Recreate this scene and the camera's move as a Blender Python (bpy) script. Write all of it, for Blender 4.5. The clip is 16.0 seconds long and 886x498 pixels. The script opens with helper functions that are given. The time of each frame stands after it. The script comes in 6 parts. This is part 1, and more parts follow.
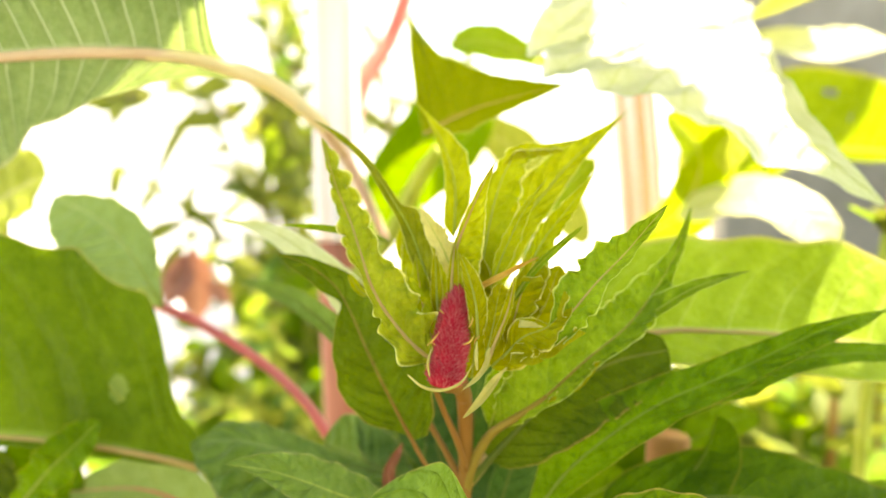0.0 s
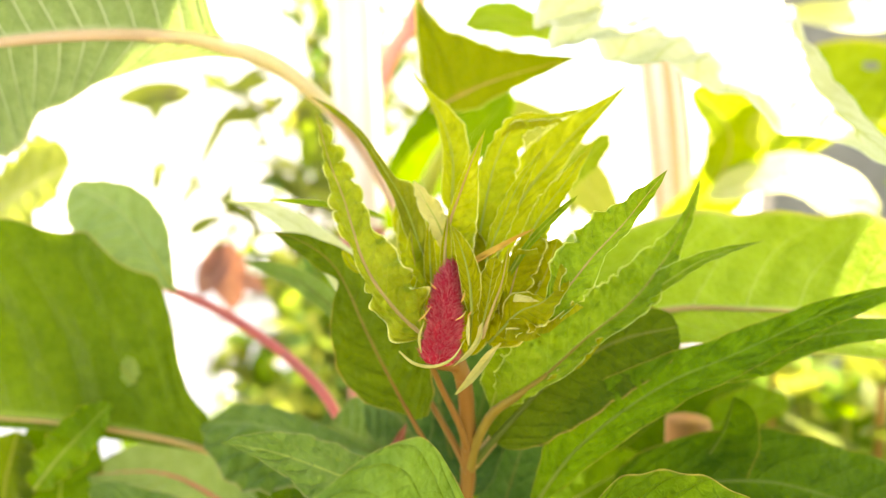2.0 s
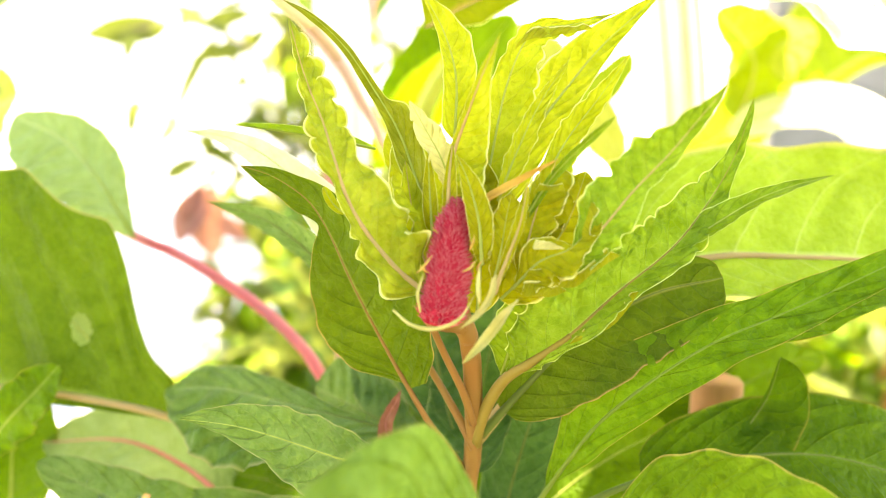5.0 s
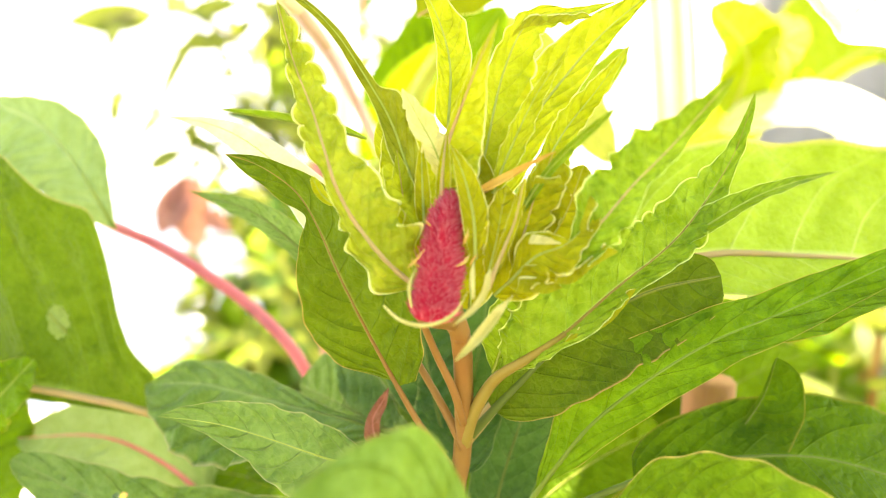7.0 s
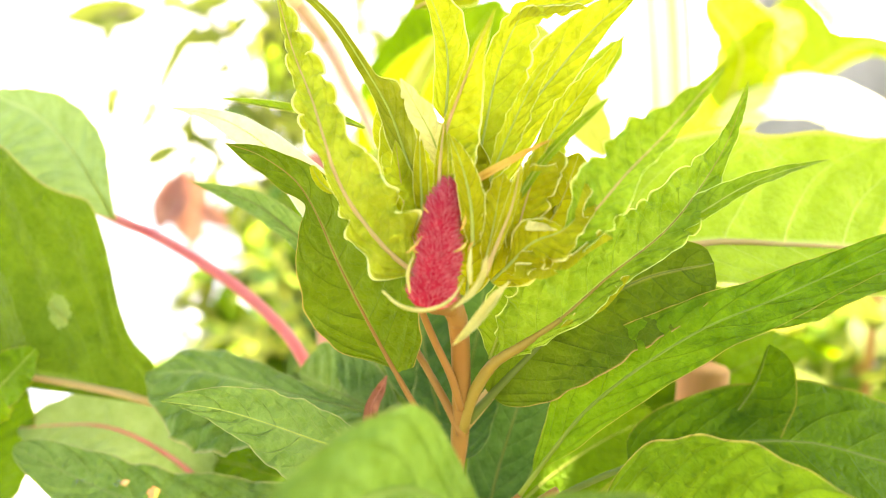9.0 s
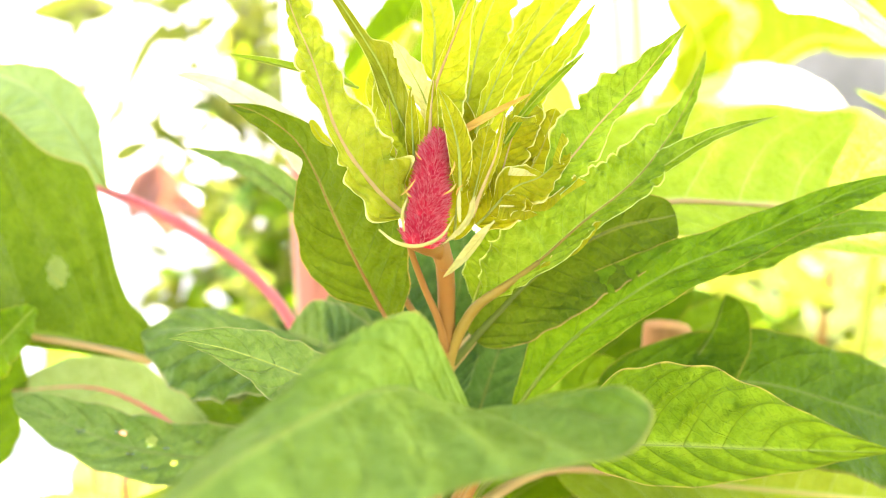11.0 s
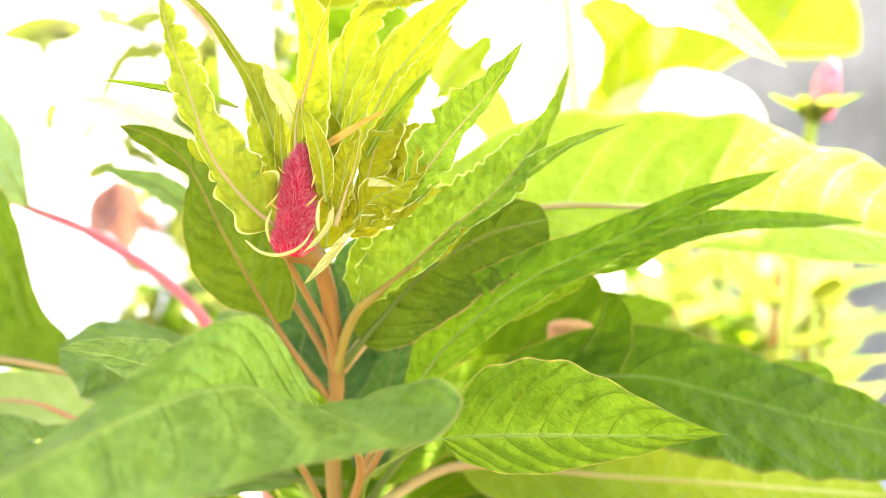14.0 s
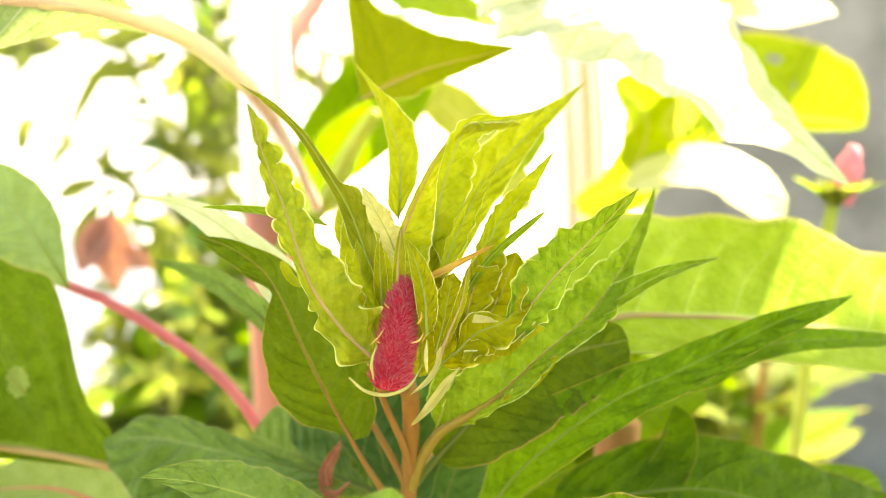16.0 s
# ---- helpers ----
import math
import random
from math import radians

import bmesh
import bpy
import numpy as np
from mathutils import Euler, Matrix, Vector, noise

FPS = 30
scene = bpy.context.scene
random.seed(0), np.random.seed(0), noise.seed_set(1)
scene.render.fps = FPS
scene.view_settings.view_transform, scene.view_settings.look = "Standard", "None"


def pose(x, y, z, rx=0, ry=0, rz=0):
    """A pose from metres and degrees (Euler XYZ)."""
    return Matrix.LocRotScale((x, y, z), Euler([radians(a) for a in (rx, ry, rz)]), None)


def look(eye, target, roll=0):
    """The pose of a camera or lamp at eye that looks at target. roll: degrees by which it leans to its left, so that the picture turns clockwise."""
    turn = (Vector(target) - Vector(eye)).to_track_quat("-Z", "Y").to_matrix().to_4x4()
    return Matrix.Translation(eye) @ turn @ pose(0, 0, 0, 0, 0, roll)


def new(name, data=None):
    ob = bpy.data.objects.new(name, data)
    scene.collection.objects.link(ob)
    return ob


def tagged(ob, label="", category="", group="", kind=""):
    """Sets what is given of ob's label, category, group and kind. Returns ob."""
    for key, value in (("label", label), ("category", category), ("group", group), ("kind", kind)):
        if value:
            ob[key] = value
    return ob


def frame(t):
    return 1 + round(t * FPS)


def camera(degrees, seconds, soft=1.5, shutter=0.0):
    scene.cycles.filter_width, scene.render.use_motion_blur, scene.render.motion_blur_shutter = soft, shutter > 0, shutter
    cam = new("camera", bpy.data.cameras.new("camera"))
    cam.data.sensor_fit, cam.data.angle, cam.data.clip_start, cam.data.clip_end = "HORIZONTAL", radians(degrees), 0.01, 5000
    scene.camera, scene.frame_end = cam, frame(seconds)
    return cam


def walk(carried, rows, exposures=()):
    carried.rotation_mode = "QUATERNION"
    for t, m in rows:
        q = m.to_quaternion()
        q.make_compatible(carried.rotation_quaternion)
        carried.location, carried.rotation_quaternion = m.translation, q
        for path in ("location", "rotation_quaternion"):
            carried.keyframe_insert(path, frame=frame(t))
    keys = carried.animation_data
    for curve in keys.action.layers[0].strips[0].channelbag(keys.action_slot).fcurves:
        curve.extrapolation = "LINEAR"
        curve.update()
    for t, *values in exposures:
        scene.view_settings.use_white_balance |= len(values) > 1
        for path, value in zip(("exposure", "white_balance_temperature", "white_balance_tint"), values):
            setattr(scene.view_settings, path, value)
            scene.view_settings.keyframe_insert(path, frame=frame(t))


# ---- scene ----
cam = camera(59.4, 16.0, soft=1.0)
cam.data.dof.use_dof = True
cam.data.dof.focus_distance = 0.117
cam.data.dof.aperture_fstop = 12.5
PATH = [
    (0, (0.013, 0.011, 0.51), (-0.075, 1.998, 0.297), 0.6),
    (0.5, (0.016, 0.012, 0.507), (-0.11, 1.997, 0.297), 0.3),
    (1, (0.016, 0.011, 0.503), (-0.166, 1.991, 0.288), -0.2),
    (1.5, (0.02, 0.001, 0.509), (-0.155, 1.981, 0.282), -0.1),
    (2, (0.022, 0.015, 0.506), (-0.187, 1.991, 0.28), -0.5),
    (2.5, (0.017, 0.014, 0.506), (-0.161, 1.99, 0.256), -0.1),
    (3, (0.017, 0.014, 0.508), (-0.153, 1.992, 0.259), -0.0),
    (3.5, (0.018, 0.012, 0.504), (-0.147, 1.988, 0.242), -0.0),
    (4, (0.017, 0.02, 0.501), (-0.186, 1.986, 0.2), -0.6),
    (4.2, (0.017, 0.027, 0.502), (-0.182, 1.99, 0.177), -0.7),
    (6.3, (0.018, 0.042, 0.501), (-0.13, 2.001, 0.123), 0.2),
    (6.5, (0.016, 0.042, 0.5), (-0.135, 2.002, 0.131), 0.2),
    (7, (0.016, 0.042, 0.501), (-0.121, 2.002, 0.125), 0.4),
    (7.5, (0.016, 0.045, 0.501), (-0.108, 2.003, 0.113), 0.7),
    (8, (0.017, 0.044, 0.5), (-0.105, 2.002, 0.111), 0.6),
    (8.5, (0.019, 0.042, 0.5), (-0.102, 2.001, 0.114), 0.4),
    (8.7, (0.018, 0.041, 0.5), (-0.113, 1.999, 0.115), 0.3),
    (10.8, (0.01, 0.032, 0.496), (-0.032, 1.997, 0.127), 1.6),
    (11, (0.013, 0.028, 0.493), (-0.024, 1.994, 0.126), 0.8),
    (11.5, (0.012, 0.025, 0.489), (0.003, 1.993, 0.131), 1.0),
    (12, (0.013, 0.029, 0.486), (0.039, 1.997, 0.128), 1.1),
    (12.5, (0.019, 0.032, 0.482), (-0.004, 2.002, 0.135), 0.7),
    (13, (0.031, 0.034, 0.482), (-0.038, 2.002, 0.136), -0.6),
    (13.5, (0.033, 0.027, 0.488), (-0.016, 1.997, 0.145), -0.8),
    (14, (0.033, 0.021, 0.494), (0.011, 1.991, 0.149), -0.7),
    (14.5, (0.025, 0.024, 0.501), (-0.003, 1.993, 0.147), -0.5),
    (15, (0.017, 0.033, 0.5), (-0.015, 1.999, 0.134), -0.2),
    (15.5, (0.012, 0.033, 0.506), (0.03, 2.002, 0.154), 0.5),
    (16, (0.01, 0.026, 0.513), (0.103, 1.998, 0.191), 1.5),
]
walk(cam, [(t, look(eye, target, roll)) for t, eye, target, roll in PATH], [(0.0, 2.5, 8300, 12), (2.5, 2.75, 8000, 16), (4.0, 3.03, 7600, 18), (6.4, 3.24, 7400, 20), (8.0, 3.18, 7400, 20), (8.7, 3.24, 7400, 20), (11.5, 3.48, 6900, 26), (13.0, 3.6, 6700, 29), (14.0, 3.42, 6800, 26), (14.5, 3.24, 7100, 21), (15.5, 3.07, 7600, 16), (16.0, 2.83, 7900, 15)])

# ---- light ----
SUN_TO = Vector((0.42, 0.34, 0.84)).normalized()
world = bpy.data.worlds.new("sky")
scene.world = world
world.use_nodes = True
sky = world.node_tree.nodes.new("ShaderNodeTexSky")
sky.sky_type, sky.sun_disc = "NISHITA", False
sky.sun_elevation = math.asin(SUN_TO.z)
sky.sun_rotation = math.atan2(SUN_TO.x, SUN_TO.y)
back = world.node_tree.nodes["Background"]
back.inputs[1].default_value = 0.13
world.node_tree.links.new(sky.outputs[0], back.inputs[0])
lamp = bpy.data.lights.new("sun", "SUN")
lamp.energy, lamp.angle, lamp.color = 5.0, radians(0.6), (1.0, 0.95, 0.86)
sun = new("sun", lamp)
sun.matrix_world = look(SUN_TO * 5, (0, 0, 0))

# ---- materials ----
def nodes_of(name):
    m = bpy.data.materials.new(name)
    m.use_nodes = True
    nt = m.node_tree
    nt.nodes.clear()
    return m, nt, nt.links


def put(nt, kind, **kw):
    n = nt.nodes.new(kind)
    for k, v in kw.items():
        n.inputs[k].default_value = v
    return n


def arith(nt, op, a, b=None, clamp=False):
    n = nt.nodes.new("ShaderNodeMath")
    n.operation, n.use_clamp = op, clamp
    for i, q in enumerate((a, b)):
        if q is None:
            continue
        if isinstance(q, (int, float)):
            n.inputs[i].default_value = q
        else:
            nt.links.new(q, n.inputs[i])
    return n.outputs[0]


def blend(nt, fac, a, b):
    n = nt.nodes.new("ShaderNodeMix")
    n.data_type = "RGBA"
    for i, q in ((0, fac), (6, a), (7, b)):
        if isinstance(q, (int, float)):
            n.inputs[i].default_value = q
        elif isinstance(q, tuple):
            n.inputs[i].default_value = (*q, 1)
        else:
            nt.links.new(q, n.inputs[i])
    return n.outputs[2]


def leaf_material(name, deep, pale, vein, margin, glow, through_share=0.45, nerves=9, rough=0.42, spots=0.0, edge=0.94, relief=0.9, line=None, quilt=0.16, side=0.3, narrow=0.465):
    """Leaf tissue: two greens, pale side nerves, a tinted margin, light passing through the blade."""
    m, nt, ln = nodes_of(name)
    tc = put(nt, "ShaderNodeTexCoord")
    sep = put(nt, "ShaderNodeSeparateXYZ")
    ln.new(tc.outputs["UV"], sep.inputs[0])
    u = sep.outputs[0]
    v = arith(nt, "ABSOLUTE", arith(nt, "SUBTRACT", arith(nt, "MULTIPLY", sep.outputs[1], 2.0), 1.0))
    arc = arith(nt, "ADD", v, arith(nt, "MULTIPLY", arith(nt, "POWER", v, 3.0), 0.9))
    slope = arith(nt, "MULTIPLY", arc, arith(nt, "SUBTRACT", 1.44, arith(nt, "MULTIPLY", u, 0.65)))
    big = put(nt, "ShaderNodeTexNoise", Scale=55.0, Detail=3.0)
    ln.new(tc.outputs["Object"], big.inputs["Vector"])
    fine = put(nt, "ShaderNodeTexNoise", Scale=900.0, Detail=4.0, Roughness=0.65)
    ln.new(tc.outputs["Object"], fine.inputs["Vector"])
    mid = put(nt, "ShaderNodeTexNoise", Scale=300.0, Detail=2.0)
    ln.new(tc.outputs["Object"], mid.inputs["Vector"])
    cells = put(nt, "ShaderNodeTexVoronoi", Scale=520.0)
    cells.feature = "DISTANCE_TO_EDGE"
    ln.new(tc.outputs["Object"], cells.inputs["Vector"])
    phase = arith(nt, "SUBTRACT", arith(nt, "MULTIPLY", u, nerves + 1.0), slope)
    phase = arith(nt, "ADD", phase, arith(nt, "MULTIPLY", big.outputs[0], 0.25))
    dist = arith(nt, "ABSOLUTE", arith(nt, "SUBTRACT", arith(nt, "FRACT", phase), 0.5))
    nerve = arith(nt, "MULTIPLY", arith(nt, "SUBTRACT", dist, narrow), 1.05 / (0.5 - narrow), True)
    nerve = arith(nt, "MULTIPLY", nerve, arith(nt, "SUBTRACT", 1.0, arith(nt, "MULTIPLY", v, 0.75)))
    core = arith(nt, "MULTIPLY", arith(nt, "SUBTRACT", 0.055, v), 26.0, True)
    bulge = arith(nt, "SUBTRACT", 1.0, arith(nt, "POWER", arith(nt, "MULTIPLY", dist, 2.0), 3.0))
    twigs = arith(nt, "ABSOLUTE", arith(nt, "SUBTRACT", arith(nt, "FRACT", arith(nt, "ADD", arith(nt, "MULTIPLY", v, 7.0), arith(nt, "ADD", arith(nt, "MULTIPLY", phase, 1.4), mid.outputs[0]))), 0.5))
    twig = arith(nt, "MULTIPLY", arith(nt, "SUBTRACT", twigs, 0.44), 16.0, True)
    halo = arith(nt, "MULTIPLY", arith(nt, "SUBTRACT", 0.2, v), 2.2, True)
    net = arith(nt, "MULTIPLY", arith(nt, "SUBTRACT", 0.06, cells.outputs[0]), 5.0, True)
    rim = arith(nt, "MULTIPLY", arith(nt, "SUBTRACT", v, edge), 1.0 / (1.0 - edge), True)
    # Random mottling; mid noise also paints puckers pale and their hollows dark.
    tone = arith(nt, "ADD", arith(nt, "MULTIPLY", arith(nt, "SUBTRACT", big.outputs[0], 0.1), 1.15), arith(nt, "ADD", arith(nt, "MULTIPLY", arith(nt, "SUBTRACT", fine.outputs[0], 0.5), 1.3), arith(nt, "MULTIPLY", arith(nt, "SUBTRACT", mid.outputs[0], 0.5), 1.7)), True)
    col = blend(nt, tone, deep, pale)
    col = blend(nt, arith(nt, "MULTIPLY", net, 0.35), col, vein)
    col = blend(nt, arith(nt, "MULTIPLY", halo, 0.5), col, pale)
    col = blend(nt, arith(nt, "MULTIPLY", twig, 0.10), col, line or vein)
    col = blend(nt, arith(nt, "MULTIPLY", nerve, side), col, line or vein)
    col = blend(nt, core, col, vein)
    col = blend(nt, arith(nt, "MULTIPLY", rim, 1.25, True), col, margin)
    if spots:
        sp = put(nt, "ShaderNodeTexNoise", Scale=170.0, Detail=2.0)
        ln.new(tc.outputs["Object"], sp.inputs["Vector"])
        col = blend(nt, arith(nt, "MULTIPLY", arith(nt, "SUBTRACT", sp.outputs[0], 0.68), 7.0 * spots, True), col, (0.32, 0.24, 0.09))
    tr_col = blend(nt, 0.62, col, glow)
    bump = put(nt, "ShaderNodeBump", Strength=relief, Distance=0.0012)
    h = arith(nt, "ADD", arith(nt, "MULTIPLY", nerve, -0.14), arith(nt, "MULTIPLY", fine.outputs[0], 0.35))
    h = arith(nt, "ADD", h, arith(nt, "MULTIPLY", cells.outputs[0], 0.4))
    h = arith(nt, "ADD", h, arith(nt, "MULTIPLY", mid.outputs[0], 0.7))
    h = arith(nt, "ADD", h, arith(nt, "MULTIPLY", arith(nt, "SUBTRACT", bulge, arith(nt, "MULTIPLY", twig, 0.25)), 0.9 * quilt))
    ln.new(h, bump.inputs["Height"])
    bs = put(nt, "ShaderNodeBsdfPrincipled", Roughness=rough)
    bs.inputs["Specular IOR Level"].default_value = 0.2
    bs.inputs["Specular Tint"].default_value = (0.85, 1.0, 0.25, 1)
    ln.new(col, bs.inputs["Base Color"])
    ln.new(bump.outputs[0], bs.inputs["Normal"])
    ln.new(arith(nt, "ADD", rough - 0.1, arith(nt, "MULTIPLY", fine.outputs[0], 0.22)), bs.inputs["Roughness"])
    tr = put(nt, "ShaderNodeBsdfTranslucent")
    ln.new(tr_col, tr.inputs["Color"])
    ln.new(bump.outputs[0], tr.inputs["Normal"])
    mx = put(nt, "ShaderNodeMixShader")
    mx.inputs[0].default_value = through_share
    ln.new(bs.outputs[0], mx.inputs[1])
    ln.new(tr.outputs[0], mx.inputs[2])
    out = put(nt, "ShaderNodeOutputMaterial")
    ln.new(mx.outputs[0], out.inputs[0])
    return m


def tissue(name, a, b, scale=120.0, stretch=(1, 1, 1), rough=0.5, through_share=0.0, relief=0.4, contrast=2.0, dist=0.0006, speck=0.25, islands=False):
    """Stem, bark, stone and soil: two tones in a noise, finer grain and relief."""
    m, nt, ln = nodes_of(name)
    tc = put(nt, "ShaderNodeTexCoord")
    mp = put(nt, "ShaderNodeMapping")
    mp.inputs["Scale"].default_value = stretch
    ln.new(tc.outputs["Object"], mp.inputs[0])
    n1 = put(nt, "ShaderNodeTexNoise", Scale=scale, Detail=4.0)
    n2 = put(nt, "ShaderNodeTexNoise", Scale=scale * 9, Detail=5.0, Roughness=0.7)
    ln.new(mp.outputs[0], n1.inputs["Vector"])
    ln.new(mp.outputs[0], n2.inputs["Vector"])
    f = arith(nt, "MULTIPLY", arith(nt, "SUBTRACT", n1.outputs[0], 0.5 - 0.5 / contrast), contrast, True)
    f = arith(nt, "ADD", f, arith(nt, "MULTIPLY", arith(nt, "SUBTRACT", n2.outputs[0], 0.5), speck * 2), True)
    if islands:
        f = put(nt, "ShaderNodeNewGeometry").outputs["Random Per Island"]
    col = blend(nt, f, a, b)
    bs = put(nt, "ShaderNodeBsdfPrincipled", Roughness=rough)
    bs.inputs["Specular IOR Level"].default_value = 0.2
    ln.new(col, bs.inputs["Base Color"])
    bump = put(nt, "ShaderNodeBump", Strength=relief, Distance=dist)
    ln.new(arith(nt, "ADD", n1.outputs[0], arith(nt, "MULTIPLY", n2.outputs[0], 0.5)), bump.inputs["Height"])
    ln.new(bump.outputs[0], bs.inputs["Normal"])
    out = put(nt, "ShaderNodeOutputMaterial")
    if through_share:
        tr = put(nt, "ShaderNodeBsdfTranslucent")
        ln.new(col, tr.inputs["Color"])
        mx = put(nt, "ShaderNodeMixShader")
        mx.inputs[0].default_value = through_share
        ln.new(bs.outputs[0], mx.inputs[1])
        ln.new(tr.outputs[0], mx.inputs[2])
        ln.new(mx.outputs[0], out.inputs[0])
    else:
        ln.new(bs.outputs[0], out.inputs[0])
    return m


BRACT = leaf_material("bract_leaf", (0.27, 0.31, 0.004), (0.52, 0.55, 0.02), (0.58, 0.42, 0.10), (0.97, 0.90, 0.34), (0.70, 0.71, 0.015), 0.38, 9, 0.5, edge=0.93, relief=1.0, line=(0.62, 0.60, 0.06), side=0.3, quilt=0.12)
INNER_BRACT = leaf_material("inner_bract_leaf", (0.23, 0.23, 0.002), (0.45, 0.44, 0.010), (0.50, 0.30, 0.06), (0.95, 0.87, 0.28), (0.62, 0.57, 0.008), 0.38, 9, 0.5, edge=0.905, relief=1.0, line=(0.52, 0.46, 0.03), side=0.25, quilt=0.12)
LEFT_BRACT = leaf_material("ruffled_bract_leaf", (0.20, 0.25, 0.006), (0.41, 0.455, 0.03), (0.50, 0.30, 0.12), (0.95, 0.92, 0.36), (0.64, 0.68, 0.03), 0.34, 9, 0.5, edge=0.93, relief=1.0, line=(0.44, 0.42, 0.05), side=0.3, quilt=0.16)
UNDERSIDE = leaf_material("leaf_underside", (0.14, 0.22, 0.06), (0.235, 0.325, 0.115), (0.50, 0.54, 0.30), (0.42, 0.44, 0.2), (0.38, 0.50, 0.12), 0.32, 19, 0.6, relief=0.8, line=(0.60, 0.66, 0.42), side=1.0, quilt=0.4, narrow=0.44)
# The pale margin colour paints in the sunlit edge of the curl.
CURLED = leaf_material("curled_leaf", (0.10, 0.13, 0.002), (0.17, 0.20, 0.006), (0.34, 0.22, 0.04), (0.75, 0.74, 0.2), (0.40, 0.46, 0.004), 0.42, 8, 0.5, edge=0.93, relief=0.6)
LEFT_BIG = leaf_material("broad_leaf", (0.034, 0.075, 0.003), (0.10, 0.17, 0.010), (0.22, 0.29, 0.05), (0.40, 0.32, 0.09), (0.25, 0.40, 0.004), 0.36, 7, 0.45, edge=0.985, relief=0.8, line=(0.09, 0.15, 0.006))
RUFFLE = leaf_material("ruffled_margin", (0.22, 0.22, 0.003), (0.44, 0.43, 0.012), (0.5, 0.36, 0.08), (0.95, 0.87, 0.30), (0.62, 0.58, 0.01), 0.38, 9, 0.5, edge=0.86, relief=0.8)
CREAM_BRACT = leaf_material("cream_bract_leaf", (0.58, 0.52, 0.12), (0.76, 0.68, 0.22), (0.62, 0.42, 0.18), (0.92, 0.84, 0.3), (0.8, 0.72, 0.2), 0.42, 8, 0.5, edge=0.93, relief=0.8)
OLIVE_BRACT = leaf_material("olive_bract_leaf", (0.135, 0.155, 0.004), (0.27, 0.29, 0.015), (0.40, 0.36, 0.08), (0.84, 0.82, 0.24), (0.46, 0.47, 0.006), 0.32, 10, 0.5, edge=0.90, relief=1.0, line=(0.30, 0.30, 0.02), side=0.25, quilt=0.16)
BRACT_GREEN = leaf_material("green_bract_leaf", (0.108, 0.20, 0.004), (0.29, 0.42, 0.025), (0.44, 0.46, 0.10), (0.82, 0.86, 0.24), (0.46, 0.62, 0.008), 0.31, 12, 0.5, edge=0.93, relief=1.0, line=(0.36, 0.48, 0.06), side=0.3, quilt=0.12)
BLADE = leaf_material("green_leaf", (0.060, 0.140, 0.002), (0.160, 0.290, 0.008), (0.24, 0.34, 0.04), (0.55, 0.32, 0.07), (0.35, 0.55, 0.004), 0.38, 8, 0.5, spots=0.1, edge=0.97, relief=1.0, line=(0.13, 0.20, 0.008), side=0.4)
# Brighter green that carries the sky light on the forward leaf.
SKYLIT = leaf_material("skylit_leaf", (0.09, 0.185, 0.003), (0.205, 0.34, 0.012), (0.28, 0.36, 0.05), (0.55, 0.36, 0.08), (0.42, 0.55, 0.008), 0.38, 7, 0.5, edge=0.97, relief=1.0, line=(0.07, 0.14, 0.004), quilt=0.3, side=0.5)
# The bluer cast carries haze and sheen on the near folded leaf.
SOFT = leaf_material("soft_green_leaf", (0.064, 0.142, 0.015), (0.15, 0.262, 0.046), (0.24, 0.34, 0.07), (0.40, 0.32, 0.09), (0.36, 0.53, 0.02), 0.38, 8, 0.5, edge=0.985, relief=1.0, line=(0.06, 0.11, 0.010), quilt=0.25, side=0.3)
OLIVE = leaf_material("olive_leaf", (0.047, 0.086, 0.003), (0.108, 0.165, 0.008), (0.28, 0.25, 0.05), (0.55, 0.30, 0.08), (0.26, 0.37, 0.004), 0.36, 8, 0.5, edge=0.965, relief=0.9, line=(0.065, 0.095, 0.002))
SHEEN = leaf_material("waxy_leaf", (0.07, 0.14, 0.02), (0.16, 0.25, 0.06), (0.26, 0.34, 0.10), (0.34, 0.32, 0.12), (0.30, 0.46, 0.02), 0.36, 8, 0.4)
# Light passing through is partly put into this brighter lime colour.
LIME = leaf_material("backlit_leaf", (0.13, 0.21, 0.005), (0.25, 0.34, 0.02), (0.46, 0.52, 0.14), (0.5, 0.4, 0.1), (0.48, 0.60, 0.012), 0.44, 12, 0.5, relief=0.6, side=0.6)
# Shade behind the stem is worked into this dark, cool green.
COOL = leaf_material("shade_cool_leaf", (0.033, 0.085, 0.014), (0.08, 0.15, 0.032), (0.2, 0.28, 0.08), (0.2, 0.25, 0.07), (0.15, 0.33, 0.03), 0.3, 9, 0.5)
# Pale green with the glare over the left leaves mixed in.
PALE = leaf_material("glare_paled_leaf", (0.19, 0.28, 0.06), (0.29, 0.39, 0.12), (0.42, 0.50, 0.22), (0.4, 0.42, 0.18), (0.40, 0.54, 0.10), 0.35, 14, 0.6, relief=0.4)
# Glare and backlight are mixed into this lighter leaf green.
GLARE = leaf_material("glare_tinted_leaf", (0.17, 0.28, 0.010), (0.305, 0.44, 0.03), (0.54, 0.55, 0.18), (0.5, 0.42, 0.12), (0.50, 0.68, 0.025), 0.46, 12, 0.45, relief=0.5, side=0.5)
# Direct sun is mixed into the colour as a paler yellow-green.
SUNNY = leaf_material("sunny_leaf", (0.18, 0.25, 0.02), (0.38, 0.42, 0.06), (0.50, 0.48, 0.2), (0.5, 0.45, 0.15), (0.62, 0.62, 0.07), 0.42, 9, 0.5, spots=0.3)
# Shade among the lower and inner leaves is worked into this green.
DARK = leaf_material("shade_dark_leaf", (0.028, 0.075, 0.001), (0.075, 0.145, 0.002), (0.11, 0.19, 0.01), (0.2, 0.18, 0.02), (0.18, 0.34, 0.002), 0.34, 9, 0.5)
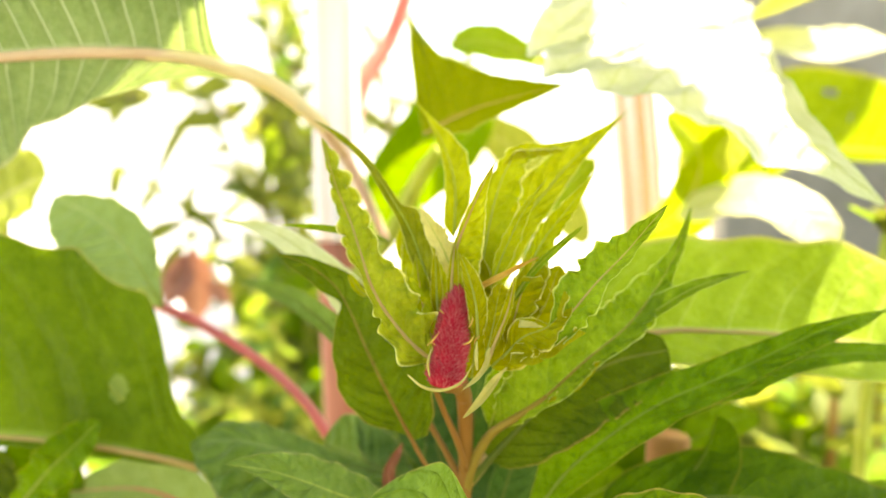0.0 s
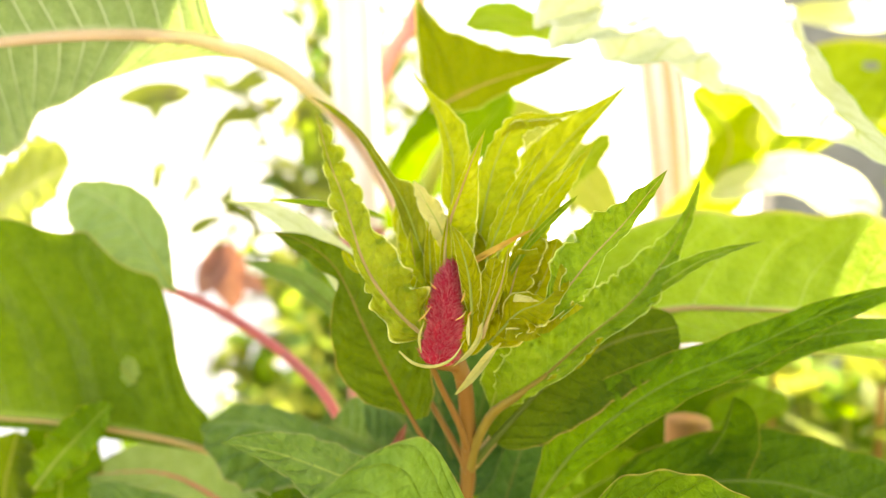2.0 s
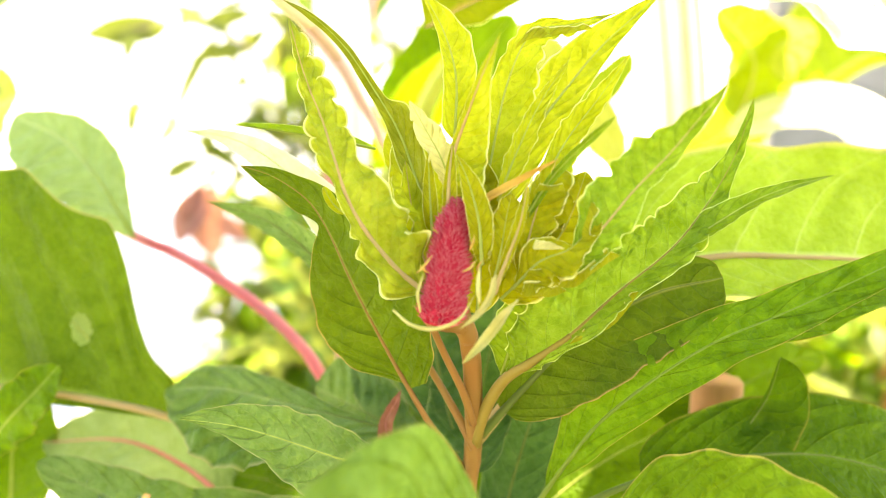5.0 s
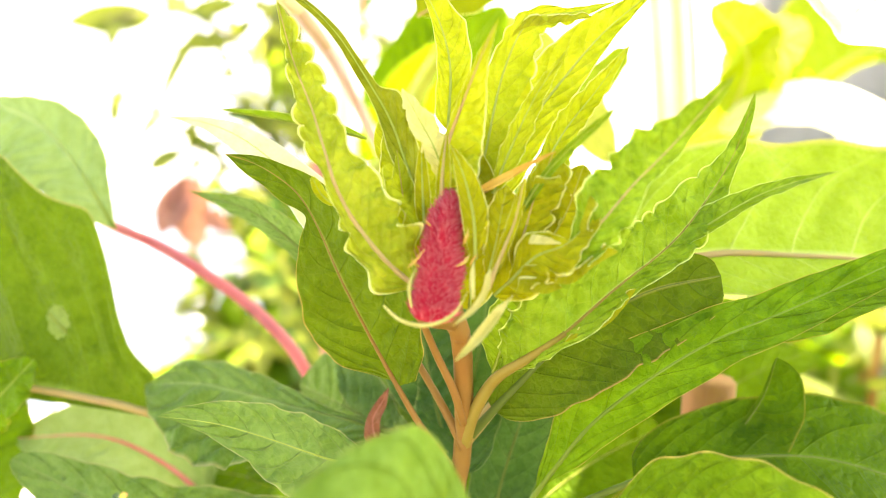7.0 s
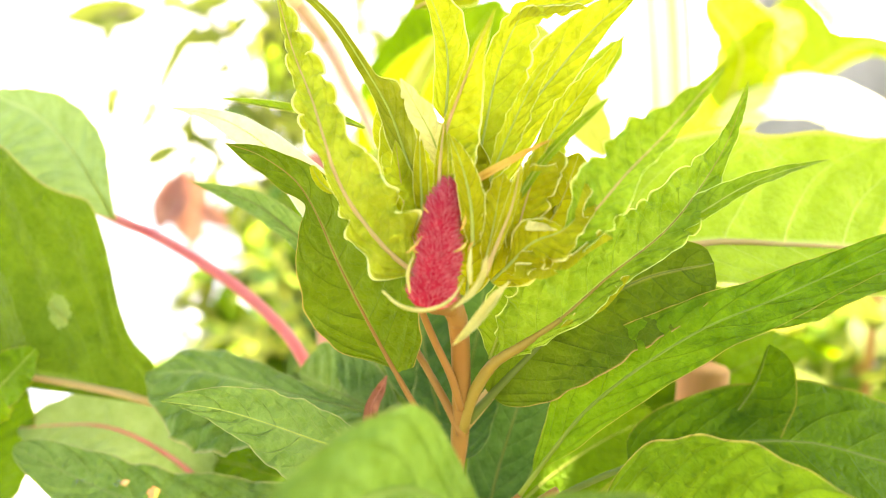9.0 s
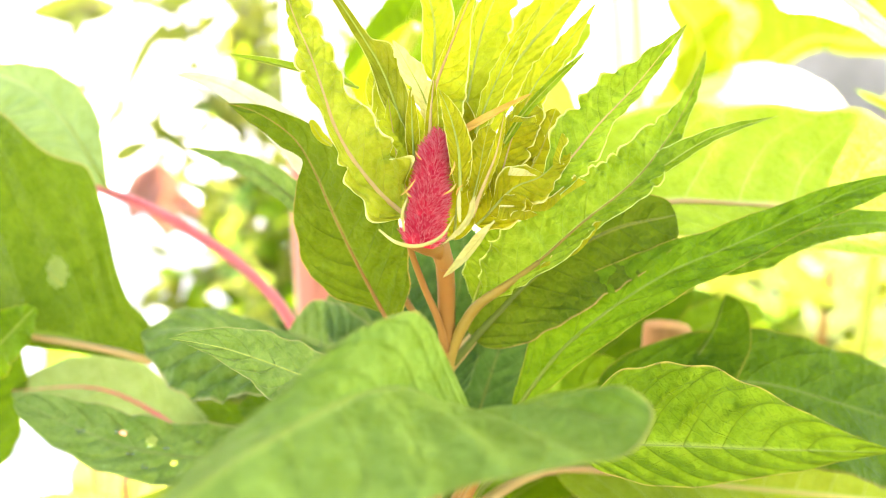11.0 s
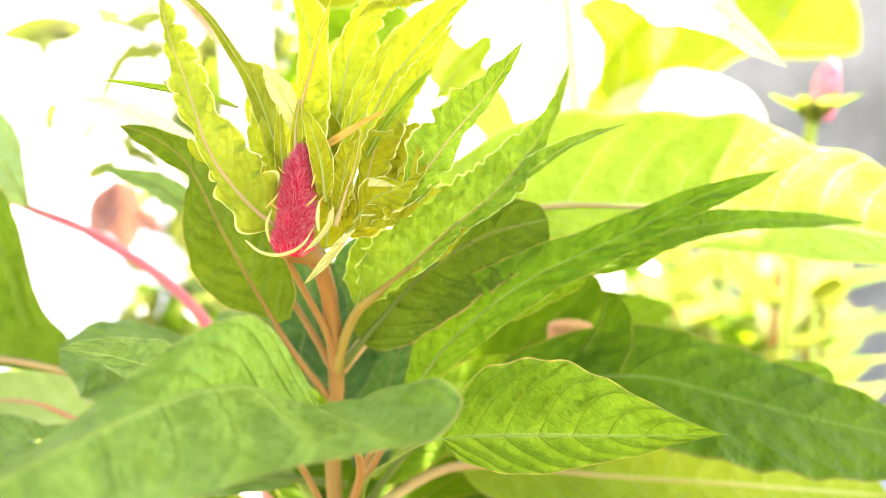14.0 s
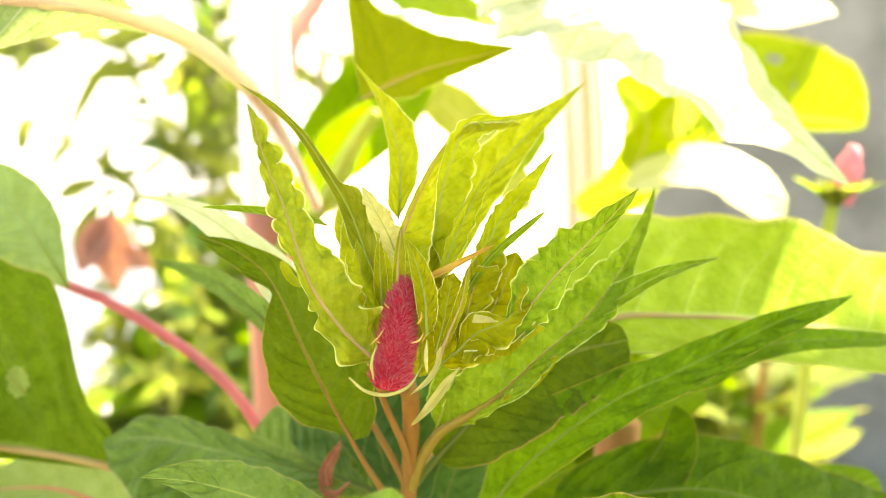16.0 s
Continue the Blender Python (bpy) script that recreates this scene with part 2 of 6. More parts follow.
# Near-white leaf colours stand for sun glare on green blades.
GLARE_WHITE = leaf_material("glare_white_leaf", (0.50, 0.54, 0.22), (0.62, 0.65, 0.36), (0.7, 0.7, 0.5), (0.7, 0.7, 0.5), (0.75, 0.78, 0.3), 0.4, 12, 0.36, relief=0.3)
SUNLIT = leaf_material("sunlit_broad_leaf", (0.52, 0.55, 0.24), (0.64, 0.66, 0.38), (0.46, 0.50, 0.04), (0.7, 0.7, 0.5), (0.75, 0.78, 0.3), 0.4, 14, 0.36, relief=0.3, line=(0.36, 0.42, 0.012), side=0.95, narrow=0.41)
BROWN = leaf_material("dead_leaf", (0.19, 0.08, 0.06), (0.36, 0.20, 0.155), (0.45, 0.28, 0.16), (0.3, 0.14, 0.08), (0.5, 0.2, 0.08), 0.35, 7, 0.7)
RUSTY = leaf_material("rusty_leaf", (0.20, 0.07, 0.03), (0.33, 0.145, 0.07), (0.45, 0.22, 0.14), (0.35, 0.12, 0.08), (0.5, 0.16, 0.08), 0.3, 7, 0.6)
SHRUB = leaf_material("shrub_leaf", (0.055, 0.085, 0.008), (0.15, 0.19, 0.03), (0.22, 0.25, 0.08), (0.22, 0.25, 0.08), (0.32, 0.36, 0.03), 0.32, 6, 0.45)
STEM = tissue("peach_stem", (0.33, 0.135, 0.026), (0.28, 0.18, 0.03), 60, (1, 1, 0.15), 0.5, 0.15)
RIB_PINK = tissue("pink_rib", (0.56, 0.34, 0.12), (0.54, 0.42, 0.12), 90, rough=0.5, through_share=0.3)
RIB_GREEN = tissue("green_rib", (0.36, 0.43, 0.04), (0.48, 0.52, 0.10), 90, rough=0.5, through_share=0.35)
RIB_PEACH = tissue("peach_rib", (0.74, 0.52, 0.27), (0.84, 0.66, 0.40), 90, rough=0.5, through_share=0.3)
BROWN_STEM = tissue("reddish_brown_stem", (0.42, 0.13, 0.08), (0.52, 0.22, 0.13), 80, (1, 1, 0.1), 0.5, 0.05)
RIB_STALK = tissue("stalk_rib", (0.29, 0.18, 0.022), (0.33, 0.26, 0.035), 90, rough=0.5, through_share=0.2)
RIB_DARK = tissue("dark_rib", (0.13, 0.18, 0.02), (0.17, 0.22, 0.03), 90, rough=0.5, through_share=0.3)
RIB_MID = tissue("leaf_rib", (0.20, 0.28, 0.02), (0.26, 0.33, 0.04), 90, rough=0.5, through_share=0.3)
# Two stalk colours that paint sunlight onto a peach leaf stalk.
STALK_PINK = tissue("sun_washed_stalk", (0.86, 0.62, 0.46), (0.90, 0.74, 0.58), 70, (1, 1, 0.2), 0.5, 0.3)
STALK_SUNLIT = tissue("sunlit_yellow_stalk", (0.84, 0.70, 0.30), (0.90, 0.80, 0.42), 70, rough=0.5, through_share=0.35)
RED_STEM = tissue("red_stem", (0.66, 0.11, 0.10), (0.74, 0.24, 0.18), 70, (1, 1, 0.3), 0.45, 0.15)
# Real stripes, but the near-white ground tone imitates sun on the stem.
STRIPED = tissue("sun_whitened_striped_stem", (0.88, 0.70, 0.58), (0.94, 0.92, 0.89), 150, (1, 1, 0.03), 0.45, 0.08, contrast=4.0)
STRIPE = tissue("orange_stripe", (0.76, 0.46, 0.24), (0.84, 0.60, 0.36), 90, (1, 1, 0.1), 0.5, 0.05)
ORANGE = tissue("orange_scale", (0.66, 0.36, 0.05), (0.78, 0.56, 0.12), 260, rough=0.5, through_share=0.3)
CREAM = tissue("cream_bract", (0.50, 0.44, 0.07), (0.74, 0.66, 0.22), 300, rough=0.5, through_share=0.35)
CRIMSON = tissue("crimson_floret", (0.70, 0.012, 0.035), (0.90, 0.07, 0.09), 500, rough=0.6, through_share=0.2, relief=0.8)
FLORET = tissue("pink_floret", (0.80, 0.010, 0.035), (0.98, 0.28, 0.25), 700, rough=0.5, through_share=0.35, contrast=3.0, islands=True)
MAGENTA = tissue("pink_crest", (0.72, 0.14, 0.20), (0.88, 0.42, 0.40), 400, rough=0.55, through_share=0.25)
TWIG = tissue("grey_twig", (0.10, 0.07, 0.05), (0.22, 0.16, 0.10), 80, rough=0.7)
CONCRETE = tissue("pale_concrete", (0.40, 0.38, 0.35), (0.58, 0.56, 0.52), 3.0, rough=0.85, relief=0.3, dist=0.004)
GREYWALL = tissue("grey_cement_wall", (0.13, 0.125, 0.09), (0.32, 0.30, 0.24), 9.0, rough=0.9, relief=0.6, dist=0.004, speck=0.5)
WHITEWALL = tissue("white_painted_wall", (0.74, 0.73, 0.74), (0.84, 0.83, 0.83), 2.0, rough=0.7, relief=0.2, dist=0.003)
TIMBER = tissue("striped_timber", (0.38, 0.17, 0.05), (0.68, 0.38, 0.13), 60, (1, 1, 0.05), 0.7, contrast=3.0)
SOIL = tissue("dark_soil", (0.03, 0.022, 0.015), (0.09, 0.065, 0.04), 25.0, rough=0.95, relief=0.9, dist=0.01)
HIDDEN_HEDGE = tissue("hidden_dark_hedge", (0.012, 0.03, 0.008), (0.04, 0.08, 0.02), 14.0, rough=0.9, relief=1.0, dist=0.03)


def water(name):
    m, nt, ln = nodes_of(name)
    bs = put(nt, "ShaderNodeBsdfPrincipled", Roughness=0.03, IOR=1.33)
    bs.inputs["Transmission Weight"].default_value = 1.0
    out = put(nt, "ShaderNodeOutputMaterial")
    ln.new(bs.outputs[0], out.inputs[0])
    return m


WATER = water("clear_water")


# ---- mesh helpers ----
def thing(name, at, label, category, kind="", group=""):
    ob = new(name)
    ob.location = at
    return tagged(ob, label, category, group, kind)


def origin_of(ob):
    p = Vector((0, 0, 0))
    while ob is not None:
        p += ob.location
        ob = ob.parent
    return p


def part(name, bm, material, parent, label="", smooth=True):
    """Links a bmesh given in world metres as one mesh under a thing or a part."""
    me = bpy.data.meshes.new(name)
    if parent is not None:
        bmesh.ops.translate(bm, verts=bm.verts, vec=-origin_of(parent))
    for f in bm.faces:
        f.smooth = smooth
    bm.to_mesh(me)
    bm.free()
    me.materials.append(material)
    ob = new(name, me)
    ob.parent = parent
    if label:
        ob["label"] = label
    return ob


def spline(points, n):
    """n + 1 points of a smooth curve through the points, with even steps along it."""
    p = [Vector(q) for q in points]
    if len(p) == 2:
        p = [p[0], p[0].lerp(p[1], 0.5), p[1]]
    ext = [p[0] * 2 - p[1]] + p + [p[-1] * 2 - p[-2]]
    fine = []
    for i in range(1, len(ext) - 2):
        a, b, c, d = ext[i - 1:i + 3]
        for k in range(24):
            t = k / 24
            fine.append(0.5 * (2 * b + (c - a) * t + (2 * a - 5 * b + 4 * c - d) * t * t + (3 * b - a - 3 * c + d) * t ** 3))
    fine.append(p[-1].copy())
    run = [0.0]
    for a, b in zip(fine, fine[1:]):
        run.append(run[-1] + (b - a).length)
    out, j = [], 0
    for i in range(n + 1):
        s = run[-1] * i / n
        while j < len(run) - 2 and run[j + 1] < s:
            j += 1
        t = (s - run[j]) / max(run[j + 1] - run[j], 1e-9)
        out.append(fine[j].lerp(fine[j + 1], min(max(t, 0), 1)))
    return out


def tube(bm, points, radii, sides=8, n=16, groove=0.0, ribs=5, wobble=0.0, closed=True):
    """A tapered tube along a smooth curve, with lengthwise ribs when groove is set."""
    c = spline(points, n)
    rings = []
    side = None
    for i, q in enumerate(c):
        tan = (c[min(i + 1, n)] - c[max(i - 1, 0)]).normalized()
        if side is None:
            side = tan.cross(Vector((0.31, -0.9, 0.2))).normalized()
        side = (side - tan * side.dot(tan)).normalized()
        up = tan.cross(side)
        f = i / n * (len(radii) - 1)
        k = min(int(f), len(radii) - 2)
        r = radii[k] + (radii[k + 1] - radii[k]) * (f - k)
        r *= 1 + wobble * noise.noise(q * 90)
        ring = []
        for j in range(sides):
            a = 2 * math.pi * j / sides
            rr = r * (1 + groove * math.cos(a * ribs))
            ring.append(bm.verts.new(q + side * math.cos(a) * rr + up * math.sin(a) * rr))
        rings.append(ring)
    for a, b in zip(rings, rings[1:]):
        for j in range(sides):
            bm.faces.new((a[j], a[(j + 1) % sides], b[(j + 1) % sides], b[j]))
    if closed:
        bm.faces.new(rings[0][::-1])
        bm.faces.new(rings[-1])
    return bm


def half_widths(profile, n):
    """Half widths at n + 1 even steps from (share, width) pairs, rounded off a little."""
    if not profile:
        return [0.0] * (n + 1)
    w = np.interp(np.linspace(0, 1, n + 1), [a for a, _ in profile], [b for _, b in profile])
    soft = np.convolve(np.concatenate((np.repeat(w[:1], 3), w, np.repeat(w[-1:], 3))), np.array((1, 2, 3, 4, 3, 2, 1)) / 16, "valid")
    soft[0], soft[-1] = w[0], w[-1]
    return [float(a) for a in soft]


def leaf(parent, mat, rib, wl, wr, face, vein=None, peak=0.4, sharp=0.85, cup=0.15, ruffle=0.0, waves=7.0,
         twist=0.0, curl=0.0, pucker=0.05, nerves=9, rib_r=0.0005, petiole=0.0, holes=(), label="", name="leaf",
         nu=84, nv=11, seed=0, sway=0.05, sharp_l=None, peak_l=None, cup_l=None, frill=0.0, frills=13.0,
         prof_l=None, prof_r=None, crinkle=0.00012, crinkles=330.0, taper=None):
    """A leaf blade along its rib. wl, wr: half widths; face: where its upper side looks; cup: lift of the halves;
    ruffle: waves of the margin; twist: degrees from foot to tip; curl: roll of the margin; petiole: bare share of the rib;
    prof_l, prof_r: half widths at shares of the length, in place of wl and wr; crinkle: height of the fine puckers."""
    rnd = random.Random(seed * 7919 + int(abs(rib[0][0]) * 1e5) + int(abs(rib[-1][2]) * 1e5))
    full = spline(rib, 60)
    k0 = int(round(petiole * 60))
    c = spline([tuple(q) for q in full[k0:]], nu)
    a_, b_ = sharp, sharp * (1 - peak) / peak
    al, pl = sharp_l or sharp, peak_l or peak
    bl = al * (1 - pl) / pl
    top, top_l = peak ** a_ * (1 - peak) ** b_, pl ** al * (1 - pl) ** bl
    ph = [rnd.uniform(0, 6.28) for _ in range(6)]
    face = Vector(face).normalized()
    bm = bmesh.new()
    uv = bm.loops.layers.uv.new("UVMap")
    length = sum(((c[i + 1] - c[i]).length for i in range(nu)))
    frames = []
    for i, q in enumerate(c):
        tan = (c[min(i + 1, nu)] - c[max(i - 1, 0)]).normalized()
        nor = (face - tan * face.dot(tan))
        nor = nor.normalized() if nor.length > 1e-4 else Vector((0, 0, 1))
        nor = Matrix.Rotation(radians(twist) * i / nu, 3, tan) @ nor
        frames.append((tan, nor, nor.cross(tan)))
    wide_l, wide_r = half_widths(prof_l, nu), half_widths(prof_r, nu)
    wl, wr = wl or max(wide_l), wr or max(wide_r)
    grid, st = [], []
    for i, q in enumerate(c):
        tan, nor, left = frames[i]
        s = i / nu
        w = (max(s, 1e-4) ** a_ * max(1 - s, 0) ** b_) / top
        w_l = (max(s, 1e-4) ** al * max(1 - s, 0) ** bl) / top_l
        row, row_s = [], []
        for j in range(-nv, nv + 1):
            v = abs(j) / nv
            sg = 1 if j > 0 else -1
            base = (wide_l[i] if prof_l else wl * w_l) if sg > 0 else (wide_r[i] if prof_r else wr * w)
            hw = base * (1 + (0.03 if prof_l else 0.07) * noise.noise(Vector((s * 5 + ph[0], sg * 4, seed + ph[1]))) + 0.02 * math.sin(40 * s + ph[2] * sg))
            lift = (cup_l if cup_l is not None and sg > 0 else cup) * v + curl * v ** 3
            wav = ruffle * v ** 2.2 * (math.sin(6.283 * waves * s + ph[0 if sg > 0 else 1] + 0.5 * math.sin(9 * s + ph[2]))
                                       + 0.45 * math.sin(6.283 * waves * 2.3 * s + ph[3 if sg > 0 else 4]))
            vein_phase = s * (nerves + 1) - (v + 0.9 * v ** 3) * (1.44 - 0.65 * s) + 0.6
            puck = pucker * (abs(math.sin(math.pi * vein_phase)) - 0.5) * 3.2 * v * (1.02 - v)
            irr = 0.05 * noise.noise(q * 60 + Vector((v * 2, sg * 3, seed)))
            f_a = 6.283 * frills * (s + 0.06 * noise.noise(Vector((s * 7 + ph[3], sg * 3, ph[5])))) + ph[1 if sg > 0 else 2]
            env = frill * v ** 5 * min(1, 6 * (1 - s)) * max(0.1, 0.55 + 1.1 * noise.noise(Vector((s * 11 + ph[4], sg * 5, ph[0]))))
            wav += env * math.sin(f_a)
            x = env * 0.55 * math.cos(f_a) + math.cos(min(abs(lift), 1.4)) * (1 + 0.25 * ruffle * math.sin(6.283 * waves * 1.3 * s + ph[5] + sg) * v)
            z = math.sin(max(min(lift, 1.4), -1.4)) + wav + puck + irr * v + sway * v * math.sin(8 * s + ph[4] + sg)
            at = q + left * sg * hw * v * x + nor * hw * (z if v > 0 else 0)
            fine = noise.noise(at * crinkles + Vector((seed, 0, 0))) + 0.6 * noise.noise(at * crinkles * 2.3)
            row.append(bm.verts.new(at + nor * crinkle * fine * min(1, 3 * v) * min(1, hw / 0.002)))
            row_s.append((s, 0.5 + 0.5 * sg * v))
        grid.append(row)
        st.append(row_s)
    for i in range(nu):
        for j in range(2 * nv):
            sm = (st[i][j][0] + st[i + 1][j][0]) / 2
            vm = (st[i][j][1] + st[i][j + 1][1]) / 2
            if any(((sm - h[0]) * length) ** 2 + ((vm - h[1]) * 2 * (wl + wr) / 2) ** 2 < h[2] ** 2 for h in holes):
                continue
            f = bm.faces.new((grid[i][j], grid[i][j + 1], grid[i + 1][j + 1], grid[i + 1][j]))
            for lp, q in zip(f.loops, (st[i][j], st[i][j + 1], st[i + 1][j + 1], st[i + 1][j])):
                lp[uv].uv = q
    blade = part(name, bm, mat, parent, label)
    rb = bmesh.new()
    pts = full if petiole > 0 else c
    step = max(1, len(pts) // 14)
    pts = [tuple(q) for q in pts[::step]]
    tube(rb, pts, [rib_r * k for k in taper or (1.8 if petiole else 0.8, 1.1 if petiole else 0.6, 0.4, 0.22, 0.1)], 8, 30)
    part("midrib", rb, vein or mat, blade)
    return blade


def folded_leaf(parent, mat, petiole, rib, upper, lower, vein, nu=110, nv=14):
    """A wide leaf folded along its rib: each half swings between the rib and its own margin; the lower half
    opens like a fan at the foot."""
    bm = bmesh.new()
    uv = bm.loops.layers.uv.new("UVMap")
    fine = spline(rib, 400)
    for half, margin in ((-1, spline(upper, nu)), (1, spline(lower, nu))):
        grid = []
        for i, m in enumerate(margin):
            s = i / nu
            r = s if half < 0 else s ** (1 + 0.9 * (1 - s))
            foot = fine[min(int(r * 400), 400)]
            span = (m - foot).length
            row = []
            for j in range(nv + 1):
                v = j / nv
                q = foot.lerp(m, v)
                puck = math.sin(math.pi * (s * 11 - 1.4 * v)) ** 2 * 0.06 * v * (1 - v) * 4
                sag = math.sin(math.pi * v) * 0.08 + 0.02 * noise.noise(q * 130)
                q = q + Vector((0, 0.35, 0.94)) * span * ((sag + puck) * -0.4 if half < 0 else puck - sag * 0.9)
                row.append((bm.verts.new(q), (r, 0.5 + 0.5 * half * v)))
            grid.append(row)
        for p, q in zip(grid, grid[1:]):
            for j in range(nv):
                four = (p[j], p[j + 1], q[j + 1], q[j]) if half > 0 else (p[j + 1], p[j], q[j], q[j + 1])
                f = bm.faces.new([a for a, _ in four])
                for lp, (_, t) in zip(f.loops, four):
                    lp[uv].uv = t
    blade = part("leaf", bm, mat, parent, "broad green leaf folded along its rib")
    part("midrib", tube(bmesh.new(), rib, [0.0003, 0.0003, 0.0002, 0.0001], 8, 50), vein, blade)
    part("petiole", tube(bmesh.new(), petiole + rib[:1], [0.0008, 0.0007, 0.0004], 8, 30), STEM, blade)
    return blade


def ruffle(parent, mat, points, width, face, waves, amp, seed=0):
    """A crinkled strip of bract tissue standing on a bent line, with a wavy free margin."""
    n, nv = 100, 7
    c = spline(points, n)
    face = Vector(face).normalized()
    bm = bmesh.new()
    uv = bm.loops.layers.uv.new("UVMap")
    grid = []
    for i, q in enumerate(c):
        s = i / n
        tan = (c[min(i + 1, n)] - c[max(i - 1, 0)]).normalized()
        nor = (face - tan * face.dot(tan)).normalized()
        out = nor.cross(tan)
        ends = min(1, 8 * s + 0.15, 8 * (1 - s) + 0.15)
        g = 6.283 * waves * (s + 0.05 * noise.noise(Vector((s * 6, seed, 1)))) + seed
        big = 0.75 + 0.7 * noise.noise(Vector((s * 9, seed * 3.1, 4)))
        row = []
        for j in range(nv + 1):
            v = j / nv
            k = amp * big * v ** 1.6 * ends
            row.append((bm.verts.new(q + out * width * v * ends * (1 + 0.25 * math.sin(g * 0.5)) + nor * k * math.sin(g) + tan * k * 0.7 * math.cos(g)), (s, 0.6 + 0.4 * v)))
        grid.append(row)
    for p, q in zip(grid, grid[1:]):
        for j in range(nv):
            four = (p[j], p[j + 1], q[j + 1], q[j])
            f = bm.faces.new([a for a, _ in four])
            for lp, (_, t) in zip(f.loops, four):
                lp[uv].uv = t
    return part("ruffle", bm, mat, parent)


def drops_on(blade, spots, across, group):
    """Water drops lying on a leaf, each at a share of its length and width."""
    me = blade.data
    rows = len(me.vertices) // across
    for s, v, r in spots:
        q = me.vertices[int(s * (rows - 1)) * across + int(v * (across - 1))]
        n = q.normal if q.normal.z > 0 else -q.normal
        at = origin_of(blade) + q.co
        bm = bmesh.new()
        bmesh.ops.create_icosphere(bm, subdivisions=2, radius=r)
        for w in bm.verts:
            w.co -= n * w.co.dot(n) * 0.45
        bmesh.ops.translate(bm, verts=bm.verts, vec=n * r * 0.4)
        drop = part("water_drop", bm, WATER, None)
        drop.location = at
        tagged(drop, "small clear water drop lying on a green leaf", "water drop", group)


# ---- the yard: ground, walls ----
def slab(name, lo, hi, material, label, category="", turn=0.0, at=(0, 0, 0)):
    bm = bmesh.new()
    bmesh.ops.create_cube(bm, size=1)
    a, b = Vector(lo), Vector(hi)
    for v in bm.verts:
        v.co = Vector(((v.co.x + 0.5) * (b.x - a.x) + a.x, (v.co.y + 0.5) * (b.y - a.y) + a.y, (v.co.z + 0.5) * (b.z - a.z) + a.z))
    bmesh.ops.rotate(bm, verts=bm.verts, cent=(0, 0, 0), matrix=Matrix.Rotation(radians(turn), 3, "Z"))
    bmesh.ops.translate(bm, verts=bm.verts, vec=at)
    return tagged(part(name, bm, material, None, "", False), label, category, kind="structure")


def ground_sheet():
    bm = bmesh.new()
    steps = [-600, -60, -12, -4, -2] + [-1.6 + 0.1 * i for i in range(33)] + [2, 4, 12, 60, 600]
    rows = [[bm.verts.new((x, y, 0.012 * noise.noise(Vector((x * 3, y * 3, 0))) if abs(x) < 2 and abs(y) < 2 else 0)) for x in steps] for y in steps]
    for p, q in zip(rows, rows[1:]):
        for j in range(len(steps) - 1):
            bm.faces.new((p[j], p[j + 1], q[j + 1], q[j]))
    return tagged(part("ground", bm, CONCRETE, None), "pale dusty concrete yard ground", "ground", kind="structure")


ground_sheet()


def soil_bed():
    bm = bmesh.new()
    n = 60
    rows = []
    for i in range(n + 1):
        row = []
        for j in range(n + 1):
            x, y = -0.75 + 2.0 * j / n, -0.9 + 1.75 * i / n
            edge = min(j, n - j, i, n - i) / 4
            z = min(edge, 1) * 0.03 + 0.012 * noise.noise(Vector((x * 14, y * 14, 2))) + 0.006 * noise.noise(Vector((x * 50, y * 50, 5)))
            row.append(bm.verts.new((x, y, max(z, 0) + 0.014 if edge > 0 else 0)))
        rows.append(row)
    for p, q in zip(rows, rows[1:]):
        for j in range(n):
            bm.faces.new((p[j], p[j + 1], q[j + 1], q[j]))
    return tagged(part("soil_bed", bm, SOIL, None), "dark crumbly planting soil", "soil", kind="structure")


# Added unseen beneath the leaves; its dark tone keeps ground bounce low.
soil_bed()
# Unseen dark backing, added behind the viewpoint to hold back front light.
slab("unseen_hedge", (-4, -0.2, 0), (4, 0, 1.3), HIDDEN_HEDGE, "unseen dark hedge added behind the view to cut front light", "hedge", 0, (0, -3.0, 0))
slab("wall_right", (0, 0, 0), (3.3, 0.12, 0.82), GREYWALL, "weathered grey cement wall", "wall", -8, (0.34, 1.06, 0))
slab("wall_left", (0, 0, 0), (5.0, 0.12, 2.6), WHITEWALL, "white painted yard wall", "wall", 52, (-3.4, 0.4, 0))
fence = thing("picket_fence", (-0.62, 1.15, 0), "white painted picket fence in the sun", "fence")
for i in range(11):
    bm = bmesh.new()
    x = -0.62 + (i - 5) * 0.075
    for (ax, ay, az), (bx, by, bz) in (((x - 0.031, 1.14, 0.02), (x + 0.031, 1.158, 0.33 + 0.008 * (i % 3))),):
        vs = [bm.verts.new(q) for q in ((ax, ay, az), (bx, ay, az), (bx, ay, bz), ((ax + bx) / 2, ay, bz + 0.03), (ax, ay, bz))]
        f = bm.faces.new(vs)
        g = bmesh.ops.extrude_face_region(bm, geom=[f])
        bmesh.ops.translate(bm, verts=[v for v in g["geom"] if isinstance(v, bmesh.types.BMVert)], vec=(0, by - ay, 0))
    bmesh.ops.recalc_face_normals(bm, faces=bm.faces)
    part("picket", bm, WHITEWALL, fence, smooth=False)
for z in (0.12, 0.27):
    bm = bmesh.new()
    bmesh.ops.create_cube(bm, size=1)
    bmesh.ops.scale(bm, verts=bm.verts, vec=(0.86, 0.02, 0.045))
    bmesh.ops.translate(bm, verts=bm.verts, vec=(-0.62, 1.17, z))
    part("rail", bm, WHITEWALL, fence, smooth=False)


